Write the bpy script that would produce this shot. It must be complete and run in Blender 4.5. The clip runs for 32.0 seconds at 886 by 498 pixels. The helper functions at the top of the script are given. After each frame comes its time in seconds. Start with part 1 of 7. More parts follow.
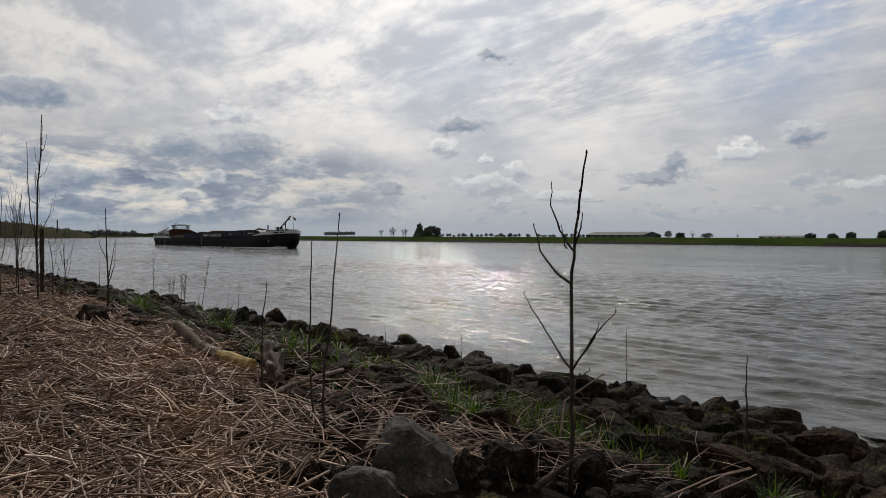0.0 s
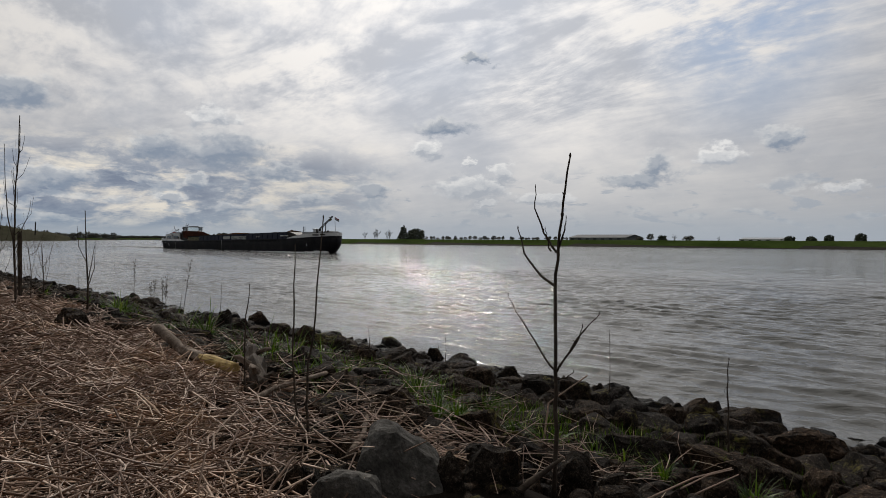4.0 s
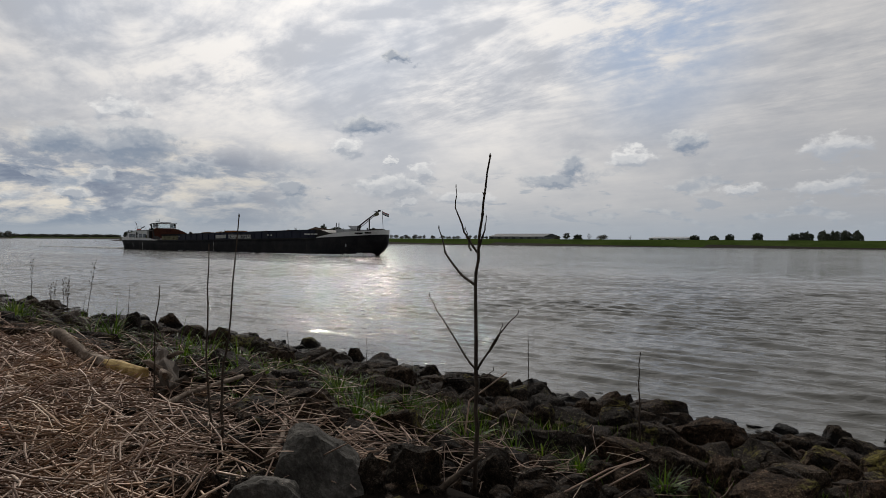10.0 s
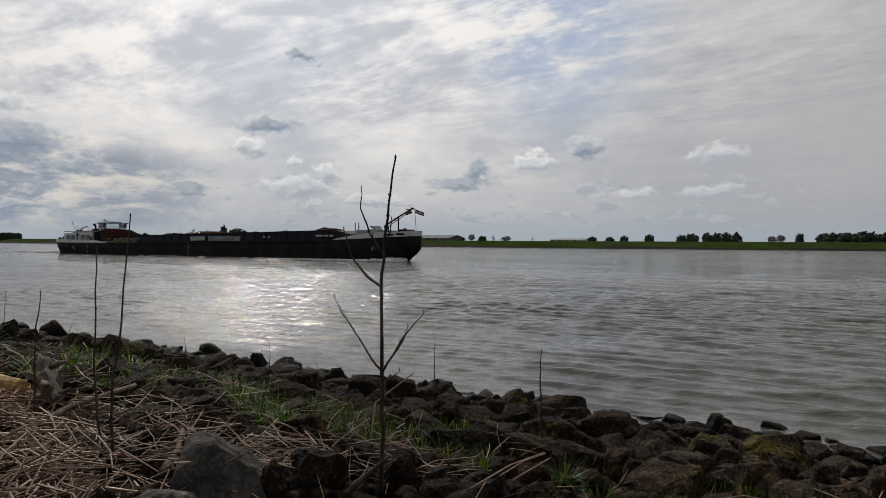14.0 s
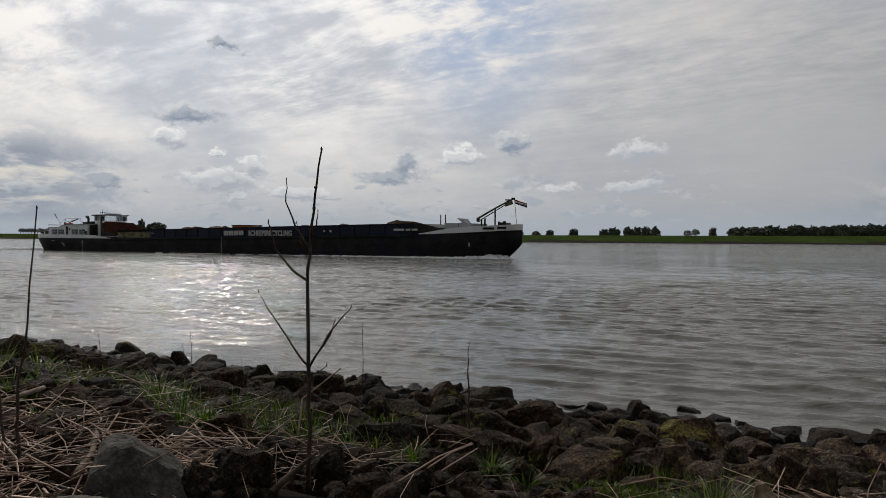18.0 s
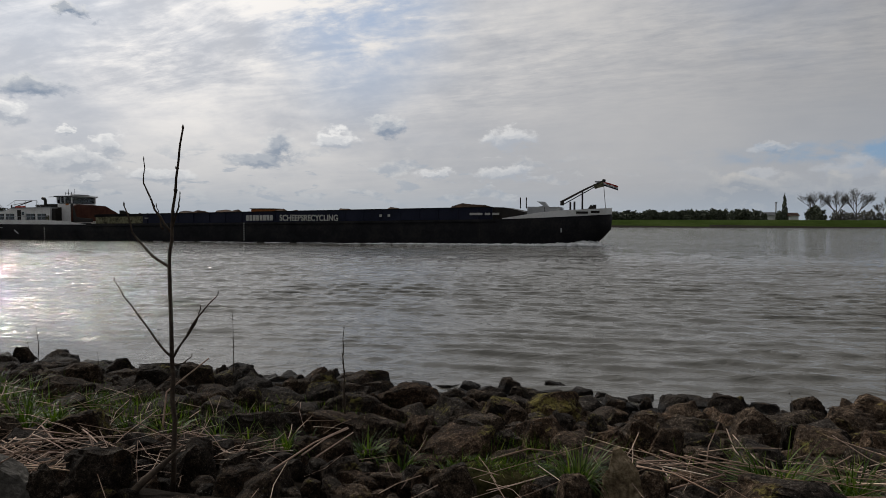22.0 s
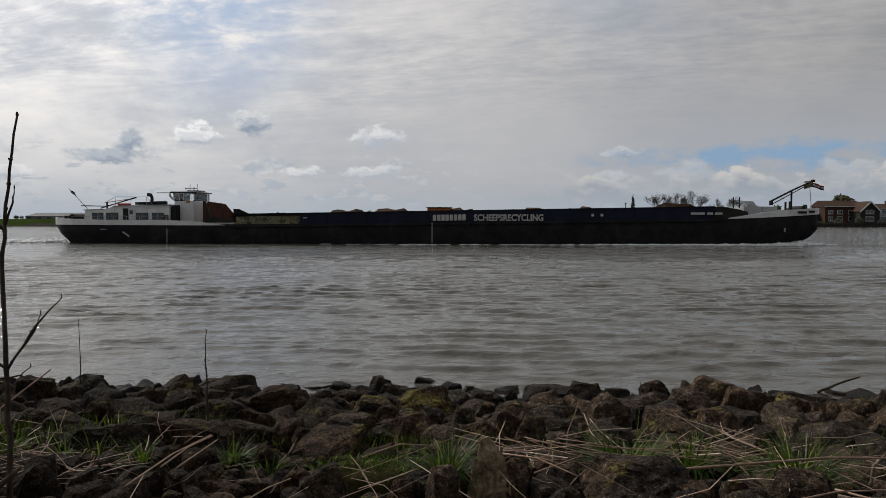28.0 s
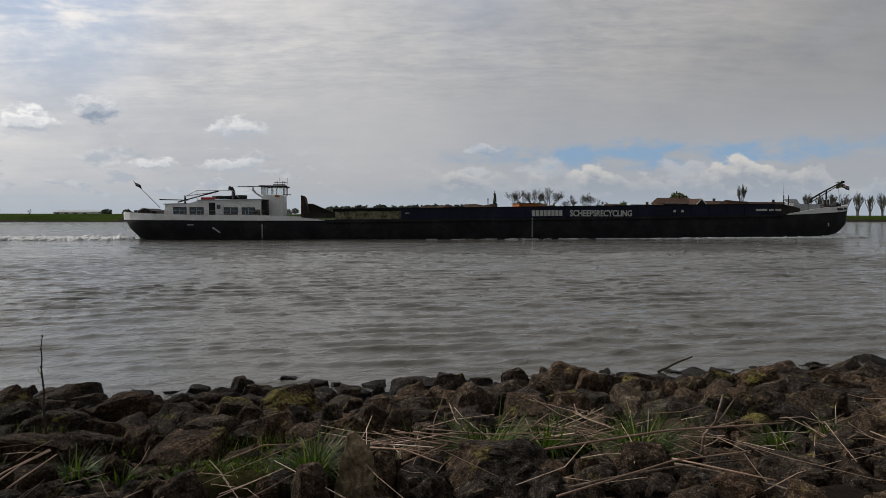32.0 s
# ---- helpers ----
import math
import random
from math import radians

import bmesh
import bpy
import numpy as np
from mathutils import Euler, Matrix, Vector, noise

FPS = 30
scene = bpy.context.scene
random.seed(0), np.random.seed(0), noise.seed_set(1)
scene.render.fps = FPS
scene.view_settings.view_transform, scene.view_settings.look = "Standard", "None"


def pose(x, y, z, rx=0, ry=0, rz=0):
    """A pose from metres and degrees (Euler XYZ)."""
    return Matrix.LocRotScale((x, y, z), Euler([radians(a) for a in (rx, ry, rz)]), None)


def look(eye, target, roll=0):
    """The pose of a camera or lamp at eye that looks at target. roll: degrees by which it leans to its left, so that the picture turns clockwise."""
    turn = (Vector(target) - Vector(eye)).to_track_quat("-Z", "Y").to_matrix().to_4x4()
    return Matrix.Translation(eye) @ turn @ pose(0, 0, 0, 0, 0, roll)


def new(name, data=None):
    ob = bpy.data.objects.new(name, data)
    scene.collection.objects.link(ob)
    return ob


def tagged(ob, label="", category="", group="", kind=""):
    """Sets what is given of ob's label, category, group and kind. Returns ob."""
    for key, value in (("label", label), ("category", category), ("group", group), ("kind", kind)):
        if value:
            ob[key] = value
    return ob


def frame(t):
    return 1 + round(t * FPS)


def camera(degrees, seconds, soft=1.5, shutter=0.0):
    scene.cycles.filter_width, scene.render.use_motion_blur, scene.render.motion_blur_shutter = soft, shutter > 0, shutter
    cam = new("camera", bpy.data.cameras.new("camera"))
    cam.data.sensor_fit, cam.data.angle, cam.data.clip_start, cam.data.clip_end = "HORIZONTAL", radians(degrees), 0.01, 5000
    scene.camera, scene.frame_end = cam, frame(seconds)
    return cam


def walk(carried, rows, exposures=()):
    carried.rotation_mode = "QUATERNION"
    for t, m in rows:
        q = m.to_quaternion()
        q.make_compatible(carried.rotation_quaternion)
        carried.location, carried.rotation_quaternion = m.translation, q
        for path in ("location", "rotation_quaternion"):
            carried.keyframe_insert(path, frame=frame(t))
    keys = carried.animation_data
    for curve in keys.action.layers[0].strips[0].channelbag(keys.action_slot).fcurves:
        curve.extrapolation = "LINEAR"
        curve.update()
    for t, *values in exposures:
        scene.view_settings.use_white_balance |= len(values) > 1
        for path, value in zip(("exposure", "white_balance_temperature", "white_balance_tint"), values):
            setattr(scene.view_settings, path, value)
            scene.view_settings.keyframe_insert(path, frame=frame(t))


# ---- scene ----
cam = camera(67.94, 32.0, soft=0.75)
PATH = [
    (0.0, -0.004, -0.010, 2.466, 47.58, -1.07, -0.22),
    (0.5, -0.005, -0.011, 2.465, 47.35, -1.04, -0.24),
    (1.0, -0.005, -0.012, 2.465, 47.16, -1.03, -0.25),
    (1.5, -0.004, -0.011, 2.464, 47.02, -1.00, -0.25),
    (2.0, -0.006, -0.013, 2.466, 46.88, -0.99, -0.23),
    (2.5, -0.006, -0.012, 2.465, 46.82, -0.97, -0.26),
    (4.5, -0.006, -0.012, 2.465, 45.92, -0.77, -0.26),
    (5.0, -0.005, -0.011, 2.464, 45.68, -0.72, -0.29),
    (5.5, -0.005, -0.012, 2.466, 45.34, -0.69, -0.25),
    (6.0, -0.006, -0.011, 2.466, 44.85, -0.60, -0.24),
    (6.5, -0.007, -0.010, 2.465, 44.35, -0.61, -0.24),
    (7.0, -0.009, -0.007, 2.465, 43.92, -0.69, -0.28),
    (7.5, -0.012, -0.006, 2.466, 43.47, -0.86, -0.28),
    (8.0, -0.015, -0.004, 2.466, 42.96, -0.98, -0.26),
    (8.5, -0.015, -0.003, 2.466, 42.07, -1.01, -0.26),
    (9.0, -0.015, -0.000, 2.466, 41.14, -0.99, -0.23),
    (9.5, -0.016, 0.001, 2.467, 40.12, -0.93, -0.29),
    (10.0, -0.017, 0.001, 2.469, 39.32, -0.90, -0.30),
    (10.5, -0.017, 0.001, 2.469, 38.73, -0.94, -0.33),
    (11.0, -0.017, 0.001, 2.466, 38.17, -0.98, -0.31),
    (11.5, -0.015, 0.001, 2.467, 37.52, -0.90, -0.30),
    (12.0, -0.014, -0.000, 2.469, 36.67, -0.80, -0.26),
    (12.5, -0.012, -0.001, 2.469, 35.59, -0.73, -0.26),
    (13.0, -0.011, -0.000, 2.469, 34.23, -0.58, -0.27),
    (13.5, -0.010, -0.001, 2.468, 32.68, -0.65, -0.26),
    (14.0, -0.010, 0.000, 2.467, 31.17, -0.73, -0.25),
    (14.5, -0.007, 0.003, 2.465, 29.91, -0.80, -0.20),
    (16.5, -0.005, 0.004, 2.465, 27.21, -1.04, -0.23),
    (17.0, -0.004, 0.004, 2.467, 26.67, -1.09, -0.24),
    (17.5, -0.002, 0.003, 2.465, 25.96, -1.16, -0.21),
    (18.0, -0.002, 0.003, 2.462, 24.99, -1.22, -0.18),
    (18.5, 0.003, 0.005, 2.460, 23.87, -1.28, -0.14),
    (19.0, 0.003, 0.006, 2.460, 22.50, -1.40, -0.08),
    (19.5, 0.005, 0.008, 2.459, 21.23, -1.63, -0.10),
    (20.0, 0.006, 0.009, 2.459, 20.02, -1.85, -0.10),
    (20.5, 0.007, 0.010, 2.457, 18.72, -2.00, -0.11),
    (21.0, 0.008, 0.010, 2.456, 17.28, -2.16, -0.07),
    (21.5, 0.009, 0.012, 2.455, 15.59, -2.40, -0.07),
    (22.0, 0.011, 0.014, 2.454, 14.24, -2.55, -0.08),
    (22.5, 0.010, 0.015, 2.453, 13.23, -2.67, -0.03),
    (23.0, 0.010, 0.013, 2.451, 12.36, -2.69, -0.03),
    (23.5, 0.010, 0.011, 2.451, 11.48, -2.76, -0.05),
    (24.0, 0.010, 0.010, 2.451, 10.46, -2.81, -0.02),
    (24.5, 0.011, 0.010, 2.449, 9.43, -2.82, -0.02),
    (25.0, 0.013, 0.010, 2.447, 8.65, -2.82, -0.00),
    (25.5, 0.014, 0.010, 2.445, 8.01, -2.78, 0.01),
    (27.5, 0.015, 0.007, 2.443, 4.48, -2.66, 0.02),
    (28.0, 0.015, 0.003, 2.439, 2.92, -2.57, -0.05),
    (28.5, 0.014, 0.002, 2.439, 1.32, -2.65, -0.06),
    (29.0, 0.014, 0.000, 2.438, -0.11, -2.67, -0.05),
    (29.5, 0.016, -0.000, 2.439, -1.54, -2.71, -0.06),
    (30.0, 0.017, -0.001, 2.437, -3.06, -2.77, -0.07),
    (30.5, 0.018, -0.001, 2.436, -4.55, -2.79, -0.10),
    (31.0, 0.020, 0.000, 2.435, -6.09, -2.86, -0.08),
    (31.5, 0.023, 0.002, 2.434, -7.43, -2.93, -0.12),
    (32.0, 0.022, 0.001, 2.431, -8.67, -2.98, -0.13),
]
walk(cam, [(t, pose(x, y, z, 90 + pitch, roll, yaw)) for t, x, y, z, yaw, pitch, roll in PATH], exposures=((0, 0.0), (13, 0.0), (20, 0.06), (26, 0.16), (32, 0.22)))

# ---- light ----
SUN_AZ, SUN_EL = radians(-53.5), radians(36)
sun_dir = Vector((math.sin(SUN_AZ) * math.cos(SUN_EL), math.cos(SUN_AZ) * math.cos(SUN_EL), math.sin(SUN_EL)))
sun = new("sun", bpy.data.lights.new("sun", "SUN"))
sun.data.energy, sun.data.angle, sun.data.color = 1.6, radians(1.6), (1.0, 0.94, 0.86)
sun.matrix_world = look((0, 0, 60), Vector((0, 0, 60)) - sun_dir)


class Nodes:
    """Short ways to wire a node tree."""

    def __init__(self, tree):
        self.tree = tree

    def put(self, kind, **inputs):
        node = self.tree.nodes.new(kind)
        for key, value in inputs.items():
            self.set(node, key, value)
        return node

    def set(self, node, key, value):
        slot = node.inputs[int(key[1:])] if key[0] == "i" and key[1:].isdigit() else node.inputs[key.replace("_", " ")]
        if isinstance(value, bpy.types.NodeSocket):
            self.tree.links.new(value, slot)
        else:
            slot.default_value = (*value, 1) if slot.type == "RGBA" and len(value) == 3 else value

    def math(self, op, a, b=0.0, c=0.0, clamp=False):
        node = self.put("ShaderNodeMath")
        node.operation, node.use_clamp = op, clamp
        for k, v in enumerate((a, b, c)):
            self.set(node, f"i{k}", v)
        return node.outputs[0]

    def vec(self, op, a, b=(0, 0, 0), c=(0, 0, 0)):
        node = self.put("ShaderNodeVectorMath")
        node.operation = op
        for k, v in enumerate((a, b, c)):
            self.set(node, f"i{k}", v)
        return node.outputs["Value"] if op in ("LENGTH", "DOT_PRODUCT", "DISTANCE") else node.outputs[0]

    def noise(self, vector, scale, detail=4.0, rough=0.55, distort=0.0):
        node = self.put("ShaderNodeTexNoise", Scale=scale, Detail=detail, Roughness=rough, Distortion=distort)
        if vector is not None:
            self.set(node, "Vector", vector)
        return node

    def ramp(self, fac, *stops):
        node = self.put("ShaderNodeValToRGB", i0=fac)
        els = node.color_ramp.elements
        while len(els) < len(stops):
            els.new(0.5)
        for el, (pos, col) in zip(els, stops):
            el.position = pos
            el.color = (*col, 1) if isinstance(col, tuple) else (col, col, col, 1)
        return node.outputs[0]

    def smooth(self, value, lo, hi, to0=0.0, to1=1.0):
        node = self.put("ShaderNodeMapRange", i0=value)
        node.interpolation_type = "SMOOTHSTEP"
        for k, v in zip((1, 2, 3, 4), (lo, hi, to0, to1)):
            node.inputs[k].default_value = v
        return node.outputs[0]

    def mix(self, fac, a, b, blend="MIX"):
        node = self.put("ShaderNodeMix")
        node.data_type, node.blend_type = "RGBA", blend
        for k, v in ((0, fac), (6, a), (7, b)):
            if isinstance(v, tuple):
                v = (*v[:3], 1)
            self.set(node, f"i{k}", v)
        return node.outputs[2]


# ---- sky: a thin broken cloud veil, with puffs of cumulus low over the land ----
world = bpy.data.worlds.new("world")
scene.world = world
world.use_nodes = True
world.node_tree.nodes.clear()
W = Nodes(world.node_tree)
sky = W.put("ShaderNodeTexSky")
sky.sky_type, sky.sun_disc = "NISHITA", False
sky.sun_elevation, sky.sun_rotation = SUN_EL, SUN_AZ
sky.air_density, sky.dust_density = 1.0, 2.0
ray_dir = W.put("ShaderNodeTexCoord").outputs["Generated"]
split = W.put("ShaderNodeSeparateXYZ", i0=ray_dir)
az = W.math("MULTIPLY", W.math("ARCTAN2", split.outputs[0], split.outputs[1]), 180 / math.pi)
up = W.math("MAXIMUM", split.outputs[2], 0.0)
el = W.math("MULTIPLY", W.math("ARCSINE", split.outputs[2]), 180 / math.pi)
flat = W.math("DIVIDE", 1.0, W.math("ADD", up, 0.10))
dome = W.put("ShaderNodeCombineXYZ", i0=W.math("MULTIPLY", split.outputs[0], flat), i1=W.math("MULTIPLY", split.outputs[1], flat))
dome = W.put("ShaderNodeMapping", i0=dome.outputs[0], Rotation=(0, 0, radians(25)), Scale=(1.0, 1.7, 1.0)).outputs[0]
angle = W.put("ShaderNodeCombineXYZ", i0=az, i1=el).outputs[0]
sphere = W.vec("MULTIPLY", ray_dir, (1.0, 1.0, 1.9))
slant = W.put("ShaderNodeMapping", i0=sphere, Rotation=(radians(14), radians(-10), 0)).outputs[0]
veil_n = W.noise(slant, 3.4, 7, 0.53, 0.12).outputs[0]
fine_n = W.noise(slant, 15.0, 6, 0.58, 0.15).outputs[0]
big_n = W.noise(slant, 1.4, 3, 0.5).outputs[0]
near_sun = W.vec("DOT_PRODUCT", ray_dir, (math.sin(radians(-47)) * 0.81, math.cos(radians(-47)) * 0.81, 0.588))
glow = W.math("POWER", W.math("MAXIMUM", near_sun, 0.0), 9.0)
wide = W.math("POWER", W.math("MAXIMUM", W.math("MULTIPLY_ADD", near_sun, 0.5, 0.5), 0.0), 2.0)
# brightness of the veil: lit through near the sun, greyer away from it
high = W.smooth(el, 6.0, 16.0)
fibre_n = W.noise(W.vec("MULTIPLY", dome, (0.85, 1.15, 1.0)), 1.5, 9, 0.60, 0.7).outputs[0]
ripple_n = W.noise(W.vec("MULTIPLY", dome, (0.9, 1.3, 1.0)), 8.0, 6, 0.64, 0.4).outputs[0]
patchy = W.smooth(big_n, 0.40, 0.60)
tex = W.math("MULTIPLY_ADD", W.math("SUBTRACT", fibre_n, 0.5), W.math("MULTIPLY_ADD", high, 0.62, 0.12), W.math("MULTIPLY_ADD", veil_n, 0.6, 0.2))
tex = W.math("MULTIPLY_ADD", W.math("SUBTRACT", ripple_n, 0.5), W.math("MULTIPLY", W.math("MULTIPLY", high, patchy), 0.75), tex)
tex = W.math("MULTIPLY_ADD", W.math("SUBTRACT", fine_n, 0.5), W.math("MULTIPLY_ADD", high, 0.30, 0.14), tex)
tex = W.math("MULTIPLY_ADD", W.math("SUBTRACT", tex, 0.5), W.smooth(az, 2.0, -30.0, 0.28, 1.0), 0.5)
mottle = W.smooth(tex, 0.36, 0.64)
lum = W.math("MULTIPLY_ADD", wide, 0.54, W.math("MULTIPLY_ADD", glow, 0.32, 0.078))
lum = W.math("MULTIPLY", lum, W.math("MULTIPLY_ADD", mottle, 0.46, 0.75))
veil_col = W.vec("MULTIPLY", W.mix(mottle, (0.955, 0.985, 1.06), (1.035, 1.0, 0.965)), lum)
blue = W.mix(0.8, W.vec("MULTIPLY", sky.outputs[0], (0.07, 0.08, 0.09)), (0.33, 0.42, 0.58))
cover = W.math("ADD", W.smooth(W.math("ADD", W.math("MULTIPLY", veil_n, 0.7), W.math("MULTIPLY", big_n, 0.4)), 0.36, 0.56, 0.82, 1.0), 0.0, clamp=True)
# a pale blue gap high up, drawn out by the wind
gap_d = W.vec("LENGTH", W.vec("MULTIPLY", W.put("ShaderNodeMapping", i0=W.vec("SUBTRACT", angle, (-21.0, 19.0, 0)), Rotation=(0, 0, radians(24))).outputs[0], (1 / 9.0, 1 / 10.0, 0)))
open_sky = W.smooth(gap_d, 1.25, 0.2, 0.0, 0.85)
cover = W.math("MULTIPLY", cover, W.math("SUBTRACT", 1.0, W.math("MULTIPLY", open_sky, W.smooth(tex, 0.66, 0.42))))

base_sky = W.mix(cover, blue, veil_col)
# puff outlines are eaten into by noise of two sizes
lump = W.noise(W.vec("MULTIPLY", angle, (0.62, 0.95, 1)), 1.0, 8, 0.56, 0.25).outputs[0]
lump_up = W.noise(W.vec("MULTIPLY", W.vec("ADD", angle, (-0.15, 0.55, 0)), (0.62, 0.95, 1)), 1.0, 8, 0.56, 0.25).outputs[0]
ragged = W.math("MULTIPLY_ADD", lump, -1.6, 0.72)
top_lit = W.smooth(W.math("SUBTRACT", lump, lump_up), -0.14, 0.18)


# cloud outlines are bent by noise, and shaded by how they lie above or below
bend = W.vec("MULTIPLY", W.vec("SUBTRACT", W.noise(W.vec("MULTIPLY", angle, (0.45, 0.75, 1)), 1.0, 6, 0.62).outputs[1], (0.5, 0.5, 0.5)), (5.0, 2.6, 0))
bent = W.vec("ADD", angle, bend)
raised = W.vec("ADD", bent, (-0.2, 0.42, 0))


def puffs(angle, *rows):
    """How deep inside the nearest of these cloud ellipses a direction lies: 0 outside, 1 at the middle."""
    near = None
    for a, e, w, h in rows:
        d = W.vec("LENGTH", W.vec("MULTIPLY", W.vec("SUBTRACT", angle, (a, e, 0)), (1 / w, 1 / h, 0)))
        near = d if near is None else W.math("MINIMUM", near, d)
    return near


GREY_PUFFS = ((-69.7, 7.2, 3.2, 1.2), (-64.5, 7.3, 3.9, 1.5), (-60.6, 5.6, 2.8, 0.8), (-66.5, 4.7, 1.3, 0.5), (-79.7, 10.5, 3.3, 1.3), (-76.9, 4.5, 2.9, 1.0), (-45.9, 9.6, 2.3, 0.8), (-29.8, 5.0, 2.6, 0.6), (-19.0, 8.0, 1.9, 0.8), (-28.2, 6.0, 1.4, 1.0), (-43.3, 15.2, 1.1, 0.6), (-57.8, 3.3, 1.2, 0.6), (-64.0, 2.7, 1.8, 0.6), (-68.9, 3.1, 1.7, 0.5), (-52.2, 4.1, 1.5, 0.5), (12.2, 5.5, 1.4, 0.5))
WHITE_PUFFS = ((-43.6, 4.4, 3.0, 1.0), (-47.6, 7.7, 1.5, 0.8), (-41.1, 5.7, 1.3, 0.8), (-23.7, 6.8, 1.9, 0.8), (-44.0, 6.5, 0.6, 0.4), (-42.6, 3.1, 1.6, 0.4), (-15.0, 3.9, 1.5, 0.5), (-37.6, 3.6, 2.6, 0.6), (-8.4, 6.9, 2.3, 0.9), (-9.0, 4.1, 2.5, 0.6), (11.2, 3.5, 1.4, 0.5), (17.6, 3.9, 2.1, 0.8), (28.6, 3.7, 2.1, 0.7), (-65.4, 9.8, 1.8, 0.9))
grey_0, white_0 = puffs(bent, *GREY_PUFFS), puffs(bent, *WHITE_PUFFS)
grey_d, white_d = W.math("ADD", grey_0, ragged), W.math("ADD", white_0, ragged)
grey_top = W.smooth(W.math("MULTIPLY_ADD", W.math("SUBTRACT", top_lit, 0.5), 0.4, W.math("SUBTRACT", puffs(raised, *GREY_PUFFS), grey_0)), -0.35, 0.6)
white_top = W.smooth(W.math("MULTIPLY_ADD", W.math("SUBTRACT", top_lit, 0.5), 0.4, W.math("SUBTRACT", puffs(raised, *WHITE_PUFFS), white_0)), -0.35, 0.6)
# upstream, a low broken bank of grey-blue cloud with bright rifts
bank_n = W.noise(W.vec("MULTIPLY", angle, (0.19, 0.55, 1)), 1.0, 9, 0.64, 0.25).outputs[0]
bank_zone = W.math("MULTIPLY", W.smooth(az, -47.0, -58.0), W.math("MULTIPLY", W.smooth(el, 9.5, 5.0), W.smooth(el, 0.4, 1.4)))
bank_col = W.ramp(bank_n, (0.38, (0.80, 0.74, 0.64)), (0.46, (0.55, 0.54, 0.53)), (0.53, (0.27, 0.31, 0.38)), (0.64, (0.17, 0.21, 0.29)))
# small flat cumulus low over the land everywhere
field_n = W.noise(W.vec("MULTIPLY", angle, (0.24, 0.75, 1)), 1.0, 8, 0.60, 0.3).outputs[0]
field = W.math("MULTIPLY", W.smooth(field_n, 0.52, 0.585), W.math("MULTIPLY", W.smooth(el, 0.6, 1.6), W.smooth(el, 7.5, 3.5)))
# lit from behind and above: grey hearts and bases, bright upper rims
grey_col = W.mix(W.math("MULTIPLY", grey_top, W.smooth(grey_d, 0.2, 1.0, 0.35, 1.0)), (0.22, 0.27, 0.35), (0.72, 0.72, 0.71))
rim = W.mix(W.smooth(az, -25.0, 5.0), (0.88, 0.87, 0.85), (0.60, 0.60, 0.605))
white_col = W.mix(W.math("MULTIPLY", white_top, W.smooth(white_d, 0.1, 0.8, 0.5, 1.0)), (0.40, 0.43, 0.48), rim)
field_col = W.mix(top_lit, (0.33, 0.38, 0.45), (0.66, 0.66, 0.65))
base_sky = W.mix(W.math("MULTIPLY", bank_zone, 0.92), base_sky, bank_col)
base_sky = W.mix(W.math("MULTIPLY", field, W.smooth(az, 2.0, -14.0, 0.1, 0.7)), base_sky, field_col)
base_sky = W.mix(W.smooth(white_d, 1.2, 0.5, 0.0, 0.9), base_sky, white_col)
base_sky = W.mix(W.smooth(grey_d, 1.25, 0.45, 0.0, 0.92), base_sky, grey_col)
base_sky = W.mix(W.math("MULTIPLY", W.smooth(el, 13.0, 3.0, 0.0, 0.75), W.smooth(az, -18.0, 22.0)), base_sky, W.mix(mottle, (0.30, 0.33, 0.38), (0.37, 0.385, 0.41)))
slit_d = W.vec("LENGTH", W.vec("MULTIPLY", W.vec("SUBTRACT", bent, (27.0, 5.0, 0)), (1 / 25.0, 1 / 1.3, 0)))
base_sky = W.mix(W.math("MULTIPLY", W.smooth(slit_d, 1.0, 0.3, 0.0, 0.85), W.smooth(fine_n, 0.68, 0.42)), base_sky, (0.19, 0.31, 0.46))
edge_n = W.noise(W.vec("MULTIPLY", angle, (0.16, 0.10, 1)), 1.0, 3, 0.5).outputs[0]
heap_top = W.math("MULTIPLY_ADD", W.math("SUBTRACT", edge_n, 0.5), 8.0, W.math("MULTIPLY_ADD", W.math("SUBTRACT", lump, 0.5), 3.0, 3.5))
heap_h = W.math("SUBTRACT", el, heap_top)
heap_zone = W.smooth(az, 0.0, 14.0, 0.0, 0.92)
heap_lit = W.math("MULTIPLY_ADD", W.math("SUBTRACT", top_lit, 0.5), 0.6, W.smooth(heap_h, -1.5, 0.0), clamp=True)
heap_col = W.mix(heap_lit, (0.275, 0.305, 0.35), W.mix(W.smooth(edge_n, 0.42, 0.62), (0.37, 0.385, 0.41), (0.52, 0.505, 0.48)))
base_sky = W.mix(W.math("MULTIPLY", W.smooth(heap_h, 0.22, -0.22), heap_zone), base_sky, heap_col)
low_grey = W.math("MULTIPLY", W.smooth(el, 9.0, 1.0, 0.0, 0.5), W.math("MULTIPLY", W.smooth(az, 2.0, -14.0), W.smooth(az, -72.0, -56.0)))
base_sky = W.mix(low_grey, base_sky, (0.34, 0.365, 0.40))
haze = W.smooth(el, 3.2, 0.0, 0.0, 0.7)
base_sky = W.mix(haze, base_sky, W.mix(W.smooth(az, -50.0, -75.0), (0.33, 0.38, 0.44), (0.22, 0.29, 0.37)))

back = W.put("ShaderNodeBackground", Color=base_sky, Strength=1.0)
W.tree.links.new(back.outputs[0], W.put("ShaderNodeOutputWorld").inputs[0])

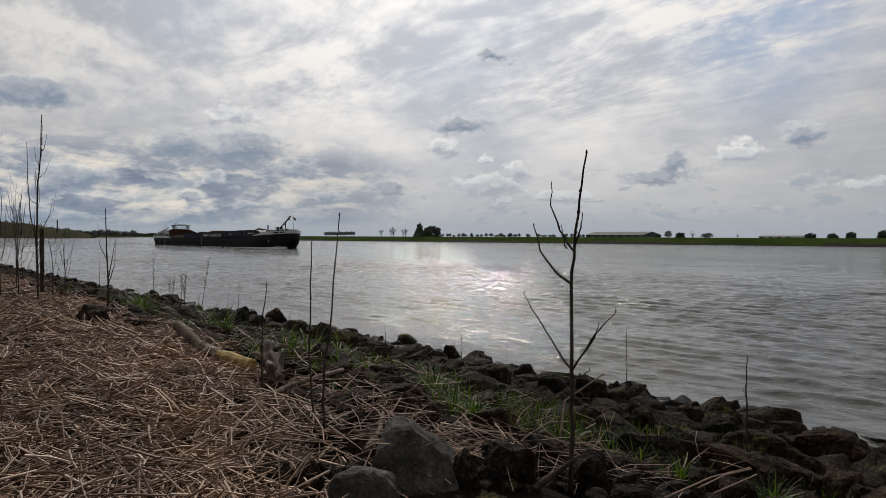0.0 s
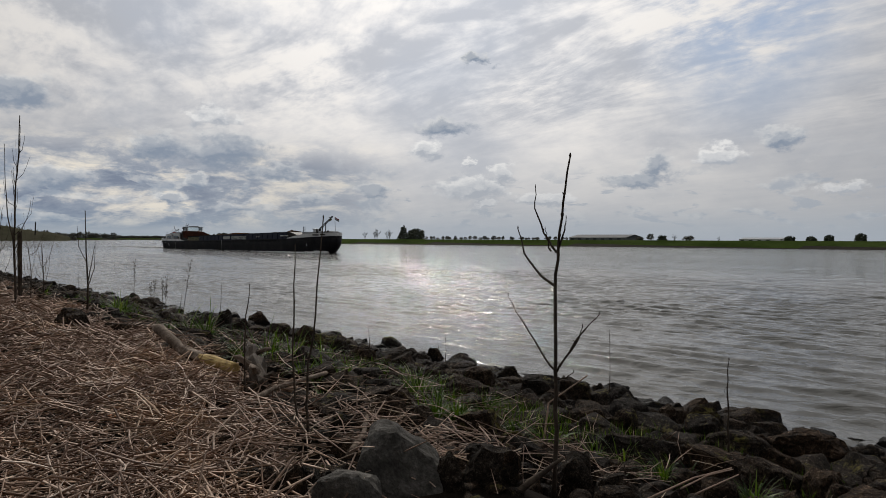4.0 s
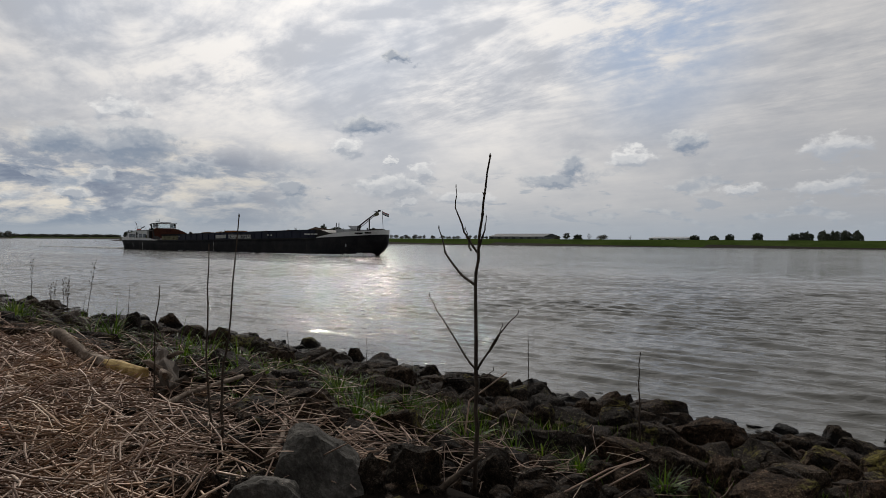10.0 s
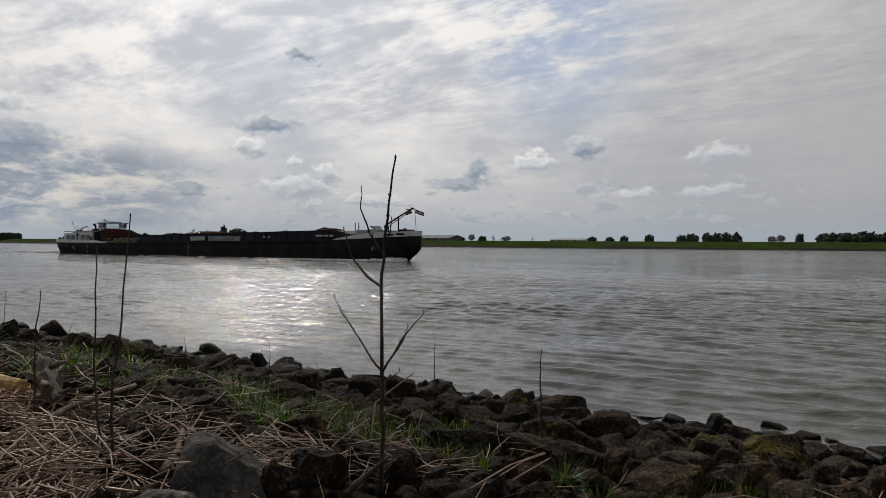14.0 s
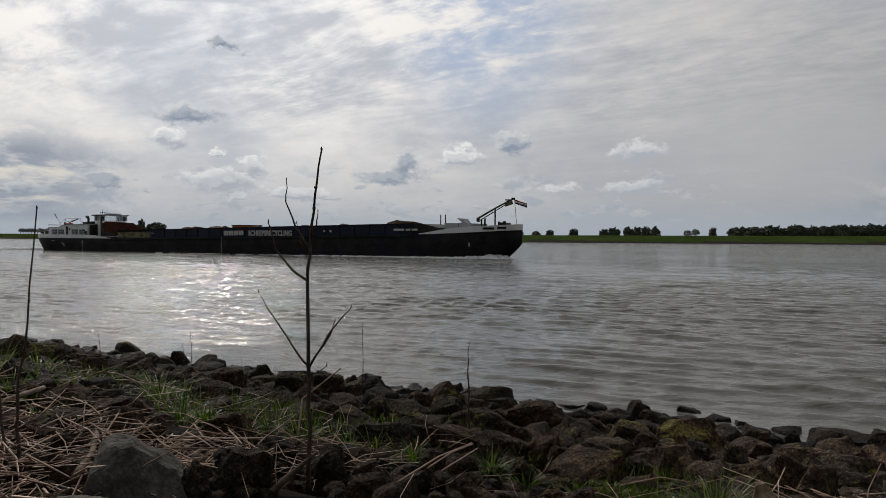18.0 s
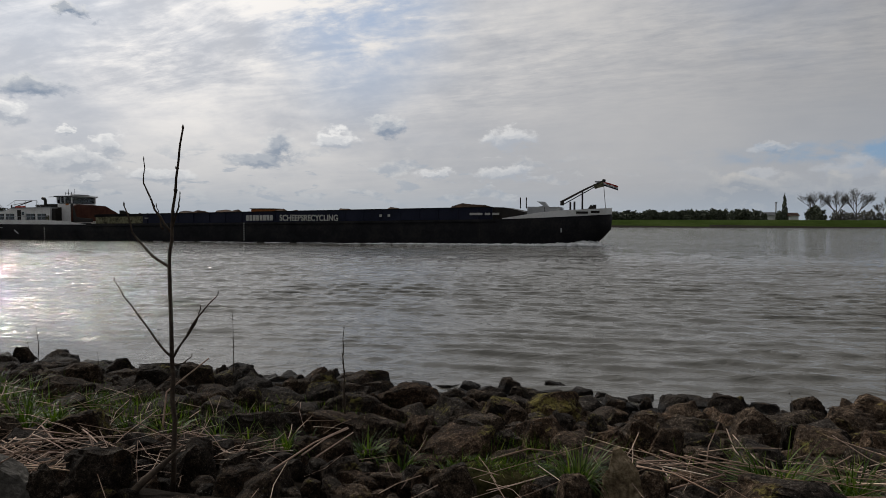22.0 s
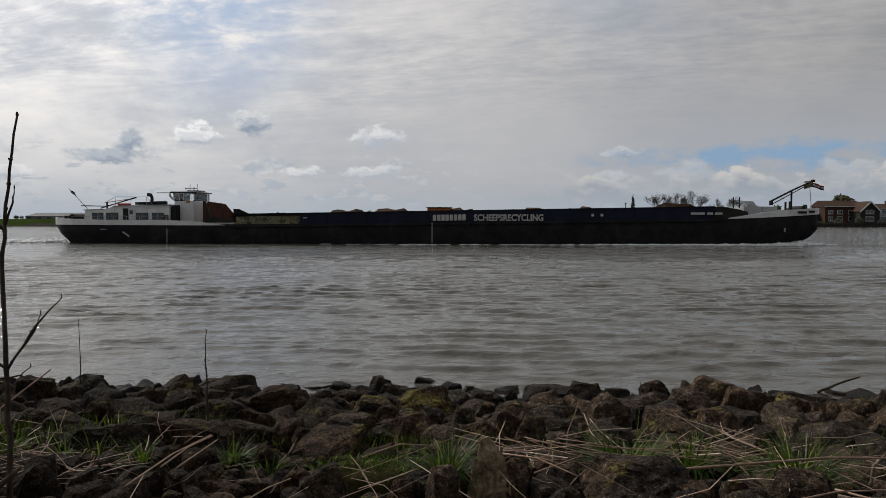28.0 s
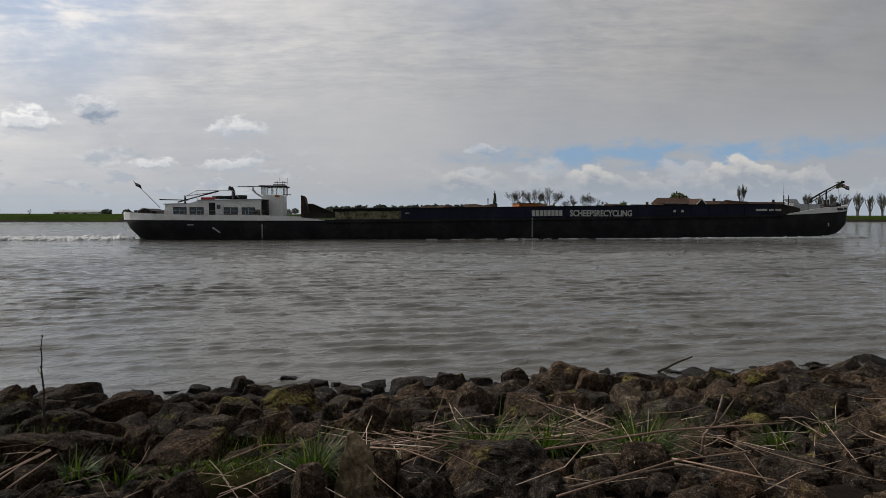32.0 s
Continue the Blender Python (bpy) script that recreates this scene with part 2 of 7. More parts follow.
# ---- materials ----
def material(name, build):
    m = bpy.data.materials.new(name)
    m.use_nodes = True
    m.node_tree.nodes.clear()
    n = Nodes(m.node_tree)
    out = n.put("ShaderNodeOutputMaterial")
    shader = build(n)
    m.node_tree.links.new(shader, out.inputs[0])
    return m


def principled(n, color, rough, metal=0.0, normal=None, spec=0.5):
    p = n.put("ShaderNodeBsdfPrincipled", Base_Color=color, Roughness=rough, Metallic=metal)
    n.set(p, "Specular IOR Level", spec)
    if normal is not None:
        n.set(p, "Normal", normal)
    return p.outputs[0]


def bump(n, height, strength, distance):
    return n.put("ShaderNodeBump", Height=height, Strength=strength, Distance=distance).outputs[0]


def surface(name, *colors, rough=0.8, scale=3.0, fine=40.0, metal=0.0, relief=0.3, depth=0.01, per_object=0.0, per_island=0.0, spec=0.15):
    """A weathered matt surface: colours mixed by coarse and fine noise, with fine relief."""
    def build(n):
        co = n.put("ShaderNodeTexCoord").outputs["Object"]
        coarse, grain = n.noise(co, scale, 5, 0.6, 0.3).outputs[0], n.noise(co, fine, 5, 0.65).outputs[0]
        f = n.math("MULTIPLY_ADD", grain, 0.4, n.math("MULTIPLY", coarse, 0.6))
        lo, hi = 0.34, 0.66
        stops = [(lo + (hi - lo) * k / max(1, len(colors) - 1), c) for k, c in enumerate(colors)]
        col = n.ramp(f, *stops) if len(stops) > 1 else n.mix(f, tuple(0.8 * c for c in colors[0]), tuple(1.2 * c for c in colors[0]))
        if per_object:
            r = n.put("ShaderNodeObjectInfo").outputs["Random"]
            col = n.mix(1.0, col, n.ramp(r, (0.0, 1 - per_object), (1.0, 1 + per_object)), "MULTIPLY")
        if per_island:
            r = n.put("ShaderNodeNewGeometry").outputs["Random Per Island"]
            col = n.mix(1.0, col, n.ramp(r, (0.0, 1 - per_island), (1.0, 1 + per_island)), "MULTIPLY")
        ro = n.math("MULTIPLY_ADD", grain, 0.25, rough - 0.12, clamp=True)
        return principled(n, col, ro, metal, bump(n, f, relief, depth), spec)
    return material(name, build)


def stone_with(lichen_amount):
    def build(n):
        geo = n.put("ShaderNodeNewGeometry")
        place = geo.outputs["Position"]
        coarse = n.noise(place, 5.0, 6, 0.62, 0.4).outputs[0]
        pits = n.noise(place, 26.0, 6, 0.70, 0.5).outputs[0]
        grain = n.noise(place, 110.0, 4, 0.75).outputs[0]
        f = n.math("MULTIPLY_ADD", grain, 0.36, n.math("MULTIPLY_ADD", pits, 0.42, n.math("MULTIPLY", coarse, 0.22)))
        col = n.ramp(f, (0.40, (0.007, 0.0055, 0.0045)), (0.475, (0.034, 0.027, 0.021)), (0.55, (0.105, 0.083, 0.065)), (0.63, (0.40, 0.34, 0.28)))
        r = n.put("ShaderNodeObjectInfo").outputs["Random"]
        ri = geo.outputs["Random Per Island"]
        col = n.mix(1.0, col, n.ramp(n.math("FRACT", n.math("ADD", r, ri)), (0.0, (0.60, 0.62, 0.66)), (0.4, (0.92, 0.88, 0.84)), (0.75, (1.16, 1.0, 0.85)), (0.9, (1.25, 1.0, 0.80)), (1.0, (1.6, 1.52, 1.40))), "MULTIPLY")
        # pale crusts of lichen in small spots
        spots = n.smooth(n.noise(place, 55.0, 3, 0.6).outputs[0], 0.64, 0.72)
        col = n.mix(n.math("MULTIPLY", spots, 0.5), col, (0.34, 0.33, 0.29))
        moss_n = n.noise(place, 3.2, 6, 0.68).outputs[0]
        updir = n.put("ShaderNodeSeparateXYZ", i0=geo.outputs["Normal"]).outputs[2]
        px = n.put("ShaderNodeSeparateXYZ", i0=place)
        cover = n.math("MULTIPLY", n.smooth(n.math("MULTIPLY_ADD", pits, 0.35, moss_n), 0.80 - 0.16 * lichen_amount, 0.92 - 0.16 * lichen_amount), n.smooth(updir, 0.15, 0.8))
        col = n.mix(n.math("MULTIPLY", cover, 0.85), col, n.ramp(pits, (0.38, (0.040, 0.036, 0.009)), (0.62, (0.27, 0.23, 0.055))))
        # stone colour scales from 1.15 down to 0.62 upstream, noise breaking the edge
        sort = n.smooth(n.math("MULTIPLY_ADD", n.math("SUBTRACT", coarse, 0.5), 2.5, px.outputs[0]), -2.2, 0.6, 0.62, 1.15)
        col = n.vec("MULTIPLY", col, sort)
        # wet and dark just above the water
        wet = n.smooth(n.math("MULTIPLY_ADD", coarse, 0.14, px.outputs[2]), 0.30, 0.14)
        col = n.mix(wet, col, n.mix(1.0, col, (0.16, 0.16, 0.17), "MULTIPLY"))
        ro = n.math("MULTIPLY_ADD", wet, -0.25, 0.85)
        return principled(n, col, ro, 0.0, bump(n, f, 1.0, 0.07), n.math("MULTIPLY_ADD", wet, 0.06, 0.10))
    return build


def straw_build(n):
    geo = n.put("ShaderNodeNewGeometry")
    r = geo.outputs["Random Per Island"]
    co = n.put("ShaderNodeTexCoord").outputs["Object"]
    col = n.ramp(r, (0.0, (0.15, 0.098, 0.072)), (0.35, (0.34, 0.235, 0.178)), (0.75, (0.50, 0.370, 0.290)), (0.95, (0.60, 0.465, 0.37)), (1.0, (0.76, 0.64, 0.54)))
    streak = n.noise(n.vec("MULTIPLY", co, (30, 30, 30)), 1.0, 3, 0.6).outputs[0]
    # some drifts are golden, others bleached or brown
    drift = n.noise(co, 0.9, 4, 0.6).outputs[0]
    col = n.mix(1.0, col, n.ramp(drift, (0.36, (0.74, 0.68, 0.64)), (0.5, (1.0, 1.0, 1.0)), (0.62, (1.12, 1.06, 0.94))), "MULTIPLY")
    col = n.mix(1.0, col, n.ramp(streak, (0.3, 0.65), (0.7, 1.2)), "MULTIPLY")
    return principled(n, col, 0.65, 0.0, None, 0.2)


def blade_build(n):
    r = n.put("ShaderNodeNewGeometry").outputs["Random Per Island"]
    co = n.put("ShaderNodeTexCoord").outputs["Object"]
    col = n.ramp(r, (0.0, (0.012, 0.022, 0.005)), (0.45, (0.048, 0.088, 0.008)), (0.85, (0.095, 0.140, 0.018)), (0.95, (0.17, 0.18, 0.08)), (1.0, (0.36, 0.34, 0.24)))
    g = n.noise(co, 20.0, 2).outputs[0]
    col = n.mix(1.0, col, n.ramp(g, (0.3, 0.75), (0.7, 1.25)), "MULTIPLY")
    d = principled(n, col, 0.45, 0.0, None, 0.22)
    tr = n.put("ShaderNodeBsdfTranslucent", Color=n.mix(1.0, col, (1.3, 1.5, 0.55), "MULTIPLY")).outputs[0]
    return n.put("ShaderNodeMixShader", i0=0.40, i1=d, i2=tr).outputs[0]


def water_build(n):
    co = n.put("ShaderNodeTexCoord").outputs["Object"]
    turned = n.put("ShaderNodeMapping", i0=co, Rotation=(0, 0, radians(-8))).outputs[0]
    # ripples of every size from three metres down, longer along the crests
    chop = n.noise(n.vec("MULTIPLY", turned, (0.19, 0.42, 1.0)), 1.0, 6, 0.64, 0.35).outputs[0]
    small = n.noise(turned, 6.5, 4, 0.6, 0.3).outputs[0]
    px = n.put("ShaderNodeSeparateXYZ", i0=co)
    patch = n.noise(n.vec("MULTIPLY", co, (0.03, 0.07, 1)), 1.0, 3, 0.55).outputs[0]
    # wind gusts roughen the open river in streaks; the margin is sheltered
    gust = n.smooth(patch, 0.36, 0.62, 0.55, 1.0)
    hgt = n.math("MULTIPLY", gust, n.math("MULTIPLY_ADD", chop, n.smooth(px.outputs[1], 10.0, 45.0, 0.45, 1.3), n.math("MULTIPLY", small, 0.065)))
    silt = n.ramp(patch, (0.35, (0.082, 0.080, 0.070)), (0.65, (0.102, 0.098, 0.084)))
    nrm = n.put("ShaderNodeBump", Height=hgt, Strength=1.0, Distance=0.5).outputs[0]
    rough = n.smooth(px.outputs[1], 9.0, 90.0, 0.05, 0.10)
    p = n.put("ShaderNodeBsdfPrincipled", Base_Color=silt, Roughness=rough, IOR=1.33, Normal=nrm)
    return p.outputs[0]


def clear_build(n):
    see = n.put("ShaderNodeBsdfTransparent", Color=(0.93, 0.95, 0.95)).outputs[0]
    shine = n.put("ShaderNodeBsdfGlossy", Roughness=0.04, Color=(0.9, 0.9, 0.9)).outputs[0]
    return n.put("ShaderNodeMixShader", i0=n.put("ShaderNodeFresnel", IOR=1.5).outputs[0], i1=see, i2=shine).outputs[0]


def glass_build(n):
    return principled(n, (0.015, 0.02, 0.022), 0.06, 0.0, None, 0.8)


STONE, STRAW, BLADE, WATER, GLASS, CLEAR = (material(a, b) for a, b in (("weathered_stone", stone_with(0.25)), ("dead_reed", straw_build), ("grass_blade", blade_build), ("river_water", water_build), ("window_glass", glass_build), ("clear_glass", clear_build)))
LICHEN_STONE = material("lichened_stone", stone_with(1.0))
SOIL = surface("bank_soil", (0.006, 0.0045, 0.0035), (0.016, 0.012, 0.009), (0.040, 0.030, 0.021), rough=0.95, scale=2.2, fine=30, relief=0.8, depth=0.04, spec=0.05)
MEADOW = surface("meadow", (0.022, 0.033, 0.009), (0.036, 0.055, 0.014), (0.056, 0.076, 0.024), rough=1.0, scale=0.05, fine=0.6, relief=0.5, depth=0.3, spec=0.0)
# far trees only: grey bark with the distance haze put into its colour
HAZED_BARK = surface("hazed_grey_bark", (0.085, 0.080, 0.074), (0.13, 0.122, 0.112), (0.18, 0.17, 0.155), rough=0.9, scale=1.5, fine=12)
BARK = surface("twig_bark", (0.022, 0.016, 0.012), (0.06, 0.045, 0.034), (0.11, 0.085, 0.06), rough=0.8, scale=8, fine=60)
DRIFT = surface("driftwood", (0.030, 0.021, 0.015), (0.15, 0.112, 0.083), (0.38, 0.31, 0.25), rough=0.85, scale=6, fine=45, relief=0.6)
FRESH = surface("yellow_heartwood", (0.16, 0.105, 0.045), (0.46, 0.33, 0.13), (0.60, 0.46, 0.22), rough=0.75, scale=9, fine=70)
BLACK = surface("black_hull_paint", (0.010, 0.010, 0.011), (0.017, 0.017, 0.019), (0.034, 0.032, 0.030), rough=0.65, scale=0.5, fine=5, relief=0.1, spec=0.05)
NAVY = surface("navy_paint", (0.009, 0.011, 0.022), (0.014, 0.017, 0.036), (0.022, 0.024, 0.044), rough=0.5, scale=0.5, fine=5, relief=0.1)
WHITE = surface("white_ship_paint", (0.60, 0.59, 0.57), (0.78, 0.78, 0.77), (0.86, 0.86, 0.85), rough=0.4, scale=0.7, fine=7, relief=0.1)
GREY = surface("grey_ship_paint", (0.30, 0.31, 0.32), (0.45, 0.46, 0.47), rough=0.5, scale=0.7, fine=7, relief=0.1)
DARK = surface("dark_deck_steel", (0.015, 0.014, 0.013), (0.04, 0.036, 0.032), rough=0.6, scale=1.5, fine=14)
RUST = surface("rust_red_paint", (0.04, 0.014, 0.010), (0.080, 0.028, 0.018), (0.12, 0.05, 0.03), rough=0.8, scale=1.2, fine=12)
FLAKE = surface("flaking_yellow_paint", (0.012, 0.011, 0.010), (0.07, 0.066, 0.042), (0.21, 0.20, 0.12), (0.30, 0.29, 0.19), rough=0.8, scale=1.6, fine=4)
ORANGE = surface("orange_paint", (0.35, 0.10, 0.03), (0.55, 0.20, 0.05), rough=0.6, scale=1.5, fine=14)
RED = surface("red_paint", (0.30, 0.035, 0.022), (0.42, 0.06, 0.04), rough=0.6)
SCRAP = surface("rusty_scrap", (0.02, 0.013, 0.009), (0.06, 0.036, 0.022), (0.13, 0.075, 0.045), rough=0.9, scale=1.5, fine=14)
FOAM = surface("foam", (0.45, 0.46, 0.46), (0.72, 0.73, 0.73), (0.85, 0.85, 0.85), rough=0.8, scale=1.2, fine=9, relief=0.9, depth=0.1)
LETTER = surface("cream_lettering", (0.42, 0.42, 0.40), (0.62, 0.62, 0.59), rough=0.6)
CLAD = surface("grey_cladding", (0.16, 0.17, 0.17), (0.24, 0.25, 0.25), rough=0.6, scale=0.1, fine=2)
SHEET = surface("dark_roof_sheet", (0.06, 0.065, 0.07), (0.11, 0.115, 0.12), rough=0.6, scale=0.1, fine=2)
TILE = surface("orange_brown_roof_tile", (0.048, 0.028, 0.020), (0.085, 0.048, 0.034), rough=0.8, scale=0.8, fine=6)
BRICK = surface("red_brown_brick", (0.045, 0.027, 0.020), (0.085, 0.048, 0.034), rough=0.85, scale=0.8, fine=7)
TIMBER = surface("dark_timber_boards", (0.022, 0.020, 0.018), (0.05, 0.046, 0.04), rough=0.8, scale=0.8, fine=7)
# LEAF and BUD serve far crowns; distance haze is lightened into both colours
LEAF = surface("hazed_evergreen", (0.075, 0.085, 0.062), (0.110, 0.122, 0.088), (0.150, 0.162, 0.118), rough=0.9, scale=0.4, fine=3, per_island=0.3)
BUD = surface("hazed_spring_twigs", (0.11, 0.105, 0.088), (0.16, 0.153, 0.125), (0.21, 0.204, 0.16), rough=0.9, scale=0.4, fine=3, per_island=0.4)
YOUNG = surface("fresh_leaves", (0.10, 0.12, 0.045), (0.19, 0.21, 0.085), rough=0.9, scale=0.4, fine=3, per_island=0.4)


# ---- building helpers ----
def mesh_of(name, bm, mat, flat=True):
    me = bpy.data.meshes.new(name)
    bm.to_mesh(me)
    bm.free()
    me.materials.append(mat)
    if not flat:
        me.polygons.foreach_set("use_smooth", [True] * len(me.polygons))
    return me


def raw_mesh(name, verts, faces, mat, flat=True):
    me = bpy.data.meshes.new(name)
    me.from_pydata([tuple(v) for v in verts], [], [tuple(f) for f in faces])
    me.materials.append(mat)
    if not flat:
        me.polygons.foreach_set("use_smooth", [True] * len(me.polygons))
    me.update()
    return me


def part(name, bm, mat, parent, label="", flat=True):
    ob = new(name, mesh_of(name, bm, mat, flat) if isinstance(bm, bmesh.types.BMesh) else bm)
    ob.parent = parent
    if label:
        ob["label"] = label
    return ob


def box(bm, x0, x1, y0, y1, z0, z1, bevel=0.0):
    m = Matrix.Translation(((x0 + x1) / 2, (y0 + y1) / 2, (z0 + z1) / 2)) @ Matrix.Diagonal((x1 - x0, y1 - y0, z1 - z0, 1))
    vs = bmesh.ops.create_cube(bm, size=1, matrix=m)["verts"]
    if bevel:
        es = list({e for v in vs for e in v.link_edges})
        bmesh.ops.bevel(bm, geom=es, offset=bevel, segments=1, affect="EDGES")
    return bm


def boxed(*dims, bevel=0.0):
    return box(bmesh.new(), *dims, bevel=bevel)


def tube(bm, points, radii, sides=6):
    """A tapered tube along points."""
    rings = []
    pts = [Vector(p) for p in points]
    for i, p in enumerate(pts):
        d = (pts[min(i + 1, len(pts) - 1)] - pts[max(i - 1, 0)]).normalized()
        a = d.orthogonal().normalized()
        b = d.cross(a)
        r = radii[i] if hasattr(radii, "__len__") else radii
        rings.append([bm.verts.new(p + r * (math.cos(2 * math.pi * k / sides) * a + math.sin(2 * math.pi * k / sides) * b)) for k in range(sides)])
    # keep neighbouring rings in step
    for i in range(1, len(rings)):
        best = min(range(sides), key=lambda s: sum((rings[i][(k + s) % sides].co - rings[i - 1][k].co).length for k in range(sides)))
        rings[i] = rings[i][best:] + rings[i][:best]
    for r0, r1 in zip(rings, rings[1:]):
        for k in range(sides):
            bm.faces.new((r0[k], r0[(k + 1) % sides], r1[(k + 1) % sides], r1[k]))
    bm.faces.new(rings[0][::-1])
    bm.faces.new(rings[-1])
    return bm


def tubed(points, radii, sides=6):
    return tube(bmesh.new(), points, radii, sides)


def prism(outline, y0, y1):
    """An outline in x and z, drawn out from y0 to y1."""
    bm = bmesh.new()
    a = [bm.verts.new((x, y0, z)) for x, z in outline]
    b = [bm.verts.new((x, y1, z)) for x, z in outline]
    k = len(a)
    bm.faces.new(a)
    bm.faces.new(b[::-1])
    for i in range(k):
        bm.faces.new((a[i], b[i], b[(i + 1) % k], a[(i + 1) % k]))
    bmesh.ops.recalc_face_normals(bm, faces=bm.faces)
    return bm


def thing(name, place, label, category, group="", turn=0.0):
    ob = new(name)
    ob.matrix_world = pose(*place, 0, 0, turn)
    return tagged(ob, label, category, group)


# ---- ground and water ----
WATERLINE = 9.0


def shore(x):
    """Where the far bank meets the water; upstream the river bends away."""
    return 222 + 0.085 * max(-420, min(250, x)) + 0.5 * max(0, -420 - x)


def near_shore(x):
    """Where the near bank meets the water; far upstream it swings across the view."""
    return WATERLINE + 0.7 * max(0, -520 - x)


def bank(x, y):
    """Height of the ground."""
    if x < -520 and y < near_shore(x) + 30:
        return max(-2.0, min(2.2, 0.5 + (near_shore(x) - y) * 0.12)) if y > 3 else 0.95
    if y < 110:
        base = 0.98 - 0.02 * max(0, min(3, y)) if y < 3.2 else 0.92 - (y - 3.2) * 0.165
        if y < 3.2 and y > -30:
            base += 0.05 * noise.noise((x * 0.8, y * 0.8, 1.0)) + 0.03 * noise.noise((x * 2.5, y * 2.5, 4.0))
        elif y <= 9.5:
            base += 0.06 * noise.noise((x * 1.6, y * 1.6, 2.0))
        return max(base, -2.0)
    d = y - shore(x)
    prof = -2.0 if d < -12 else -2.0 + 2.2 * (d + 12) / 12 if d < 0 else 0.2 + 0.35 * min(d, 3) / 3 if d < 3 else 0.55 + (d - 3) * 0.15 if d < 16 else 2.5 if d < 21 else max(1.3, 2.5 - (d - 21) * 0.12)
    return prof


def grid_mesh(name, xs, ys, height, mat, flat=False):
    verts = [(x, y, height(x, y)) for y in ys for x in xs]
    w = len(xs)
    faces = [(j * w + i, j * w + i + 1, (j + 1) * w + i + 1, (j + 1) * w + i) for j in range(len(ys) - 1) for i in range(w - 1)]
    return raw_mesh(name, verts, faces, mat, flat)


def spread(lo, hi, near_lo, near_hi, step, grow=1.25):
    mid = [near_lo + step * k for k in range(int((near_hi - near_lo) / step) + 1)]
    out, s, v = [], step, mid[0]
    while v > lo:
        s *= grow
        v -= s
        out.insert(0, max(v, lo))
    s, v = step, mid[-1]
    right = []
    while v < hi:
        s *= grow
        v += s
        right.append(min(v, hi))
    return out + mid + right


gx = sorted(set(spread(-4500, 3500, -26, 12, 0.2, 1.3) + list(range(-1800, -400, 35)) + list(range(-400, 300, 25))))
gy = spread(-1500, 130, -1.0, 9.6, 0.2, 1.35) + [150, 170, 182, 190, 198, 204, 210, 216, 222, 226, 230, 235, 240, 245, 250, 256, 262, 270, 285] + list(range(300, 960, 30)) + [1100, 1400, 2200, 3500]


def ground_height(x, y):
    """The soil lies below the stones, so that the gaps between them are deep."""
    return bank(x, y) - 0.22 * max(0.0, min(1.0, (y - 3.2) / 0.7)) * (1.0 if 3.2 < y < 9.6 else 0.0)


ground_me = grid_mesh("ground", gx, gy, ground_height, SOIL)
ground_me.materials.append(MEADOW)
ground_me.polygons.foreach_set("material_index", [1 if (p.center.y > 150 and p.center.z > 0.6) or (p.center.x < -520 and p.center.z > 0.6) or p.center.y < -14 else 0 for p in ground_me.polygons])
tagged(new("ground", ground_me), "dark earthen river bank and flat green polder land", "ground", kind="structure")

random.seed(11)
waves = []
for k in range(26):
    lam = 0.34 * 3.0 ** random.random()
    a = radians(random.gauss(97, 12 if lam > 0.5 else 22))
    waves.append((2 * math.pi / lam * math.cos(a), 2 * math.pi / lam * math.sin(a), random.uniform(0, 6.28), 0.0140 * lam))
wx = np.array(spread(-4000, 3000, -40, 24, 0.13, 1.035))
wy = np.array(spread(6.5, 300, 7.5, 34, 0.075, 1.03))
gxx, gyy = np.meshgrid(wx, wy)
fade = np.clip((gyy - 8.4) / 3.0, 0.2, 1.0) / (1 + (np.maximum(0, gyy - 32) / 14) ** 2) / (1 + (np.maximum(0, np.abs(gxx + 20) - 70) / 60) ** 2)
# gusts leave calmer and rougher patches
fade = fade * (0.85 + 0.2 * np.sin(gxx * 0.11 + 1.3 * np.sin(gyy * 0.17)) * np.sin(gyy * 0.23 + 0.6 * np.sin(gxx * 0.09)))
lift = np.zeros_like(gxx)
for kx, ky, ph, amp in waves:
    # each train comes in groups, with narrow crests and wide troughs
    group = 0.55 + 0.45 * np.sin(0.09 * kx * gyy - 0.13 * ky * gxx * 0.35 + 2.3 * ph + 1.1 * np.sin(0.31 * gxx + ph) + 0.9 * np.sin(0.43 * gyy - ph))
    turn = np.sin(kx * gxx + ky * gyy + ph + 0.8 * np.sin(0.35 * gxx + ph) + 0.5 * np.sin(0.8 * gxx - 0.6 * gyy + 2 * ph))
    lift += amp * group * 2.2 * ((0.5 + 0.5 * turn) ** 1.8 - 0.4)
lift = lift * fade
lift -= lift.mean()
w_faces = [(j * len(wx) + i, j * len(wx) + i + 1, (j + 1) * len(wx) + i + 1, (j + 1) * len(wx) + i) for j in range(len(wy) - 1) for i in range(len(wx) - 1)]
w_me = raw_mesh("river_water", np.stack([gxx, gyy, lift], -1).reshape(-1, 3).tolist(), w_faces, WATER, False)
water = tagged(new("river_water", w_me), "silty grey-brown river water with small wind waves", "water", kind="structure")


# ---- the cargo barge; x towards the bow, y away from the near bank, z up from the waterline ----
def half_beam(x):
    if x > 27:
        u = min(1.0, (x - 27) / 13.0)
        return 4.1 * max(0.0, 1 - u ** 2.6) ** 0.62 + 0.12
    if x < -33:
        u = min(1.0, (-33 - x) / 7.0)
        return 4.1 * max(0.0, 1 - u ** 2.4) ** 0.5 + 0.10
    return 4.1


def sheer(x):
    """Height of the black hull's upper edge."""
    if x > 29:
        return 2.52 + 0.5 * ((x - 29) / 11) ** 1.3
    if x < -20:
        return 1.84 + 0.05 * max(0, (-20 - x) / 20) ** 2
    return 1.84 + (x + 20) * 0.68 / 49


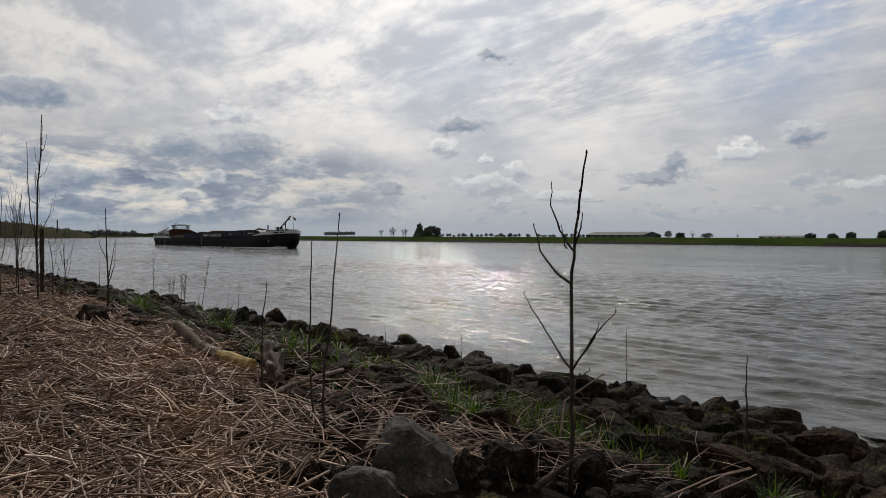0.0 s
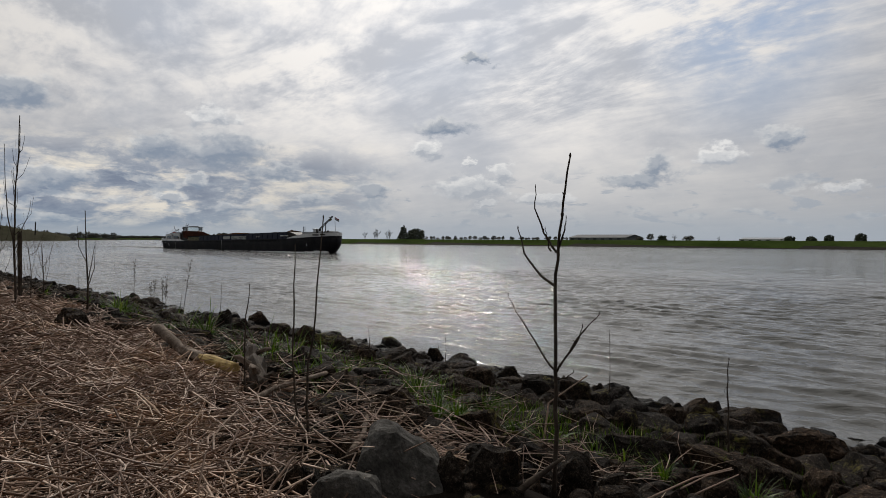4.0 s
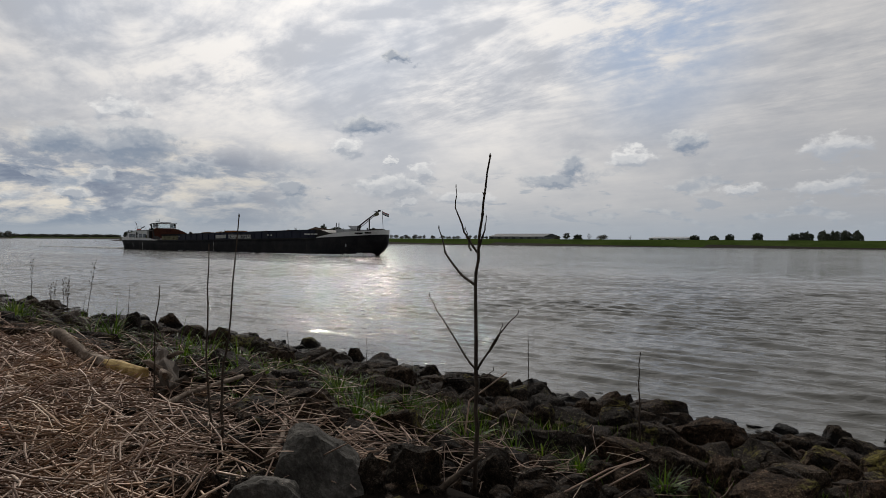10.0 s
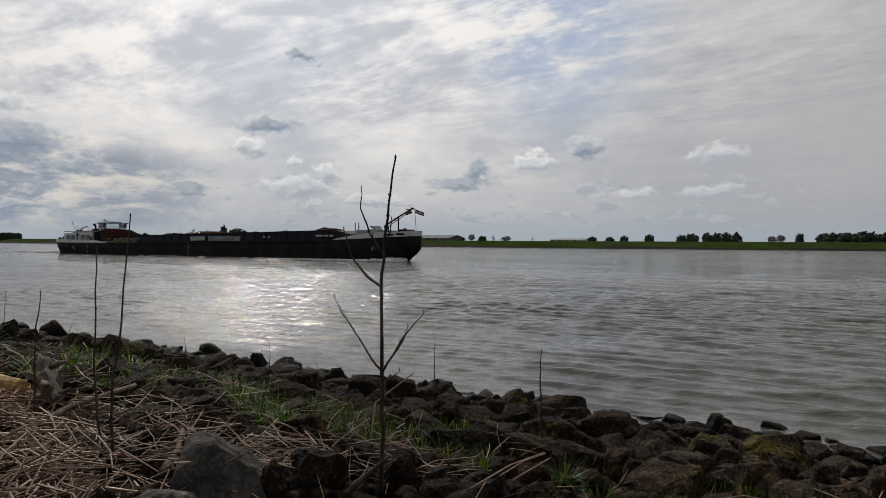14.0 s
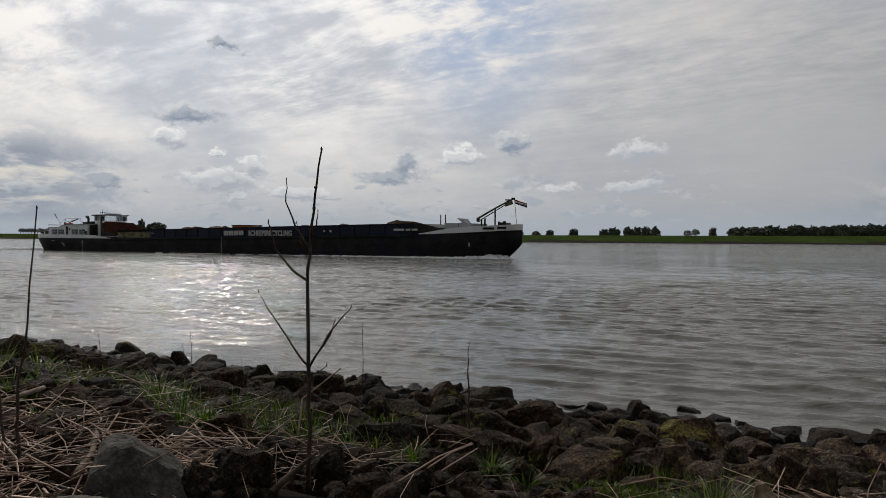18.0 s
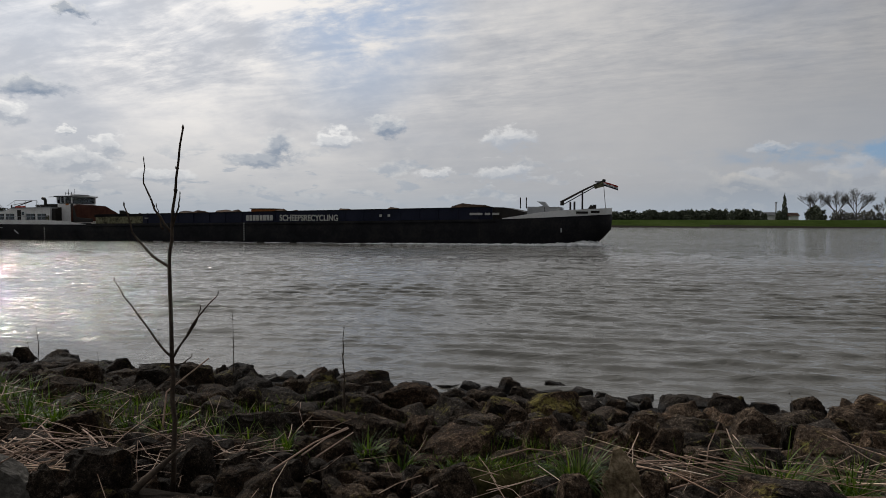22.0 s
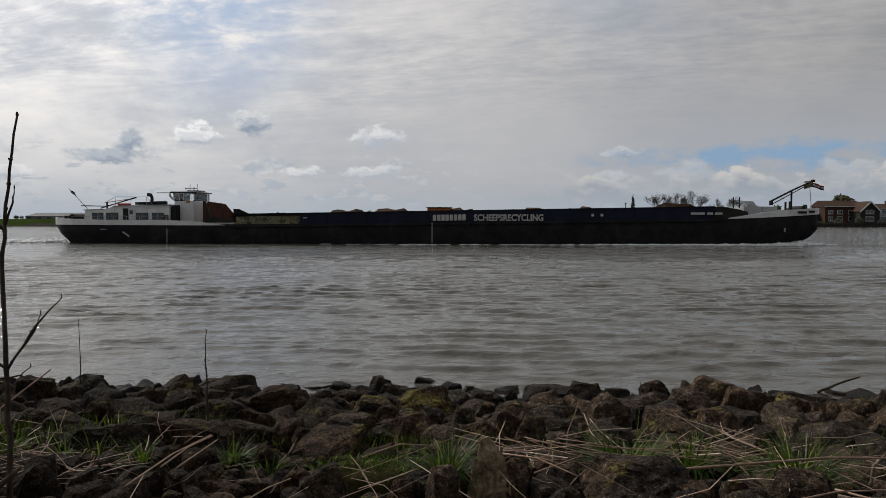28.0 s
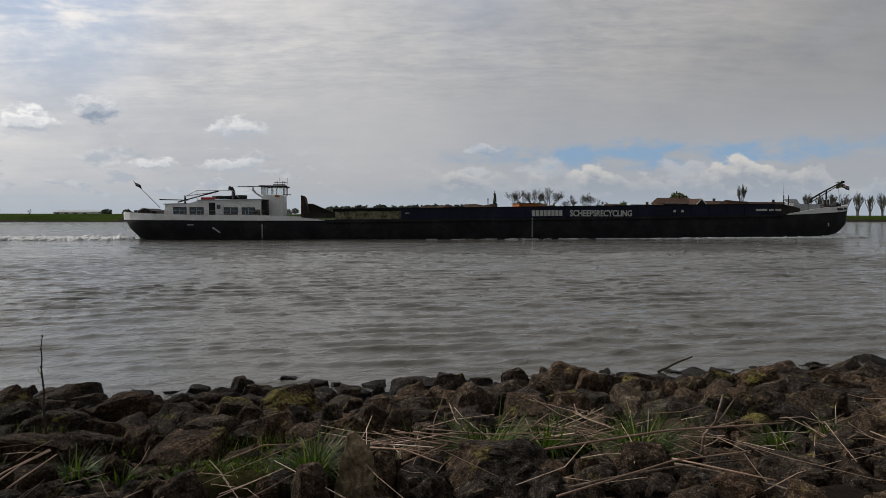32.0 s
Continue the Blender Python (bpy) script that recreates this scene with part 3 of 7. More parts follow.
def loft(xs, rows):
    """Hull plating: for each x a ring of half-width and height pairs, mirrored."""
    bm = bmesh.new()
    rings = []
    for x in xs:
        prof = rows(x)
        rings.append([bm.verts.new((x + dx, -b, z)) for b, z, dx in prof] + [bm.verts.new((x + dx, b, z)) for b, z, dx in reversed(prof)])
    for a, b in zip(rings, rings[1:]):
        for k in range(len(a) - 1):
            bm.faces.new((a[k], b[k], b[k + 1], a[k + 1]))
    bm.faces.new(rings[0])
    bm.faces.new(rings[-1][::-1])
    bmesh.ops.recalc_face_normals(bm, faces=bm.faces)
    return bm


def hull_rows(x):
    b, s = half_beam(x), sheer(x)
    rake_bow = max(0.0, (x - 30) / 10)
    rake_stern = max(0.0, (-34 - x) / 6)
    lo = 1 - 0.26 * rake_bow ** 1.5 - 0.25 * rake_stern
    dx_lo = -2.1 * rake_bow ** 2 + 1.6 * rake_stern ** 2
    dx_mid = -0.06 * rake_bow ** 2 + 0.5 * rake_stern ** 2
    dx_low = -0.75 * rake_bow ** 2 + 1.05 * rake_stern ** 2
    return [(b * lo * 0.96, -0.8, dx_lo * 1.2), (b * lo, 0.0, dx_lo), (b * (1 + 3 * lo) / 4, s * 0.25, dx_low), (b * (1 + lo) / 2, s * 0.5, dx_mid), (b, s, 0.0)]


def strip_rows(z_of, t):
    def rows(x):
        b = half_beam(x) + 0.03
        return [(b, sheer(x) - 0.01, 0), (b + 0.02, z_of(x), 0), (b - t, z_of(x), 0), (b - t, sheer(x) - 0.01, 0)]
    return rows


def bulwark(xs, z_of, t=0.12):
    """A plated strip that stands on the hull's edge, round one end of the ship."""
    bm = bmesh.new()
    side = lambda sgn: [[bm.verts.new((x, sgn * b, z)) for b, z, _ in strip_rows(z_of, t)(x)] for x in xs]
    lo, hi = side(-1), side(1)
    ring = lo + hi[::-1]
    for a, b in zip(ring, ring[1:]):
        for k in range(4):
            bm.faces.new((a[k], b[k], b[(k + 1) % 4], a[(k + 1) % 4]))
    bm.faces.new(ring[0])
    bm.faces.new(ring[-1][::-1])
    bmesh.ops.recalc_face_normals(bm, faces=bm.faces)
    return bm


def words(name, text, size, place, parent, mat, width=None):
    """Letters that stand upright on the ship's near side."""
    cu = bpy.data.curves.new(name, "FONT")
    cu.body, cu.size, cu.extrude, cu.offset = text, size, 0.008, 0.026
    tmp = bpy.data.objects.new(name, cu)
    scene.collection.objects.link(tmp)
    me = bpy.data.meshes.new_from_object(tmp.evaluated_get(bpy.context.evaluated_depsgraph_get()))
    bpy.data.objects.remove(tmp)
    bpy.data.curves.remove(cu)
    me.materials.clear()
    me.materials.append(mat)
    xs = [v.co.x for v in me.vertices]
    k = width / (max(xs) - min(xs)) if width else 1.0
    me.transform(Matrix.Diagonal((k, 1, 1, 1)))
    ob = new(name, me)
    ob.parent = parent
    ob.matrix_local = pose(*place, 90, 0, 0)
    return ob


def coam_top(x):
    return 2.92 + (x + 19.5) * 0.73 / 47.5


def window_on(parent, x0, x1, y, z0, z1):
    fr = part("window", boxed(x0 - 0.06, x1 + 0.06, y - 0.03, y + 0.02, z0 - 0.06, z1 + 0.06, bevel=0.01), DARK, parent)
    part("curtain", boxed((x0 + x1) / 2 - 0.02, (x0 + x1) / 2 + 0.02, y - 0.05, y - 0.04, z0, z1), GREY, fr)
    part("pane", boxed(x0, x1, y - 0.045, y - 0.02, z0, z1), GLASS, fr)


def build_barge():
    ship = thing("cargo_barge", (0, 0, 0), "long black river cargo barge with white stern house, under way", "ship")
    hull = part("hull", loft([-40 + k * 0.7 for k in range(12)] + [-31, -20, -10, 0, 10, 20, 27] + [28 + k * 0.8 for k in range(15)] + [39.7, 40], hull_rows), BLACK, ship, "black hull with scuffed paint", flat=False)
    part("rubbing_strake", loft([-20 + 3.5 * k for k in range(15)], lambda x: [(half_beam(x) - 0.1, sheer(x) - 0.30, 0), (half_beam(x) + 0.07, sheer(x) - 0.26, 0), (half_beam(x) + 0.07, sheer(x) - 0.14, 0), (half_beam(x) - 0.1, sheer(x) - 0.10, 0)]), BLACK, hull)
    part("deck", loft([-39.5, -38, -35, -33, 0, 27, 30, 33, 36, 38.5], lambda x: [(half_beam(x) - 0.1, sheer(x) - 0.12, 0), (half_beam(x) - 0.1, sheer(x) - 0.02, 0)]), DARK, ship)
    part("aft_bulwark", bulwark([-20.2, -21.5, -23, -26, -30, -33, -35, -36.5, -37.8, -38.8, -39.5, -39.9, -40.0], lambda x: sheer(x) + 0.50 * min(1, (-20 - x) / 4.0) + 0.26 * max(0, (-30 - x) / 10) ** 2), WHITE, ship, "white painted bulwark round the stern")
    part("fore_bulwark", bulwark([29.6, 31, 33, 35, 36.5, 37.8, 38.8, 39.5, 39.9, 40.0], lambda x: sheer(x) + 0.56 * min(1, (x - 29.4) / 4.5) + 0.05), WHITE, ship, "white painted bulwark round the bow")
    # hold coaming, set in from the side, rising towards the bow
    for sgn in (-1, 1):
        bm = bmesh.new()
        stations = [-12.6, -8, 0, 8, 16, 24, 28.5]
        rings = []
        for x in stations:
            y0, y1 = sgn * 3.62, sgn * 3.42
            rings.append([bm.verts.new(v) for v in ((x, y0, sheer(x) - 0.1), (x, y0, coam_top(x)), (x, y1, coam_top(x)), (x, y1, sheer(x) - 0.1))])
        for a, b in zip(rings, rings[1:]):
            for k in range(4):
                bm.faces.new((a[k], b[k], b[(k + 1) % 4], a[(k + 1) % 4]))
        bm.faces.new(rings[0])
        bm.faces.new(rings[-1][::-1])
        bmesh.ops.recalc_face_normals(bm, faces=bm.faces)
        c = part("coaming", bm, NAVY, ship, "dark navy hold coaming")
        for k in range(20):
            x = -12 + 2.05 * k
            part("stiffener", boxed(x, x + 0.07, min(sgn * 3.62, sgn * 3.70), max(sgn * 3.62, sgn * 3.70), sheer(x), coam_top(x) - 0.05), NAVY, c)
        part("top_rail", prism([(-19.4, coam_top(-19.4)), (28.5, coam_top(28.5)), (28.5, coam_top(28.5) + 0.08), (-19.4, coam_top(-19.4) + 0.08)], sgn * 3.72, sgn * 3.34), BLACK, c)
        y = sgn * 3.60
        part("flaking_panel", prism([(-19.2, sheer(-19) + 0.02), (-12.62, sheer(-12.6) + 0.02), (-12.62, coam_top(-12.6) - 0.22), (-19.2, coam_top(-19.2) - 0.22)], y, y - sgn * 0.2), FLAKE, ship, "flaking pale yellow hold side panel")
        part("panel_cap", prism([(-19.4, coam_top(-19.4) - 0.22), (-12.62, coam_top(-12.6) - 0.22), (-12.62, coam_top(-12.6)), (-19.4, coam_top(-19.4))], y - sgn * 0.02, y - sgn * 0.2), BLACK, ship)
    part("hold_floor", boxed(-19.2, 28.4, -3.4, 3.4, 1.2, 1.3), DARK, ship)
    # rust-red end plate of the hold with its raked brackets
    bm = prism([(-4.0, 2.2), (4.0, 2.2), (4.0, 2.95), (1.3, 4.1), (-3.2, 4.25), (-3.9, 3.9)], 0, 0.14)
    bm.transform(pose(-22.2, 0, 0, 0, 0, 90))
    part("end_plate", bm, RUST, ship, "rust-red plate at the aft end of the hold")
    for y in (-3.9, 3.8):
        part("bracket", prism([(-22.5, 2.1), (-19.4, 2.1), (-19.4, 2.5), (-21.7, 2.7), (-22.25, 4.25), (-22.5, 4.3)] if y < 0 else [(-22.3, 2.1), (-19.3, 2.1), (-19.3, 2.55), (-21.7, 3.6), (-22.3, 3.6)], y, y + 0.1), DARK, ship)
    # wheelhouse
    wheel = part("wheelhouse", prism([(-26.30, 2.0), (-23.20, 2.0), (-23.20, 4.34), (-26.00, 4.34)], -1.9, 1.9), WHITE, ship, "white wheelhouse with windows all round")
    for x0, x1 in ((-26.10, -25.45), (-25.25, -24.70), (-24.60, -23.20)):
        for y in (-1.9, 1.86):
            part("window", prism([(x0 + 0.05, 4.38), (x1 - 0.05, 4.38), (x1, 5.15), (x0, 5.15)], y, y + 0.04), CLEAR, wheel)
    for x in (-26.20, -25.38, -24.67, -23.15):
        for y in (-1.92, 1.8):
            part("window_post", boxed(x, x + 0.12, y, y + 0.12, 4.4, 5.2), WHITE, wheel)
    part("front_window", boxed(-23.20, -23.16, -1.8, 1.8, 4.36, 5.15), CLEAR, wheel)
    part("rear_window", boxed(-26.14, -26.10, -1.8, 1.8, 4.36, 5.15), CLEAR, wheel)
    part("roof", boxed(-26.45, -22.70, -2.1, 2.1, 5.18, 5.32, bevel=0.05), GREY, wheel, "pale flat roof with a dark rim")
    part("roof_rim", boxed(-26.5, -22.65, -2.14, -2.1, 5.16, 5.28), DARK, wheel)
    part("roof_hatch", boxed(-24.70, -23.10, -1.0, 1.0, 5.36, 5.5, bevel=0.04), GREY, wheel)
    part("name_board", boxed(-24.30, -23.70, -1.94, -1.90, 4.15, 4.35), ORANGE, wheel)
    part("side_door", boxed(-26.00, -25.20, -1.94, -1.90, 2.3, 3.9), DARK, wheel)
    for k in range(6):
        part("roof_aerial", tubed([(-24.30 + 0.33 * k, -1.9 + 0.2 * (k % 2), 5.36), (-24.30 + 0.33 * k, -1.9 + 0.2 * (k % 2), 5.75 + 0.35 * ((k * 5) % 3 == 1))], 0.025, 5), DARK, wheel)
    part("aerial_rail", tubed([(-24.40, -1.9, 5.62), (-22.60, -1.9, 5.62)], 0.03, 5), DARK, wheel)
    part("side_arm", tubed([(-23.20, -1.9, 4.4), (-22.10, -2.6, 4.4)], 0.03, 5), DARK, wheel)
    wheel.matrix_local = Matrix.Translation((-7.67, 0, 0)) @ Matrix.Diagonal((0.72, 1, 1, 1))
    # stern house
    house = part("stern_house", prism([(-35.6, 1.8), (-26.4, 1.8), (-26.4, 3.85), (-32.4, 3.72), (-33.4, 3.42), (-35.4, 3.35)], -3.1, 3.1), WHITE, ship, "white deckhouse with a stepped roof")
    part("roof_edge", prism([(-32.4, 3.72), (-26.3, 3.85), (-26.3, 3.95), (-32.4, 3.82)], -3.2, 3.2), GREY, house)
    part("roof_edge", prism([(-35.6, 3.35), (-33.4, 3.44), (-33.4, 3.50), (-35.6, 3.43)], -3.15, 3.15), GREY, house)
    for x0, x1 in ((-34.6, -33.5), (-33.1, -31.9), (-28.2, -27.05)):
        window_on(house, x0, x1, -3.1, 2.45, 3.05)
    window_on(house, -29.9, -28.7, -3.1, 2.45, 3.05)
    # no opening is cut: a dark slab gives the doorway's shade by colour
    part("open_doorway", boxed(-31.35, -30.75, -3.13, -3.09, 2.1, 3.55), DARK, house, "dark slab painted as the shade in an open doorway")
    door = part("door", boxed(-30.72, -30.12, -3.18, -3.12, 2.1, 3.5, bevel=0.015), WHITE, house)
    part("door_window", boxed(-30.6, -30.25, -3.20, -3.17, 2.95, 3.35), GLASS, door)
    # the gap is filled by a solid block whose dark colour is its shade
    part("passage", boxed(-26.4, -25.85, -2.8, 2.8, 1.8, 3.75), DARK, ship, "solid dark block coloured as the shade between house and wheelhouse")
    part("yellow_notice", boxed(-27.0, -26.5, -3.14, -3.10, 2.2, 2.9), FLAKE, house)
    # rails and gear on the stern house
    for x in (-35, -33.5, -32, -30.6, -29.2, -27.8, -26.4):
        part("rail_post", tubed([(x, -3.8, 1.9), (x, -3.8, 2.75)], 0.022, 5), GREY, ship)
    for z in (2.45, 2.75):
        part("hand_rail", tubed([(-36.5, -3.7, z), (-26.0, -3.8, z)], 0.022, 5), GREY, ship)
    for x in (-32.6, -30.9, -29.2):
        part("roof_rail_post", tubed([(x, -2.3, 3.75), (x, -2.3, 4.75)], 0.025, 5), GREY, house)
    part("roof_rail", tubed([(-33.8, -2.3, 4.1), (-32.6, -2.3, 4.75), (-29.2, -2.3, 4.75), (-28.6, -2.3, 4.0)], 0.025, 5), GREY, house)
    part("crane_jib", tubed([(-34.6, -1.6, 3.6), (-32.2, -1.6, 4.3), (-30.7, -1.6, 4.72)], [0.07, 0.06, 0.09], 6), DARK, ship, "dark folded boat crane")
    part("jib_strut", tubed([(-33.9, -1.6, 4.2), (-31.0, -1.6, 4.62)], 0.04, 5), GREY, ship)
    part("jib_post", tubed([(-33.9, -1.6, 3.4), (-33.9, -1.6, 4.25)], 0.09, 6), DARK, ship)
    part("awning_rail", prism([(-36.0, 3.78), (-33.4, 3.74), (-33.4, 3.82), (-36.0, 3.88)], -2.8, -2.5), DARK, ship)
    part("dinghy", loft([-31.6, -31.0, -30.0, -28.9, -28.2], lambda x: [(0.12, 3.98, 0), (0.62 if -31.4 < x < -28.3 else 0.25, 4.12, 0), (0.58 if -31.4 < x < -28.3 else 0.2, 4.28 + 0.08 * (x > -29.2), 0)]), DARK, ship, "dark covered dinghy on the house roof", flat=False)
    part("life_raft", boxed(-32.2, -30.9, -2.7, -2.2, 3.80, 4.08, bevel=0.08), RED, ship, "red life raft case")
    part("funnel", tubed([(-29.4, -0.8, 3.7), (-29.4, -0.8, 4.75), (-29.55, -0.8, 5.0), (-29.85, -0.8, 5.05)], [0.17, 0.17, 0.2, 0.2], 8), DARK, ship, "dark exhaust pipe with bent cap")
    part("radar_mast", tubed([(-26.0, -0.6, 3.8), (-27.2, -0.6, 4.55), (-27.5, -0.6, 4.9), (-27.5, -0.6, 5.2)], [0.1, 0.09, 0.12, 0.06], 6), GREY, ship)
    part("radar_scanner", boxed(-29.0, -26.0, -0.68, -0.52, 5.2, 5.27, bevel=0.02), DARK, ship, "long dark radar scanner bar")
    # stern gear
    part("flag_pole", tubed([(-36.8, 0.3, 3.1), (-39.3, 0.3, 5.75)], 0.035, 5), GREY, ship)
    bm = bmesh.new()
    g = [[bm.verts.new((-39.2 + 0.42 * u + 0.1 * v, 0.3 + 0.12 * math.sin(3.2 * u + v), 5.6 - 0.18 * u - 0.36 * v)) for u in (0, 0.5, 1, 1.5)] for v in (0, 0.5, 1)]
    for a, b in zip(g, g[1:]):
        for k in range(3):
            bm.faces.new((a[k], a[k + 1], b[k + 1], b[k]))
    bmesh.ops.solidify(bm, geom=bm.faces[:], thickness=0.02)
    part("stern_flag", bm, DARK, ship, "small dark flag at the stern")
    for x, y in ((-38.6, -1.4), (-37.8, -2.6), (-38.9, 0.8), (-37.2, -2.9)):
        part("bollard", tubed([(x, y, 1.9), (x, y, 2.75), (x, y, 2.8)], [0.16, 0.16, 0.22], 8), DARK, ship)
    part("winch", boxed(-38.2, -36.6, -1.6, 1.6, 1.9, 2.85, bevel=0.1), DARK, ship)
    part("winch_drum", tubed([(-37.4, -2.2, 2.6), (-37.4, 2.2, 2.6)], 0.38, 10), DARK, ship)
    # side marks
    for x, z0, z1 in ((-26.2, 0.15, 1.5), (0.9, 0.2, 2.0), (27.3, 0.5, 2.3)):
        b = half_beam(x)
        for k in range(int((z1 - z0) / 0.2) + 1):
            part("draught_mark", boxed(x - 0.07, x + 0.07, -b - 0.035, -b + 0.02, z0 + 0.2 * k, z0 + 0.2 * k + 0.08), LETTER if x < 20 else DARK, hull)
    for k in range(8):
        part("owner_bar", boxed(0.95 + 0.42 * k, 1.28 + 0.42 * k, -3.76, -3.70, 2.31 + 0.006 * k, 2.90 + 0.006 * k, bevel=0.01), LETTER, ship)
    words("hull_lettering", "SCHEEPSRECYCLING", 0.88, (5.05, -3.74, 2.33), ship, LETTER, 6.85)
    for x0, x1 in ((26.2, 27.5), (27.75, 28.3), (28.5, 29.2)):
        part("name_bar", boxed(x0, x1, -3.76, -3.70, 2.92, 3.14), LETTER, ship)
    for x0, x1 in ((36.6, 37.8), (37.95, 38.9)):
        b = half_beam((x0 + x1) / 2)
        bm = boxed(-(x1 - x0) / 2, (x1 - x0) / 2, -0.03, 0.02, 0, 0.22)
        slope = (half_beam(x1) - half_beam(x0)) / (x1 - x0)
        bm.transform(Matrix.Translation(((x0 + x1) / 2, -b - 0.07, sheer(x0) + 0.22)) @ Matrix.Rotation(-math.atan(slope), 4, "Z"))
        part("name_bar", bm, DARK, ship)
    for x in (16.6, 17.5):
        part("hull_fitting", boxed(x, x + 0.25, -3.78, -3.70, 2.75, 3.0), LETTER, ship)
    part("hull_fitting", boxed(-12.2, -11.8, -3.78, -3.70, 2.55, 2.63), LETTER, ship)
    part("scuff", prism([(-30.9, 1.12), (-30.2, 0.66), (-30.1, 0.72), (-30.75, 1.2)], -4.13, -4.08), GREY, hull)
    part("scuff", boxed(-33.2, -32.6, -4.13, -4.05, 1.38, 1.46), GREY, hull)
    # fore deck
    fore = part("fore_house", prism([(31.8, 2.6), (35.0, 2.6), (35.0, 3.72), (31.8, 3.76)], -2.3, 2.3), GREY, ship, "pale grey fore deckhouse")
    part("house_seam", boxed(33.50, 33.55, -2.33, -2.3, 2.7, 3.72), DARK, fore)
    part("hatch_cover", prism([(32.5, 3.76), (33.7, 3.76), (33.65, 3.84), (33.3, 4.28), (32.55, 4.32), (33.2, 3.86)], -0.7, 0.7), GREY, ship, "tilted grey hatch cover")
    part("hold_front", prism([(28.4, 2.4), (31.7, 2.4), (31.7, 3.2), (31.0, 3.4), (29.6, 3.68), (28.4, 3.70)], -3.5, 3.5), DARK, ship)
    for x in (31.0, 31.6):
        part("vent_pipe", tubed([(x, -1.6, 3.6), (x, -1.6, 4.7)], 0.06, 6), DARK, ship)
    part("jib_foot", tubed([(35.10, -0.6, 3.9), (35.10, -0.6, 4.35)], 0.2, 8), DARK, ship)
    part("cargo_jib", tubed([(35.00, -0.6, 4.25), (37.10, -0.6, 5.35), (39.20, -0.6, 6.35)], [0.11, 0.10, 0.08], 6), DARK, ship, "dark cargo derrick raised over the bow")
    part("jib_stay", tubed([(35.30, -0.6, 4.05), (38.80, -0.6, 6.0)], 0.05, 5), DARK, ship)
    part("jib_head", boxed(39.0, 39.35, -0.75, -0.45, 6.2, 6.45, bevel=0.05), DARK, ship)
    part("jib_lamp", boxed(38.3, 38.8, -0.75, -0.45, 6.15, 6.3, bevel=0.03), GREY, ship)
    part("fore_mast", tubed([(37.10, -0.6, 3.0), (37.10, -0.6, 5.35)], 0.09, 6), DARK, ship)
    for x, h in ((36.0, 4.2), (36.4, 4.25), (38.0, 3.9)):
        part("fore_post", tubed([(x, -1.8, 3.0), (x, -1.8, h)], 0.10, 6), DARK, ship)
    part("windlass", boxed(37.1, 38.5, -1.0, 1.0, 3.0, 3.55, bevel=0.12), DARK, ship)
    part("windlass_drum", tubed([(38.0, -1.4, 3.55), (38.0, 1.4, 3.55)], 0.28, 10), DARK, ship)
    part("bow_bollard", tubed([(38.3, -0.9, 2.9), (38.3, -0.9, 3.95)], 0.18, 8), DARK, ship)
    part("bow_flag_pole", tubed([(39.40, 0, 3.2), (39.10, 0, 6.4)], 0.035, 5), GREY, ship)
    for col, z0 in ((RED, 6.15), (GREY, 6.0), (NAVY, 5.85)):
        bm = bmesh.new()
        a = [bm.verts.new((39.1 + 0.36 * u, 0.14 * math.sin(2.4 * u), z0 + 0.15 - 0.12 * u)) for u in range(5)]
        b = [bm.verts.new((39.12 + 0.36 * u, 0.14 * math.sin(2.4 * u + 0.3), z0 - 0.12 * u)) for u in range(5)]
        for k in range(4):
            bm.faces.new((a[k], a[k + 1], b[k + 1], b[k]))
        bmesh.ops.solidify(bm, geom=bm.faces[:], thickness=0.02)
        part("flag_stripe", bm, col, ship)
    bm = prism([(38.30, 5.5), (39.20, 5.75), (39.10, 6.2), (38.20, 5.95)], -0.72, -0.68)
    part("jib_flag", bm, FLAKE, ship, "small yellow flag under the derrick head")
    part("anchor", tubed([(39.0, -0.9, 1.7), (39.35, -0.6, 1.35), (39.0, -0.3, 1.5)], [0.12, 0.2, 0.1], 6), DARK, ship)
    part("hawse_mark", boxed(35.2, 35.32, -half_beam(35.2) - 0.06, -half_beam(35.2) + 0.02, 1.25, 1.65), GREY, hull)
    # scrap lying in the hold, showing over the coaming
    rng = random.Random(5)
    for x, w, h in ((-16.0, 1.0, 3.15), (-9.5, 1.8, 3.3), (-7.6, 2.3, 3.4), (-3.4, 3.0, 3.45), (3.5, 2.6, 3.5), (7.4, 3.6, 3.5), (12.5, 3.2, 3.55), (17.0, 2.4, 3.6), (25.5, 3.2, 3.95)):
        bm = bmesh.new()
        bmesh.ops.create_icosphere(bm, subdivisions=3, radius=1)
        for v in bm.verts:
            v.co *= 1 + 0.3 * noise.noise(v.co * 2.3 + Vector((x, 0, 0)))
            v.co = Vector((x + v.co.x * w * 1.2, v.co.y * 2.6, 1.3 + max(-0.2, v.co.z) * (h - 1.3)))
        part("scrap_heap", bm, SCRAP, ship, "heap of rusty scrap metal in the hold")
    cargo = part("cargo_container", boxed(0.2, 2.6, -1.5, 1.5, 1.3, 3.62, bevel=0.04), ORANGE, ship, "orange steel box loaded in the hold")
    part("lid", boxed(0.1, 2.7, -1.6, 1.6, 3.62, 3.70), FLAKE, cargo)
    return ship


barge = build_barge()
barge.scale = (0.989, 0.989, 1)


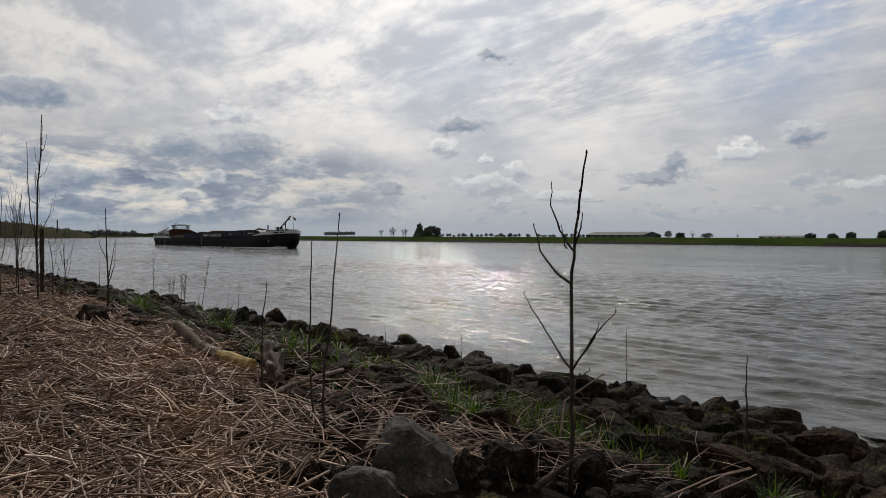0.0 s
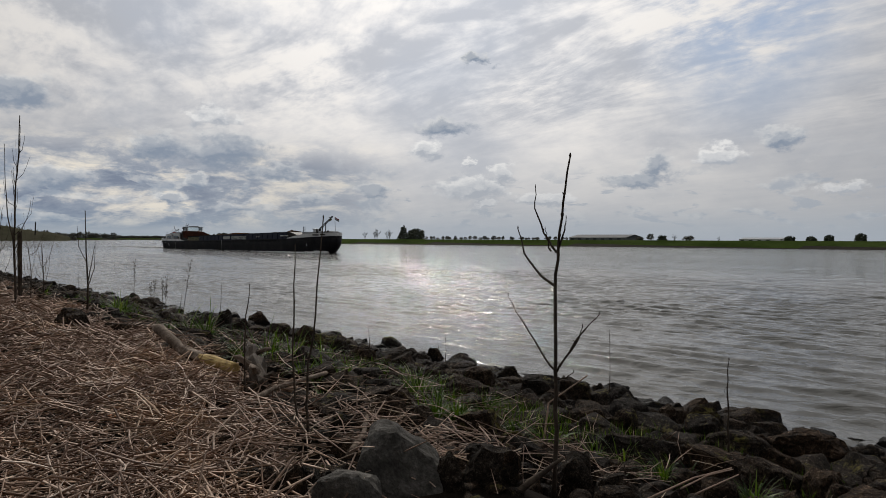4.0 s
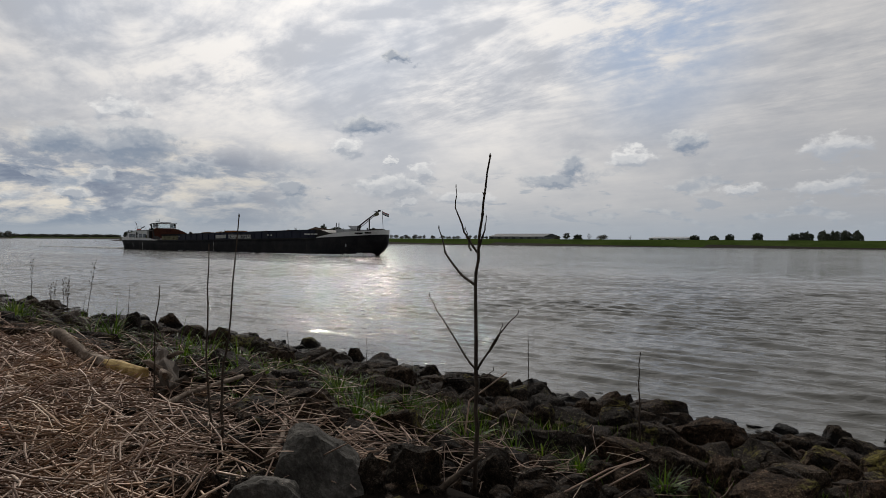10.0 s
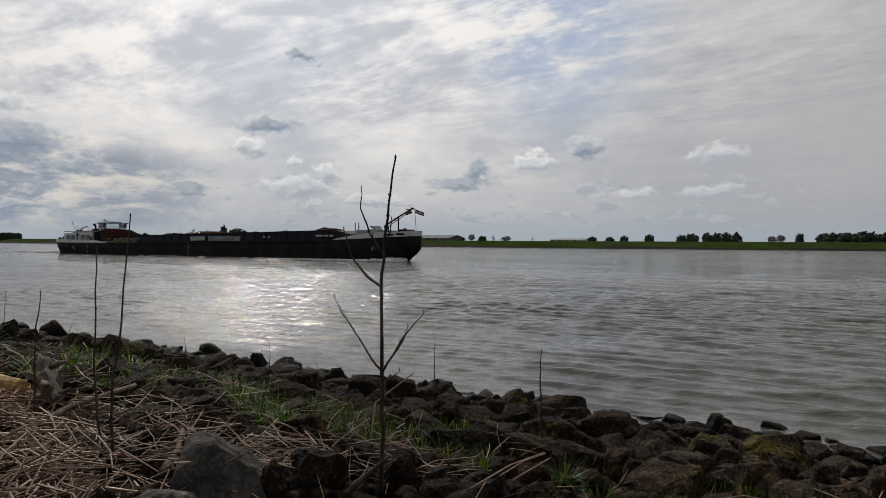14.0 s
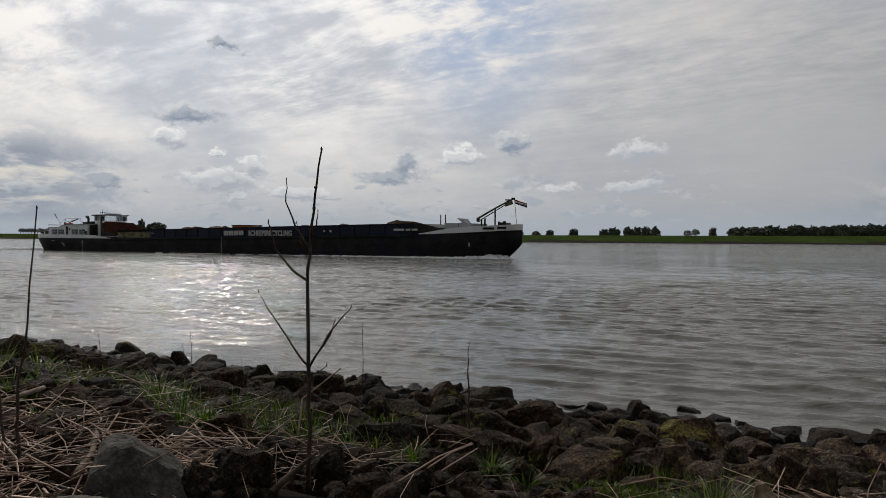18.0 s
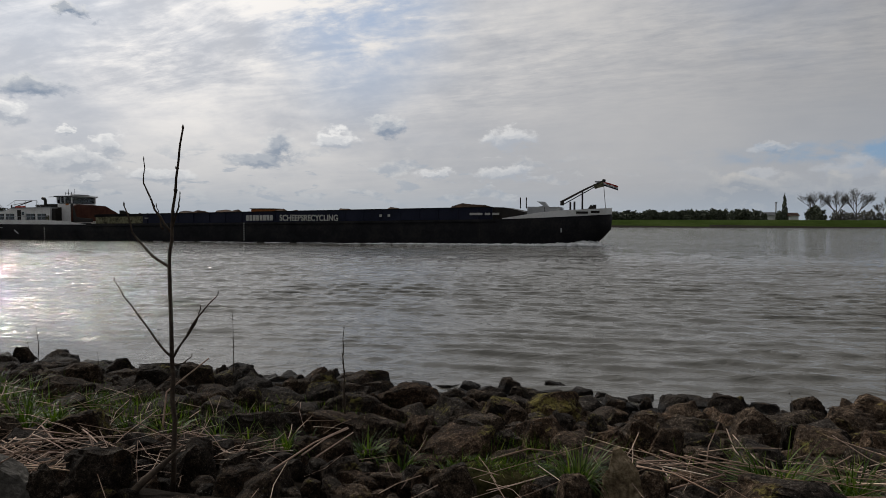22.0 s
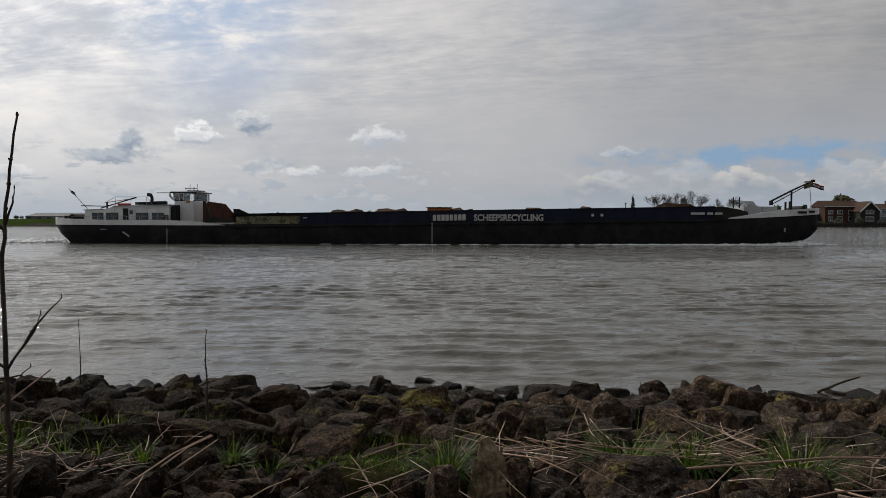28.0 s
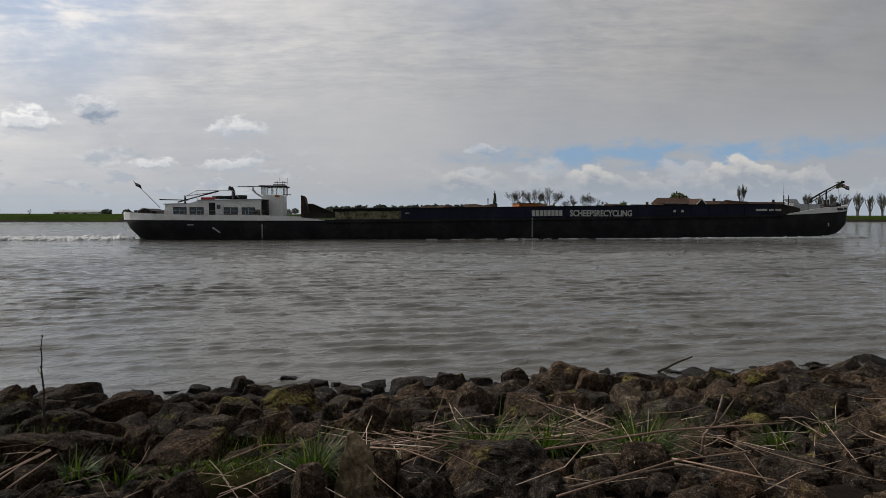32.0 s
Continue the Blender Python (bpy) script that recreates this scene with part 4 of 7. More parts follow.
# ---- trees, sheds and houses over the water ----
def bare_tree(name, x, y, h, spread_w, seed, label, mat=HAZED_BARK, depth=4):
    """A leafless tree: trunk, limbs and a crown of forking twigs."""
    rng = random.Random(seed)
    z = bank(x, y) - 0.1
    tree = thing(name, (x, y, z), label, "tree")
    limbs, twigs = bmesh.new(), bmesh.new()

    def grow(p, d, length, r, level):
        q = p + d * length
        bm = limbs if level <= 1 else twigs
        tube(bm, [p, (p + q) / 2 + Vector((rng.uniform(-1, 1), rng.uniform(-1, 1), 0)) * length * 0.05, q], [r, r * 0.8, r * 0.6], 4 if level < 2 else 3)
        if level >= depth:
            return
        for k in range(rng.choice((2, 3, 3)) + (level > 0) + (level > 2)):
            a = rng.uniform(0, 6.283)
            side = Vector((math.cos(a), math.sin(a), 0)) * spread_w * rng.uniform(0.35, 0.95)
            nd = (d + side + Vector((0, 0, rng.uniform(0.12, 0.5)))).normalized()
            grow(p + d * length * rng.uniform(0.55, 1.0), nd, length * rng.uniform(0.55, 0.8), max(r * 0.55, 0.017), level + 1)

    trunk_h = h * 0.26
    trunk = tubed([(0, 0, 0), (0.1, 0, trunk_h * 0.5), (0, 0, trunk_h)], [h * 0.026, h * 0.022, h * 0.019], 6)
    for k in range(4):
        a = k * 1.57 + rng.uniform(0, 0.8)
        grow(Vector((0, 0, trunk_h * rng.uniform(0.75, 1.0))), Vector((math.cos(a) * spread_w * 0.7, math.sin(a) * spread_w * 0.7, 1)).normalized(), h * 0.27, h * 0.013, 1)
    grow(Vector((0, 0, trunk_h)), Vector((0, 0, 1)), h * 0.3, h * 0.014, 1)
    part("trunk", trunk, HAZED_BARK, tree)
    part("limbs", limbs, HAZED_BARK, tree)
    part("crown", twigs, mat, tree)
    return tree


def clump_mesh(name, n, size, seed, mat, shape=(1, 1, 1), cone=0.0):
    """A crown of many small leaf clumps inside an uneven body, one metre wide."""
    rng = random.Random(seed)
    verts, faces = [], []
    while len(faces) < n:
        p = Vector((rng.uniform(-1, 1), rng.uniform(-1, 1), rng.uniform(-1, 1)))
        r = 0.82 + 0.32 * noise.noise(p * 2.1 + Vector((seed, 0, 0)))
        if p.length > r or p.length < r * 0.35 or (cone and math.hypot(p.x, p.y) > (1 - p.z) * 0.5 * cone + 0.1):
            continue
        c = Vector((p.x * shape[0], p.y * shape[1], p.z * shape[2])) * 0.5
        a, b = Vector((rng.gauss(0, 1), rng.gauss(0, 1), rng.gauss(0, 1))).normalized(), Vector((rng.gauss(0, 1), rng.gauss(0, 1), rng.gauss(0, 1)))
        b = (b - a * b.dot(a)).normalized()
        s = size * rng.uniform(0.6, 1.4)
        k = len(verts)
        verts += [tuple(c + a * s), tuple(c + b * s * 0.7), tuple(c - a * s * 0.9), tuple(c - b * s * 0.7)]
        faces.append((k, k + 1, k + 2, k + 3))
    return raw_mesh(name, verts, faces, mat)


ROUND = [clump_mesh("crown", 1500, 0.055, s, LEAF, (1, 1, 1)) for s in (1, 2, 3)]
WOODY = [clump_mesh("crown", 620, 0.055, s, BUD, (1, 1, 1)) for s in (4, 5, 6)]
CONE = clump_mesh("crown", 620, 0.075, 7, LEAF, (0.9, 0.9, 1.3), cone=1.0)
FRESHER = clump_mesh("crown", 1500, 0.042, 9, YOUNG, (1, 1, 1))
TRUNK = mesh_of("trunk", tubed([(0, 0, 0), (0.02, 0, 0.5), (0, 0, 1)], [0.06, 0.045, 0.03], 6), BARK)


def bushy(name, x0, x1, y, top, meshes, seed, label, deep=None, group="", stem=0.25):
    """A crowned tree or bush between two places along the shore."""
    x, w = (x0 + x1) / 2, x1 - x0
    z = bank(x, y)
    h = top - z
    tree = thing(name, (x, y, z - 0.05), label, "tree" if "tree" in name else "bush", group)
    tr = new("trunk", TRUNK)
    tr.parent = tree
    tr.matrix_local = Matrix.Diagonal((h * 0.6, h * 0.6, h * 0.6, 1))
    cr = new("crown", meshes[seed % len(meshes)])
    cr.parent = tree
    body = h * (1 - stem) if stem > 0.15 else h * 1.35
    cr.matrix_local = Matrix.Translation((0, 0, h - body * 0.46)) @ Matrix.Diagonal((w * 1.12, (deep or w) * 1.1, body * 1.12, 1)) @ Matrix.Rotation(seed * 1.3, 4, "Z")
    return tree


# bare wood, conifer and round tree by the distant farm
for k in range(5):
    bare_tree("bare_tree", -437 + 8 * k, 330 + 4 * (k % 2), 9.5 + 1.2 * (k % 3), 0.75, 60 + k, "leafless tree in a small distant wood on the far bank", depth=3)
bushy("evergreen_tree", -383, -370, 320, 10.2, [CONE], 1, "dark pointed evergreen tree on the far bank", stem=0.05)
bushy("evergreen_tree", -369, -355, 320, 9.8, ROUND, 2, "dark round-topped evergreen tree on the far bank", stem=0.1)
rngf = random.Random(3)
for k in range(14):
    x = -1270 + 8.5 * k
    bushy("poplar_tree", x, x + 7, 800, 12.5 + rngf.uniform(-1, 1), WOODY, k, "hazy distant poplar in a long row", group="poplars far inland")
for k in range(34):
    x = -880 + 9.8 * k + rngf.uniform(-5, 5)
    bushy("roadside_tree", x, x + rngf.uniform(4, 9), 800, 7.2 + rngf.uniform(-1.6, 1.8), WOODY, k, "small hazy leafless tree in a distant row", group="roadside trees far inland", stem=0.16)
for x0, x1, y, top, what in ((-172, -168, 300, 4.2, "b"), (-177, -173, 320, 6.0, "t"), (-157, -151, 320, 4.9, "b"), (-26, -22, 300, 4.8, "b"), (-22.5, -19, 300, 5.2, "b")):
    bushy("bush" if what == "b" else "small_tree", x0, x1, y, top, WOODY, int(x0) % 7, "small leafless bush on the far dike" if what == "b" else "small leafless tree behind the far dike")
bare_tree("bare_tree", -161.5, 320, 5.6, 0.9, 71, "leafless round-crowned tree behind the far dike", depth=3)
bare_tree("bare_tree", -182, 420, 5.0, 0.8, 72, "leafless tree behind the far dike", depth=3)
for x0, x1, top in ((-154.5, -150.3, 4.8), (-98.6, -94, 4.4), (-90.5, -85.9, 4.3), (-83.2, -80.4, 4.8), (-73.2, -68.6, 5.3), (-59.6, -55.5, 5.2), (-56.5, -50.3, 5.7), (-14.8, -12.3, 5.8)):
    bushy("evergreen_bush", x0, x1, 290, top, ROUND, int(x0) % 5, "dark rounded bush behind the far dike", deep=5, stem=0.0)
for k in range(4):
    bushy("evergreen_tree", -49.6 + 3.7 * k, -45.2 + 3.7 * k, 290, 6.1, ROUND, k, "clipped dark tree in a dense block behind the far dike", group="trees behind the far dike", stem=0.05)
for k in range(17):
    x = -8 + 3.95 * k
    bushy("evergreen_tree", x - rngf.uniform(0.6, 2.2), x + rngf.uniform(4.8, 7.6), 290 + rngf.uniform(-5, 5), 6.2 + 0.045 * k + rngf.uniform(-0.55, 0.35), ROUND, k, "dull green tree in a long dense row behind the far dike", group="trees behind the far dike", stem=0.12)


def shed(name, x0, x1, y0, y1, eave, ridge, label, wall=CLAD, roof=SHEET):
    """A long low building; the roof's ridge runs along x."""
    z = bank((x0 + x1) / 2, y0) - 0.3
    b = thing(name, ((x0 + x1) / 2, (y0 + y1) / 2, z), label, "building")
    w, d = (x1 - x0) / 2, (y1 - y0) / 2
    part("wall", boxed(-w, w, -d, d, 0, eave - z), wall, b)
    bm = prism([(-d - 0.4, eave - z), (0, ridge - z), (d + 0.4, eave - z), (0, eave - z - 0.01)], -w - 0.4, w + 0.4)
    bm.transform(Matrix.Rotation(radians(90), 4, "Z"))
    part("roof", bm, roof, b)
    for k in range(int(w * 2 / 5)):
        part("door", boxed(-w + 1 + 5 * k, -w + 3 + 5 * k, -d - 0.06, -d + 0.02, 0.3, min(2.6, eave - z - 0.3)), SHEET, b)
    return b


shed("long_shed", -221, -185, 312, 330, 3.9, 5.6, "long low grey farm shed with a dark sheet roof")
shed("greenhouse", -166, -142, 412, 430, 3.4, 4.5, "low pale greenhouse with a shallow roof", WHITE, GREY)
shed("boat_house", 103.5, 114.5, 255, 266, 4.0, 5.1, "dark low boat shed with a flat black roof", TIMBER, TIMBER)
shed("cottage", 54.5, 58.5, 262, 268, 4.2, 5.4, "small white cottage among bushes", WHITE, SHEET)
shed("cottage", 63.2, 66.0, 262, 268, 4.0, 5.2, "small white cottage among bushes", WHITE, TILE)
bushy("conifer_tree", 60.2, 63.9, 265, 9.8, [CONE], 2, "slim dark conifer beside the cottages", stem=0.05)
bushy("evergreen_bush", 52, 55, 258, 5.0, ROUND, 1, "dark evergreen bush by the cottages", stem=0.0)
bushy("evergreen_bush", 57, 61, 258, 5.6, ROUND, 2, "dark evergreen bush by the cottages", stem=0.0)
bushy("evergreen_bush", 68, 75, 262, 7.4, ROUND, 0, "dark evergreen thicket under bare trees", stem=0.0)
pole = thing("chimney_pole", (59.1, 265, bank(59, 265) - 0.2), "thin grey steel mast behind the cottages", "mast")
part("pole", tubed([(0, 0, 0), (0, 0, 7.6)], 0.22, 6), GREY, pole)
part("cap", boxed(-0.35, 0.35, -0.35, 0.35, 7.6, 8.0), GREY, pole)
for x, h, w, s in ((72.5, 13.4, 1.0, 81), (80, 12.8, 0.9, 86), (86.5, 14.2, 1.1, 82), (95, 9.4, 0.9, 83), (102.5, 11.4, 0.9, 84), (109, 8.2, 0.9, 85)):
    bare_tree("bare_tree", x, 268, h, w, s, "large leafless wide-crowned tree behind the houses", depth=5)
for k in range(7):
    bushy("hedge_bush", 75 + 2.8 * k, 78.6 + 2.8 * k, 258 + (k % 3), 5.6 + 0.5 * math.sin(k * 2.1), WOODY, k, "rust-brown leafless shrub in a riverside garden", group="garden shrubs", stem=0.0)
bushy("leafing_tree", 137.5, 146.8, 264, 12.3, [FRESHER], 1, "round tree in fresh yellow-green leaf behind the houses", stem=0.2)
bushy("leafing_tree", 114, 118.5, 262, 8.2, [FRESHER], 2, "small tree in fresh leaf beside the houses", stem=0.2)
bare_tree("poplar_tree", 171.7, 264, 14.5, 0.28, 91, "slim upright leafless poplar beside the houses", mat=BUD, depth=5)
radio = thing("radio_mast", (217.8, 300, 1.0), "thin lattice radio mast behind the houses", "mast")
part("pole", tubed([(0, 0, 0), (0, 0, 17.4)], [0.16, 0.06], 5), GREY, radio)
for k in range(28):
    x = 212 + 3.3 * k
    bare_tree("bare_tree", x, 276 + 3 * (k % 2), 12.2 + 1.0 * math.sin(k * 1.7), 0.42, 100 + k, "slim leafless tree in a riverside row", mat=BUD, depth=4)["group"] = "riverside tree row"


def house(name, x0, x1, y0, y1, eave, ridge, label, wall=BRICK, roof=TILE, gable_front=False, windows=((0.2, 0.35), (0.6, 0.78))):
    """A two-storey house on the quay."""
    z = 1.2
    h = thing(name, ((x0 + x1) / 2, (y0 + y1) / 2, z), label, "house")
    w, d = (x1 - x0) / 2, (y1 - y0) / 2
    e, r = eave - z, ridge - z
    if gable_front:
        part("wall", prism([(-w, 0), (w, 0), (w, e), (0, r - 0.1), (-w, e)], -d, d), wall, h)
        for sgn in (-1, 1):
            part("roof", prism([(sgn * (w + 0.4), e - 0.25), (0, r + 0.12), (0, r - 0.12), (sgn * (w + 0.3), e - 0.42)], -d - 0.5, d + 0.4), roof, h)
            part("barge_board", prism([(sgn * (w + 0.45), e - 0.30), (0, r + 0.15), (0, r - 0.30), (sgn * (w + 0.25), e - 0.62)], -d - 0.6, -d - 0.5), WHITE, h)
    else:
        part("wall", boxed(-w, w, -d, d, 0, e), wall, h)
        bm = prism([(-d - 0.5, e - 0.1), (0, r), (d + 0.5, e - 0.1), (d + 0.5, e - 0.3), (-d - 0.5, e - 0.3)], -w - 0.3, w + 0.3)
        bm.transform(Matrix.Rotation(radians(90), 4, "Z"))
        part("roof", bm, roof, h)
        part("gutter", boxed(-w - 0.3, w + 0.3, -d - 0.62, -d - 0.5, e - 0.3, e - 0.12), WHITE, h)
        ch = part("chimney", boxed(w * 0.4, w * 0.4 + 0.8, -0.4, 0.4, r - 0.8, r + 0.9), BRICK, h)
        part("chimney_cap", boxed(w * 0.4 - 0.1, w * 0.4 + 0.9, -0.5, 0.5, r + 0.9, r + 1.0), SHEET, ch)
    for z0, z1 in ((0.9, 2.3), (3.4, 4.6)):
        if z1 > e + (1.2 if gable_front else -0.2):
            continue
        for a, b in windows:
            xa, xb = -w + 2 * w * a, -w + 2 * w * b
            fr = part("window", boxed(xa - 0.1, xb + 0.1, -d - 0.08, -d + 0.02, z0 - 0.1, z1 + 0.1), WHITE, h)
            part("pane", boxed(xa, (xa + xb) / 2 - 0.04, -d - 0.11, -d - 0.06, z0, z1), GLASS, fr)
            part("pane", boxed((xa + xb) / 2 + 0.04, xb, -d - 0.11, -d - 0.06, z0, z1), GLASS, fr)
            part("sill", boxed(xa - 0.2, xb + 0.2, -d - 0.2, -d - 0.02, z0 - 0.2, z0 - 0.1), WHITE, fr)
    return h


house("riverside_house", 115.2, 124.0, 246, 256, 4.8, 6.8, "low dark timber house beside the quay", TIMBER, SHEET)
house("riverside_house", 124.4, 136.4, 242, 252, 7.4, 9.4, "broad red-brown brick house with tiled roof on the quay", windows=((0.1, 0.22), (0.36, 0.5), (0.68, 0.82)))
house("gabled_house", 133.2, 139.8, 236, 246, 5.6, 8.8, "dark timber house with a white-edged front gable", TIMBER, TILE, True, ((0.3, 0.7),))
house("riverside_house", 141.6, 152.6, 244, 254, 6.6, 8.3, "pale rendered house with tiled roof on the quay", GREY, TILE, windows=((0.06, 0.2), (0.3, 0.5), (0.6, 0.72), (0.82, 0.94)))
house("riverside_house", 166, 184, 248, 258, 5.6, 8.1, "long house with an orange-brown tiled roof", BRICK, TILE)
quay = thing("quay_wall", (150, 232, 0), "dark timber quay wall along the houses", "quay")
part("wall", boxed(-40, 44, -1, 14, -1.5, 1.25), TIMBER, quay)
for k in range(28):
    part("fender_pile", tubed([(-40 + 3 * k, -1.15, -1.0), (-40 + 3 * k, -1.15, 1.5)], 0.16, 6), TIMBER, quay)
for k in range(6):
    bushy("garden_bush", 116 + 7.3 * k, 119.4 + 7.3 * k, 234.5, 2.6 + 0.4 * (k % 3), WOODY if k % 2 else ROUND, k, "low garden bush on the quay", stem=0.0)

# far upstream: a wooded rise and hazy tree lines
def rise_top(a):
    """Height of the upstream rise in the direction a degrees from straight across."""
    f = max(0.0, min(1.0, (-75.6 - a) / 5.6))
    return 3.0 + 11.5 * f ** 0.8 + 0.5 * math.sin(a * 2.1)


# brush colour of the rise, with haze from the distance mixed in
BRUSH = surface("hazed_brushy_slope", (0.040, 0.040, 0.026), (0.062, 0.060, 0.040), (0.085, 0.078, 0.056), rough=1.0, scale=0.06, fine=0.5, relief=0.5, depth=0.4, spec=0.0)
rows_r = [640, 655, 668, 680, 692, 704, 718, 735]
rise = [(r * math.sin(radians(a)), r * math.cos(radians(a)), max(-1.0, -1.0 + (rise_top(a) + 1) * (1 - ((r - 690) / 50) ** 2) + 0.35 * noise.noise((a * 3, r * 0.05, 0)))) for a in np.arange(-96, -75.5, 0.25) for r in rows_r]
rise_faces = [(i * 8 + j, i * 8 + j + 1, (i + 1) * 8 + j + 1, (i + 1) * 8 + j) for i in range(len(rise) // 8 - 1) for j in range(7)]
tagged(new("embankment", raw_mesh("embankment", rise, rise_faces, BRUSH, False)), "low brush-covered rise along the river upstream", "hill", kind="structure")
for k in range(24):
    a = -82.5 + 0.3 * k + 0.12 * math.sin(k * 3.1)
    x, y = 700 * math.sin(radians(a)), 700 * math.cos(radians(a))
    w = 7 + 3 * math.sin(k * 1.9)
    bushy("hill_tree", x - w / 2, x + w / 2, y, rise_top(a) + 0.4 + 0.9 * math.sin(k * 2.3), WOODY, k, "leafless tree on a brushy rise upstream", group="trees on the upstream rise", stem=0.0)
for k in range(9):
    a = radians(-76.4 + 0.45 * k)
    x, y = 1000 * math.sin(a), 1000 * math.cos(a)
    w = 13 + 4 * math.sin(k * 1.3)
    bushy("hill_tree", x - w / 2, x + w / 2, y, 9.4 + 1.4 * math.sin(k * 1.1 + 4), WOODY, k, "hazy leafless tree on the upstream shore", group="trees on the upstream shore", stem=0.0)
for k in range(30):
    a = radians(-72.6 + 0.24 * k)
    x, y = 1700 * math.sin(a), 1700 * math.cos(a)
    bushy("hill_tree", x - 9, x + 9, y, 8.0 + 0.8 * math.sin(k * 1.7), WOODY, k, "hazy leafless tree on the far upstream shore", group="trees on the upstream shore", stem=0.0)
for k in range(6):
    x = -690 + 5.6 * k
    bushy("hill_tree", x - 4, x + 4, 322, 7.9 + 0.3 * math.sin(k), ROUND, k, "dense grey-green tree in a clipped block upstream", group="clipped block of trees upstream", stem=0.0)
jetty = thing("leaning_mast", (660 * math.sin(radians(-78.0)), 660 * math.cos(radians(-78.0)), 2.0), "thin leaning crane mast far upstream", "mast")
part("pole", tubed([(0, 0, 0), (2.5, 0, 14.0)], 0.5, 5), DARK, jetty)


# ---- foam thrown up by the barge ----
def foam(name, rows, seed, label):
    """Small flattened lumps of white water: rows of x, y, spread along x, spread along y, height, count."""
    rng = random.Random(seed)
    bm = bmesh.new()
    bmesh.ops.create_icosphere(bm, subdivisions=1, radius=1)
    co = np.array([tuple(v.co) for v in bm.verts])
    fs = [tuple(v.index for v in f.verts) for f in bm.faces]
    bm.free()
    verts, faces, off = [], [], 0
    for x, y, dx, dy, h, n in rows:
        for k in range(n):
            s = np.array([rng.uniform(0.12, 0.55) * (1 + dx * 0.08), rng.uniform(0.08, 0.3), h * rng.uniform(0.3, 1.0)])
            jig = 1 + 0.35 * np.array([[rng.uniform(-1, 1)] * 3 for _ in co])
            verts.append(co * jig * s + np.array([x + rng.gauss(0, 1) * dx, y + rng.gauss(0, 1) * dy, rng.uniform(-0.3, 0.15) * h]))
            faces += [tuple(i + off for i in f) for f in fs]
            off += len(co)
    return tagged(new(name, raw_mesh(name, np.concatenate(verts).tolist(), faces, FOAM, False)), label, "foam", kind="stuff")


bow_wave = foam("bow_foam", [(36.2, -3.7, 1.1, 0.35, 0.28, 170), (36.8, -2.6, 0.6, 0.4, 0.34, 110), (33.0, -4.5, 1.6, 0.18, 0.2, 200), (28.5, -4.6, 2.4, 0.16, 0.16, 220), (22, -4.65, 3.4, 0.16, 0.13, 170), (6, -4.6, 8.0, 0.2, 0.06, 70), (37.2, -1.9, 0.5, 0.5, 0.42, 160)], 1, "white foam curling off the barge's bow")
stern_wave = foam("stern_foam", [(-39.6, -2.0, 0.7, 0.9, 0.35, 80), (-43.5, -1.5, 2.0, 1.6, 0.3, 160), (-47.5, -1.8, 3.0, 1.6, 0.34, 160), (-56, -2.2, 5.0, 1.6, 0.14, 180), (-68, -2.6, 7.0, 2.0, 0.09, 160)], 2, "churned white wash behind the barge's stern")

# ---- stones of the bank ----
def rock_mesh(seed, fine=True, mat=None):
    """A broken block with blunt edges and pitted faces, one unit long each way."""
    rng = random.Random(seed)
    bm = bmesh.new()
    for sx in (-1, 1):
        for sy in (-1, 1):
            for sz in (-1, 1):
                k = rng.uniform(0.25, 0.95) if sz > 0 else 1.0
                bm.verts.new((sx * k * rng.uniform(0.72, 1.0), sy * k * rng.uniform(0.72, 1.0), sz * rng.uniform(0.66, 1.0)))
    for k in range(rng.randint(3, 6)):
        d = Vector((rng.gauss(0, 1), rng.gauss(0, 1), rng.gauss(0.3, 1))).normalized()
        bm.verts.new(d * rng.uniform(1.0, 1.2))
    bmesh.ops.convex_hull(bm, input=bm.verts[:])
    bmesh.ops.delete(bm, geom=[v for v in bm.verts if not v.link_faces], context="VERTS")
    bmesh.ops.bevel(bm, geom=bm.edges[:], offset=0.05, segments=2 if fine else 1, affect="EDGES")
    for limit in (0.6, 0.34, 0.2, 0.13) if fine else (0.6, 0.36):
        bmesh.ops.triangulate(bm, faces=bm.faces[:])
        bmesh.ops.subdivide_edges(bm, edges=[e for e in bm.edges if e.calc_length() > limit], cuts=1)
    bmesh.ops.triangulate(bm, faces=bm.faces[:])
    off = Vector((seed * 3.7, seed * 1.3, 0))
    for v in bm.verts:
        c = v.co.copy()
        v.co += noise.noise_vector(c * 1.5 + off) * 0.15 + noise.noise_vector(c * 4.5 + off) * 0.07
        if fine:
            v.co += noise.noise_vector(c * 11 + off) * 0.035
    lo = [min(v.co[a] for v in bm.verts) for a in range(3)]
    hi = [max(v.co[a] for v in bm.verts) for a in range(3)]
    for v in bm.verts:
        v.co = Vector([(v.co[a] - lo[a]) / (hi[a] - lo[a]) - 0.5 for a in range(3)])
    me = mesh_of("stone", bm, mat or STONE, not fine)
    if fine:
        me.set_sharp_from_angle(angle=radians(38))
    return me


ROCKS = [rock_mesh(k) for k in range(26)]
LICHENED = [rock_mesh(40 + k, True, LICHEN_STONE) for k in range(9)]
placed = []


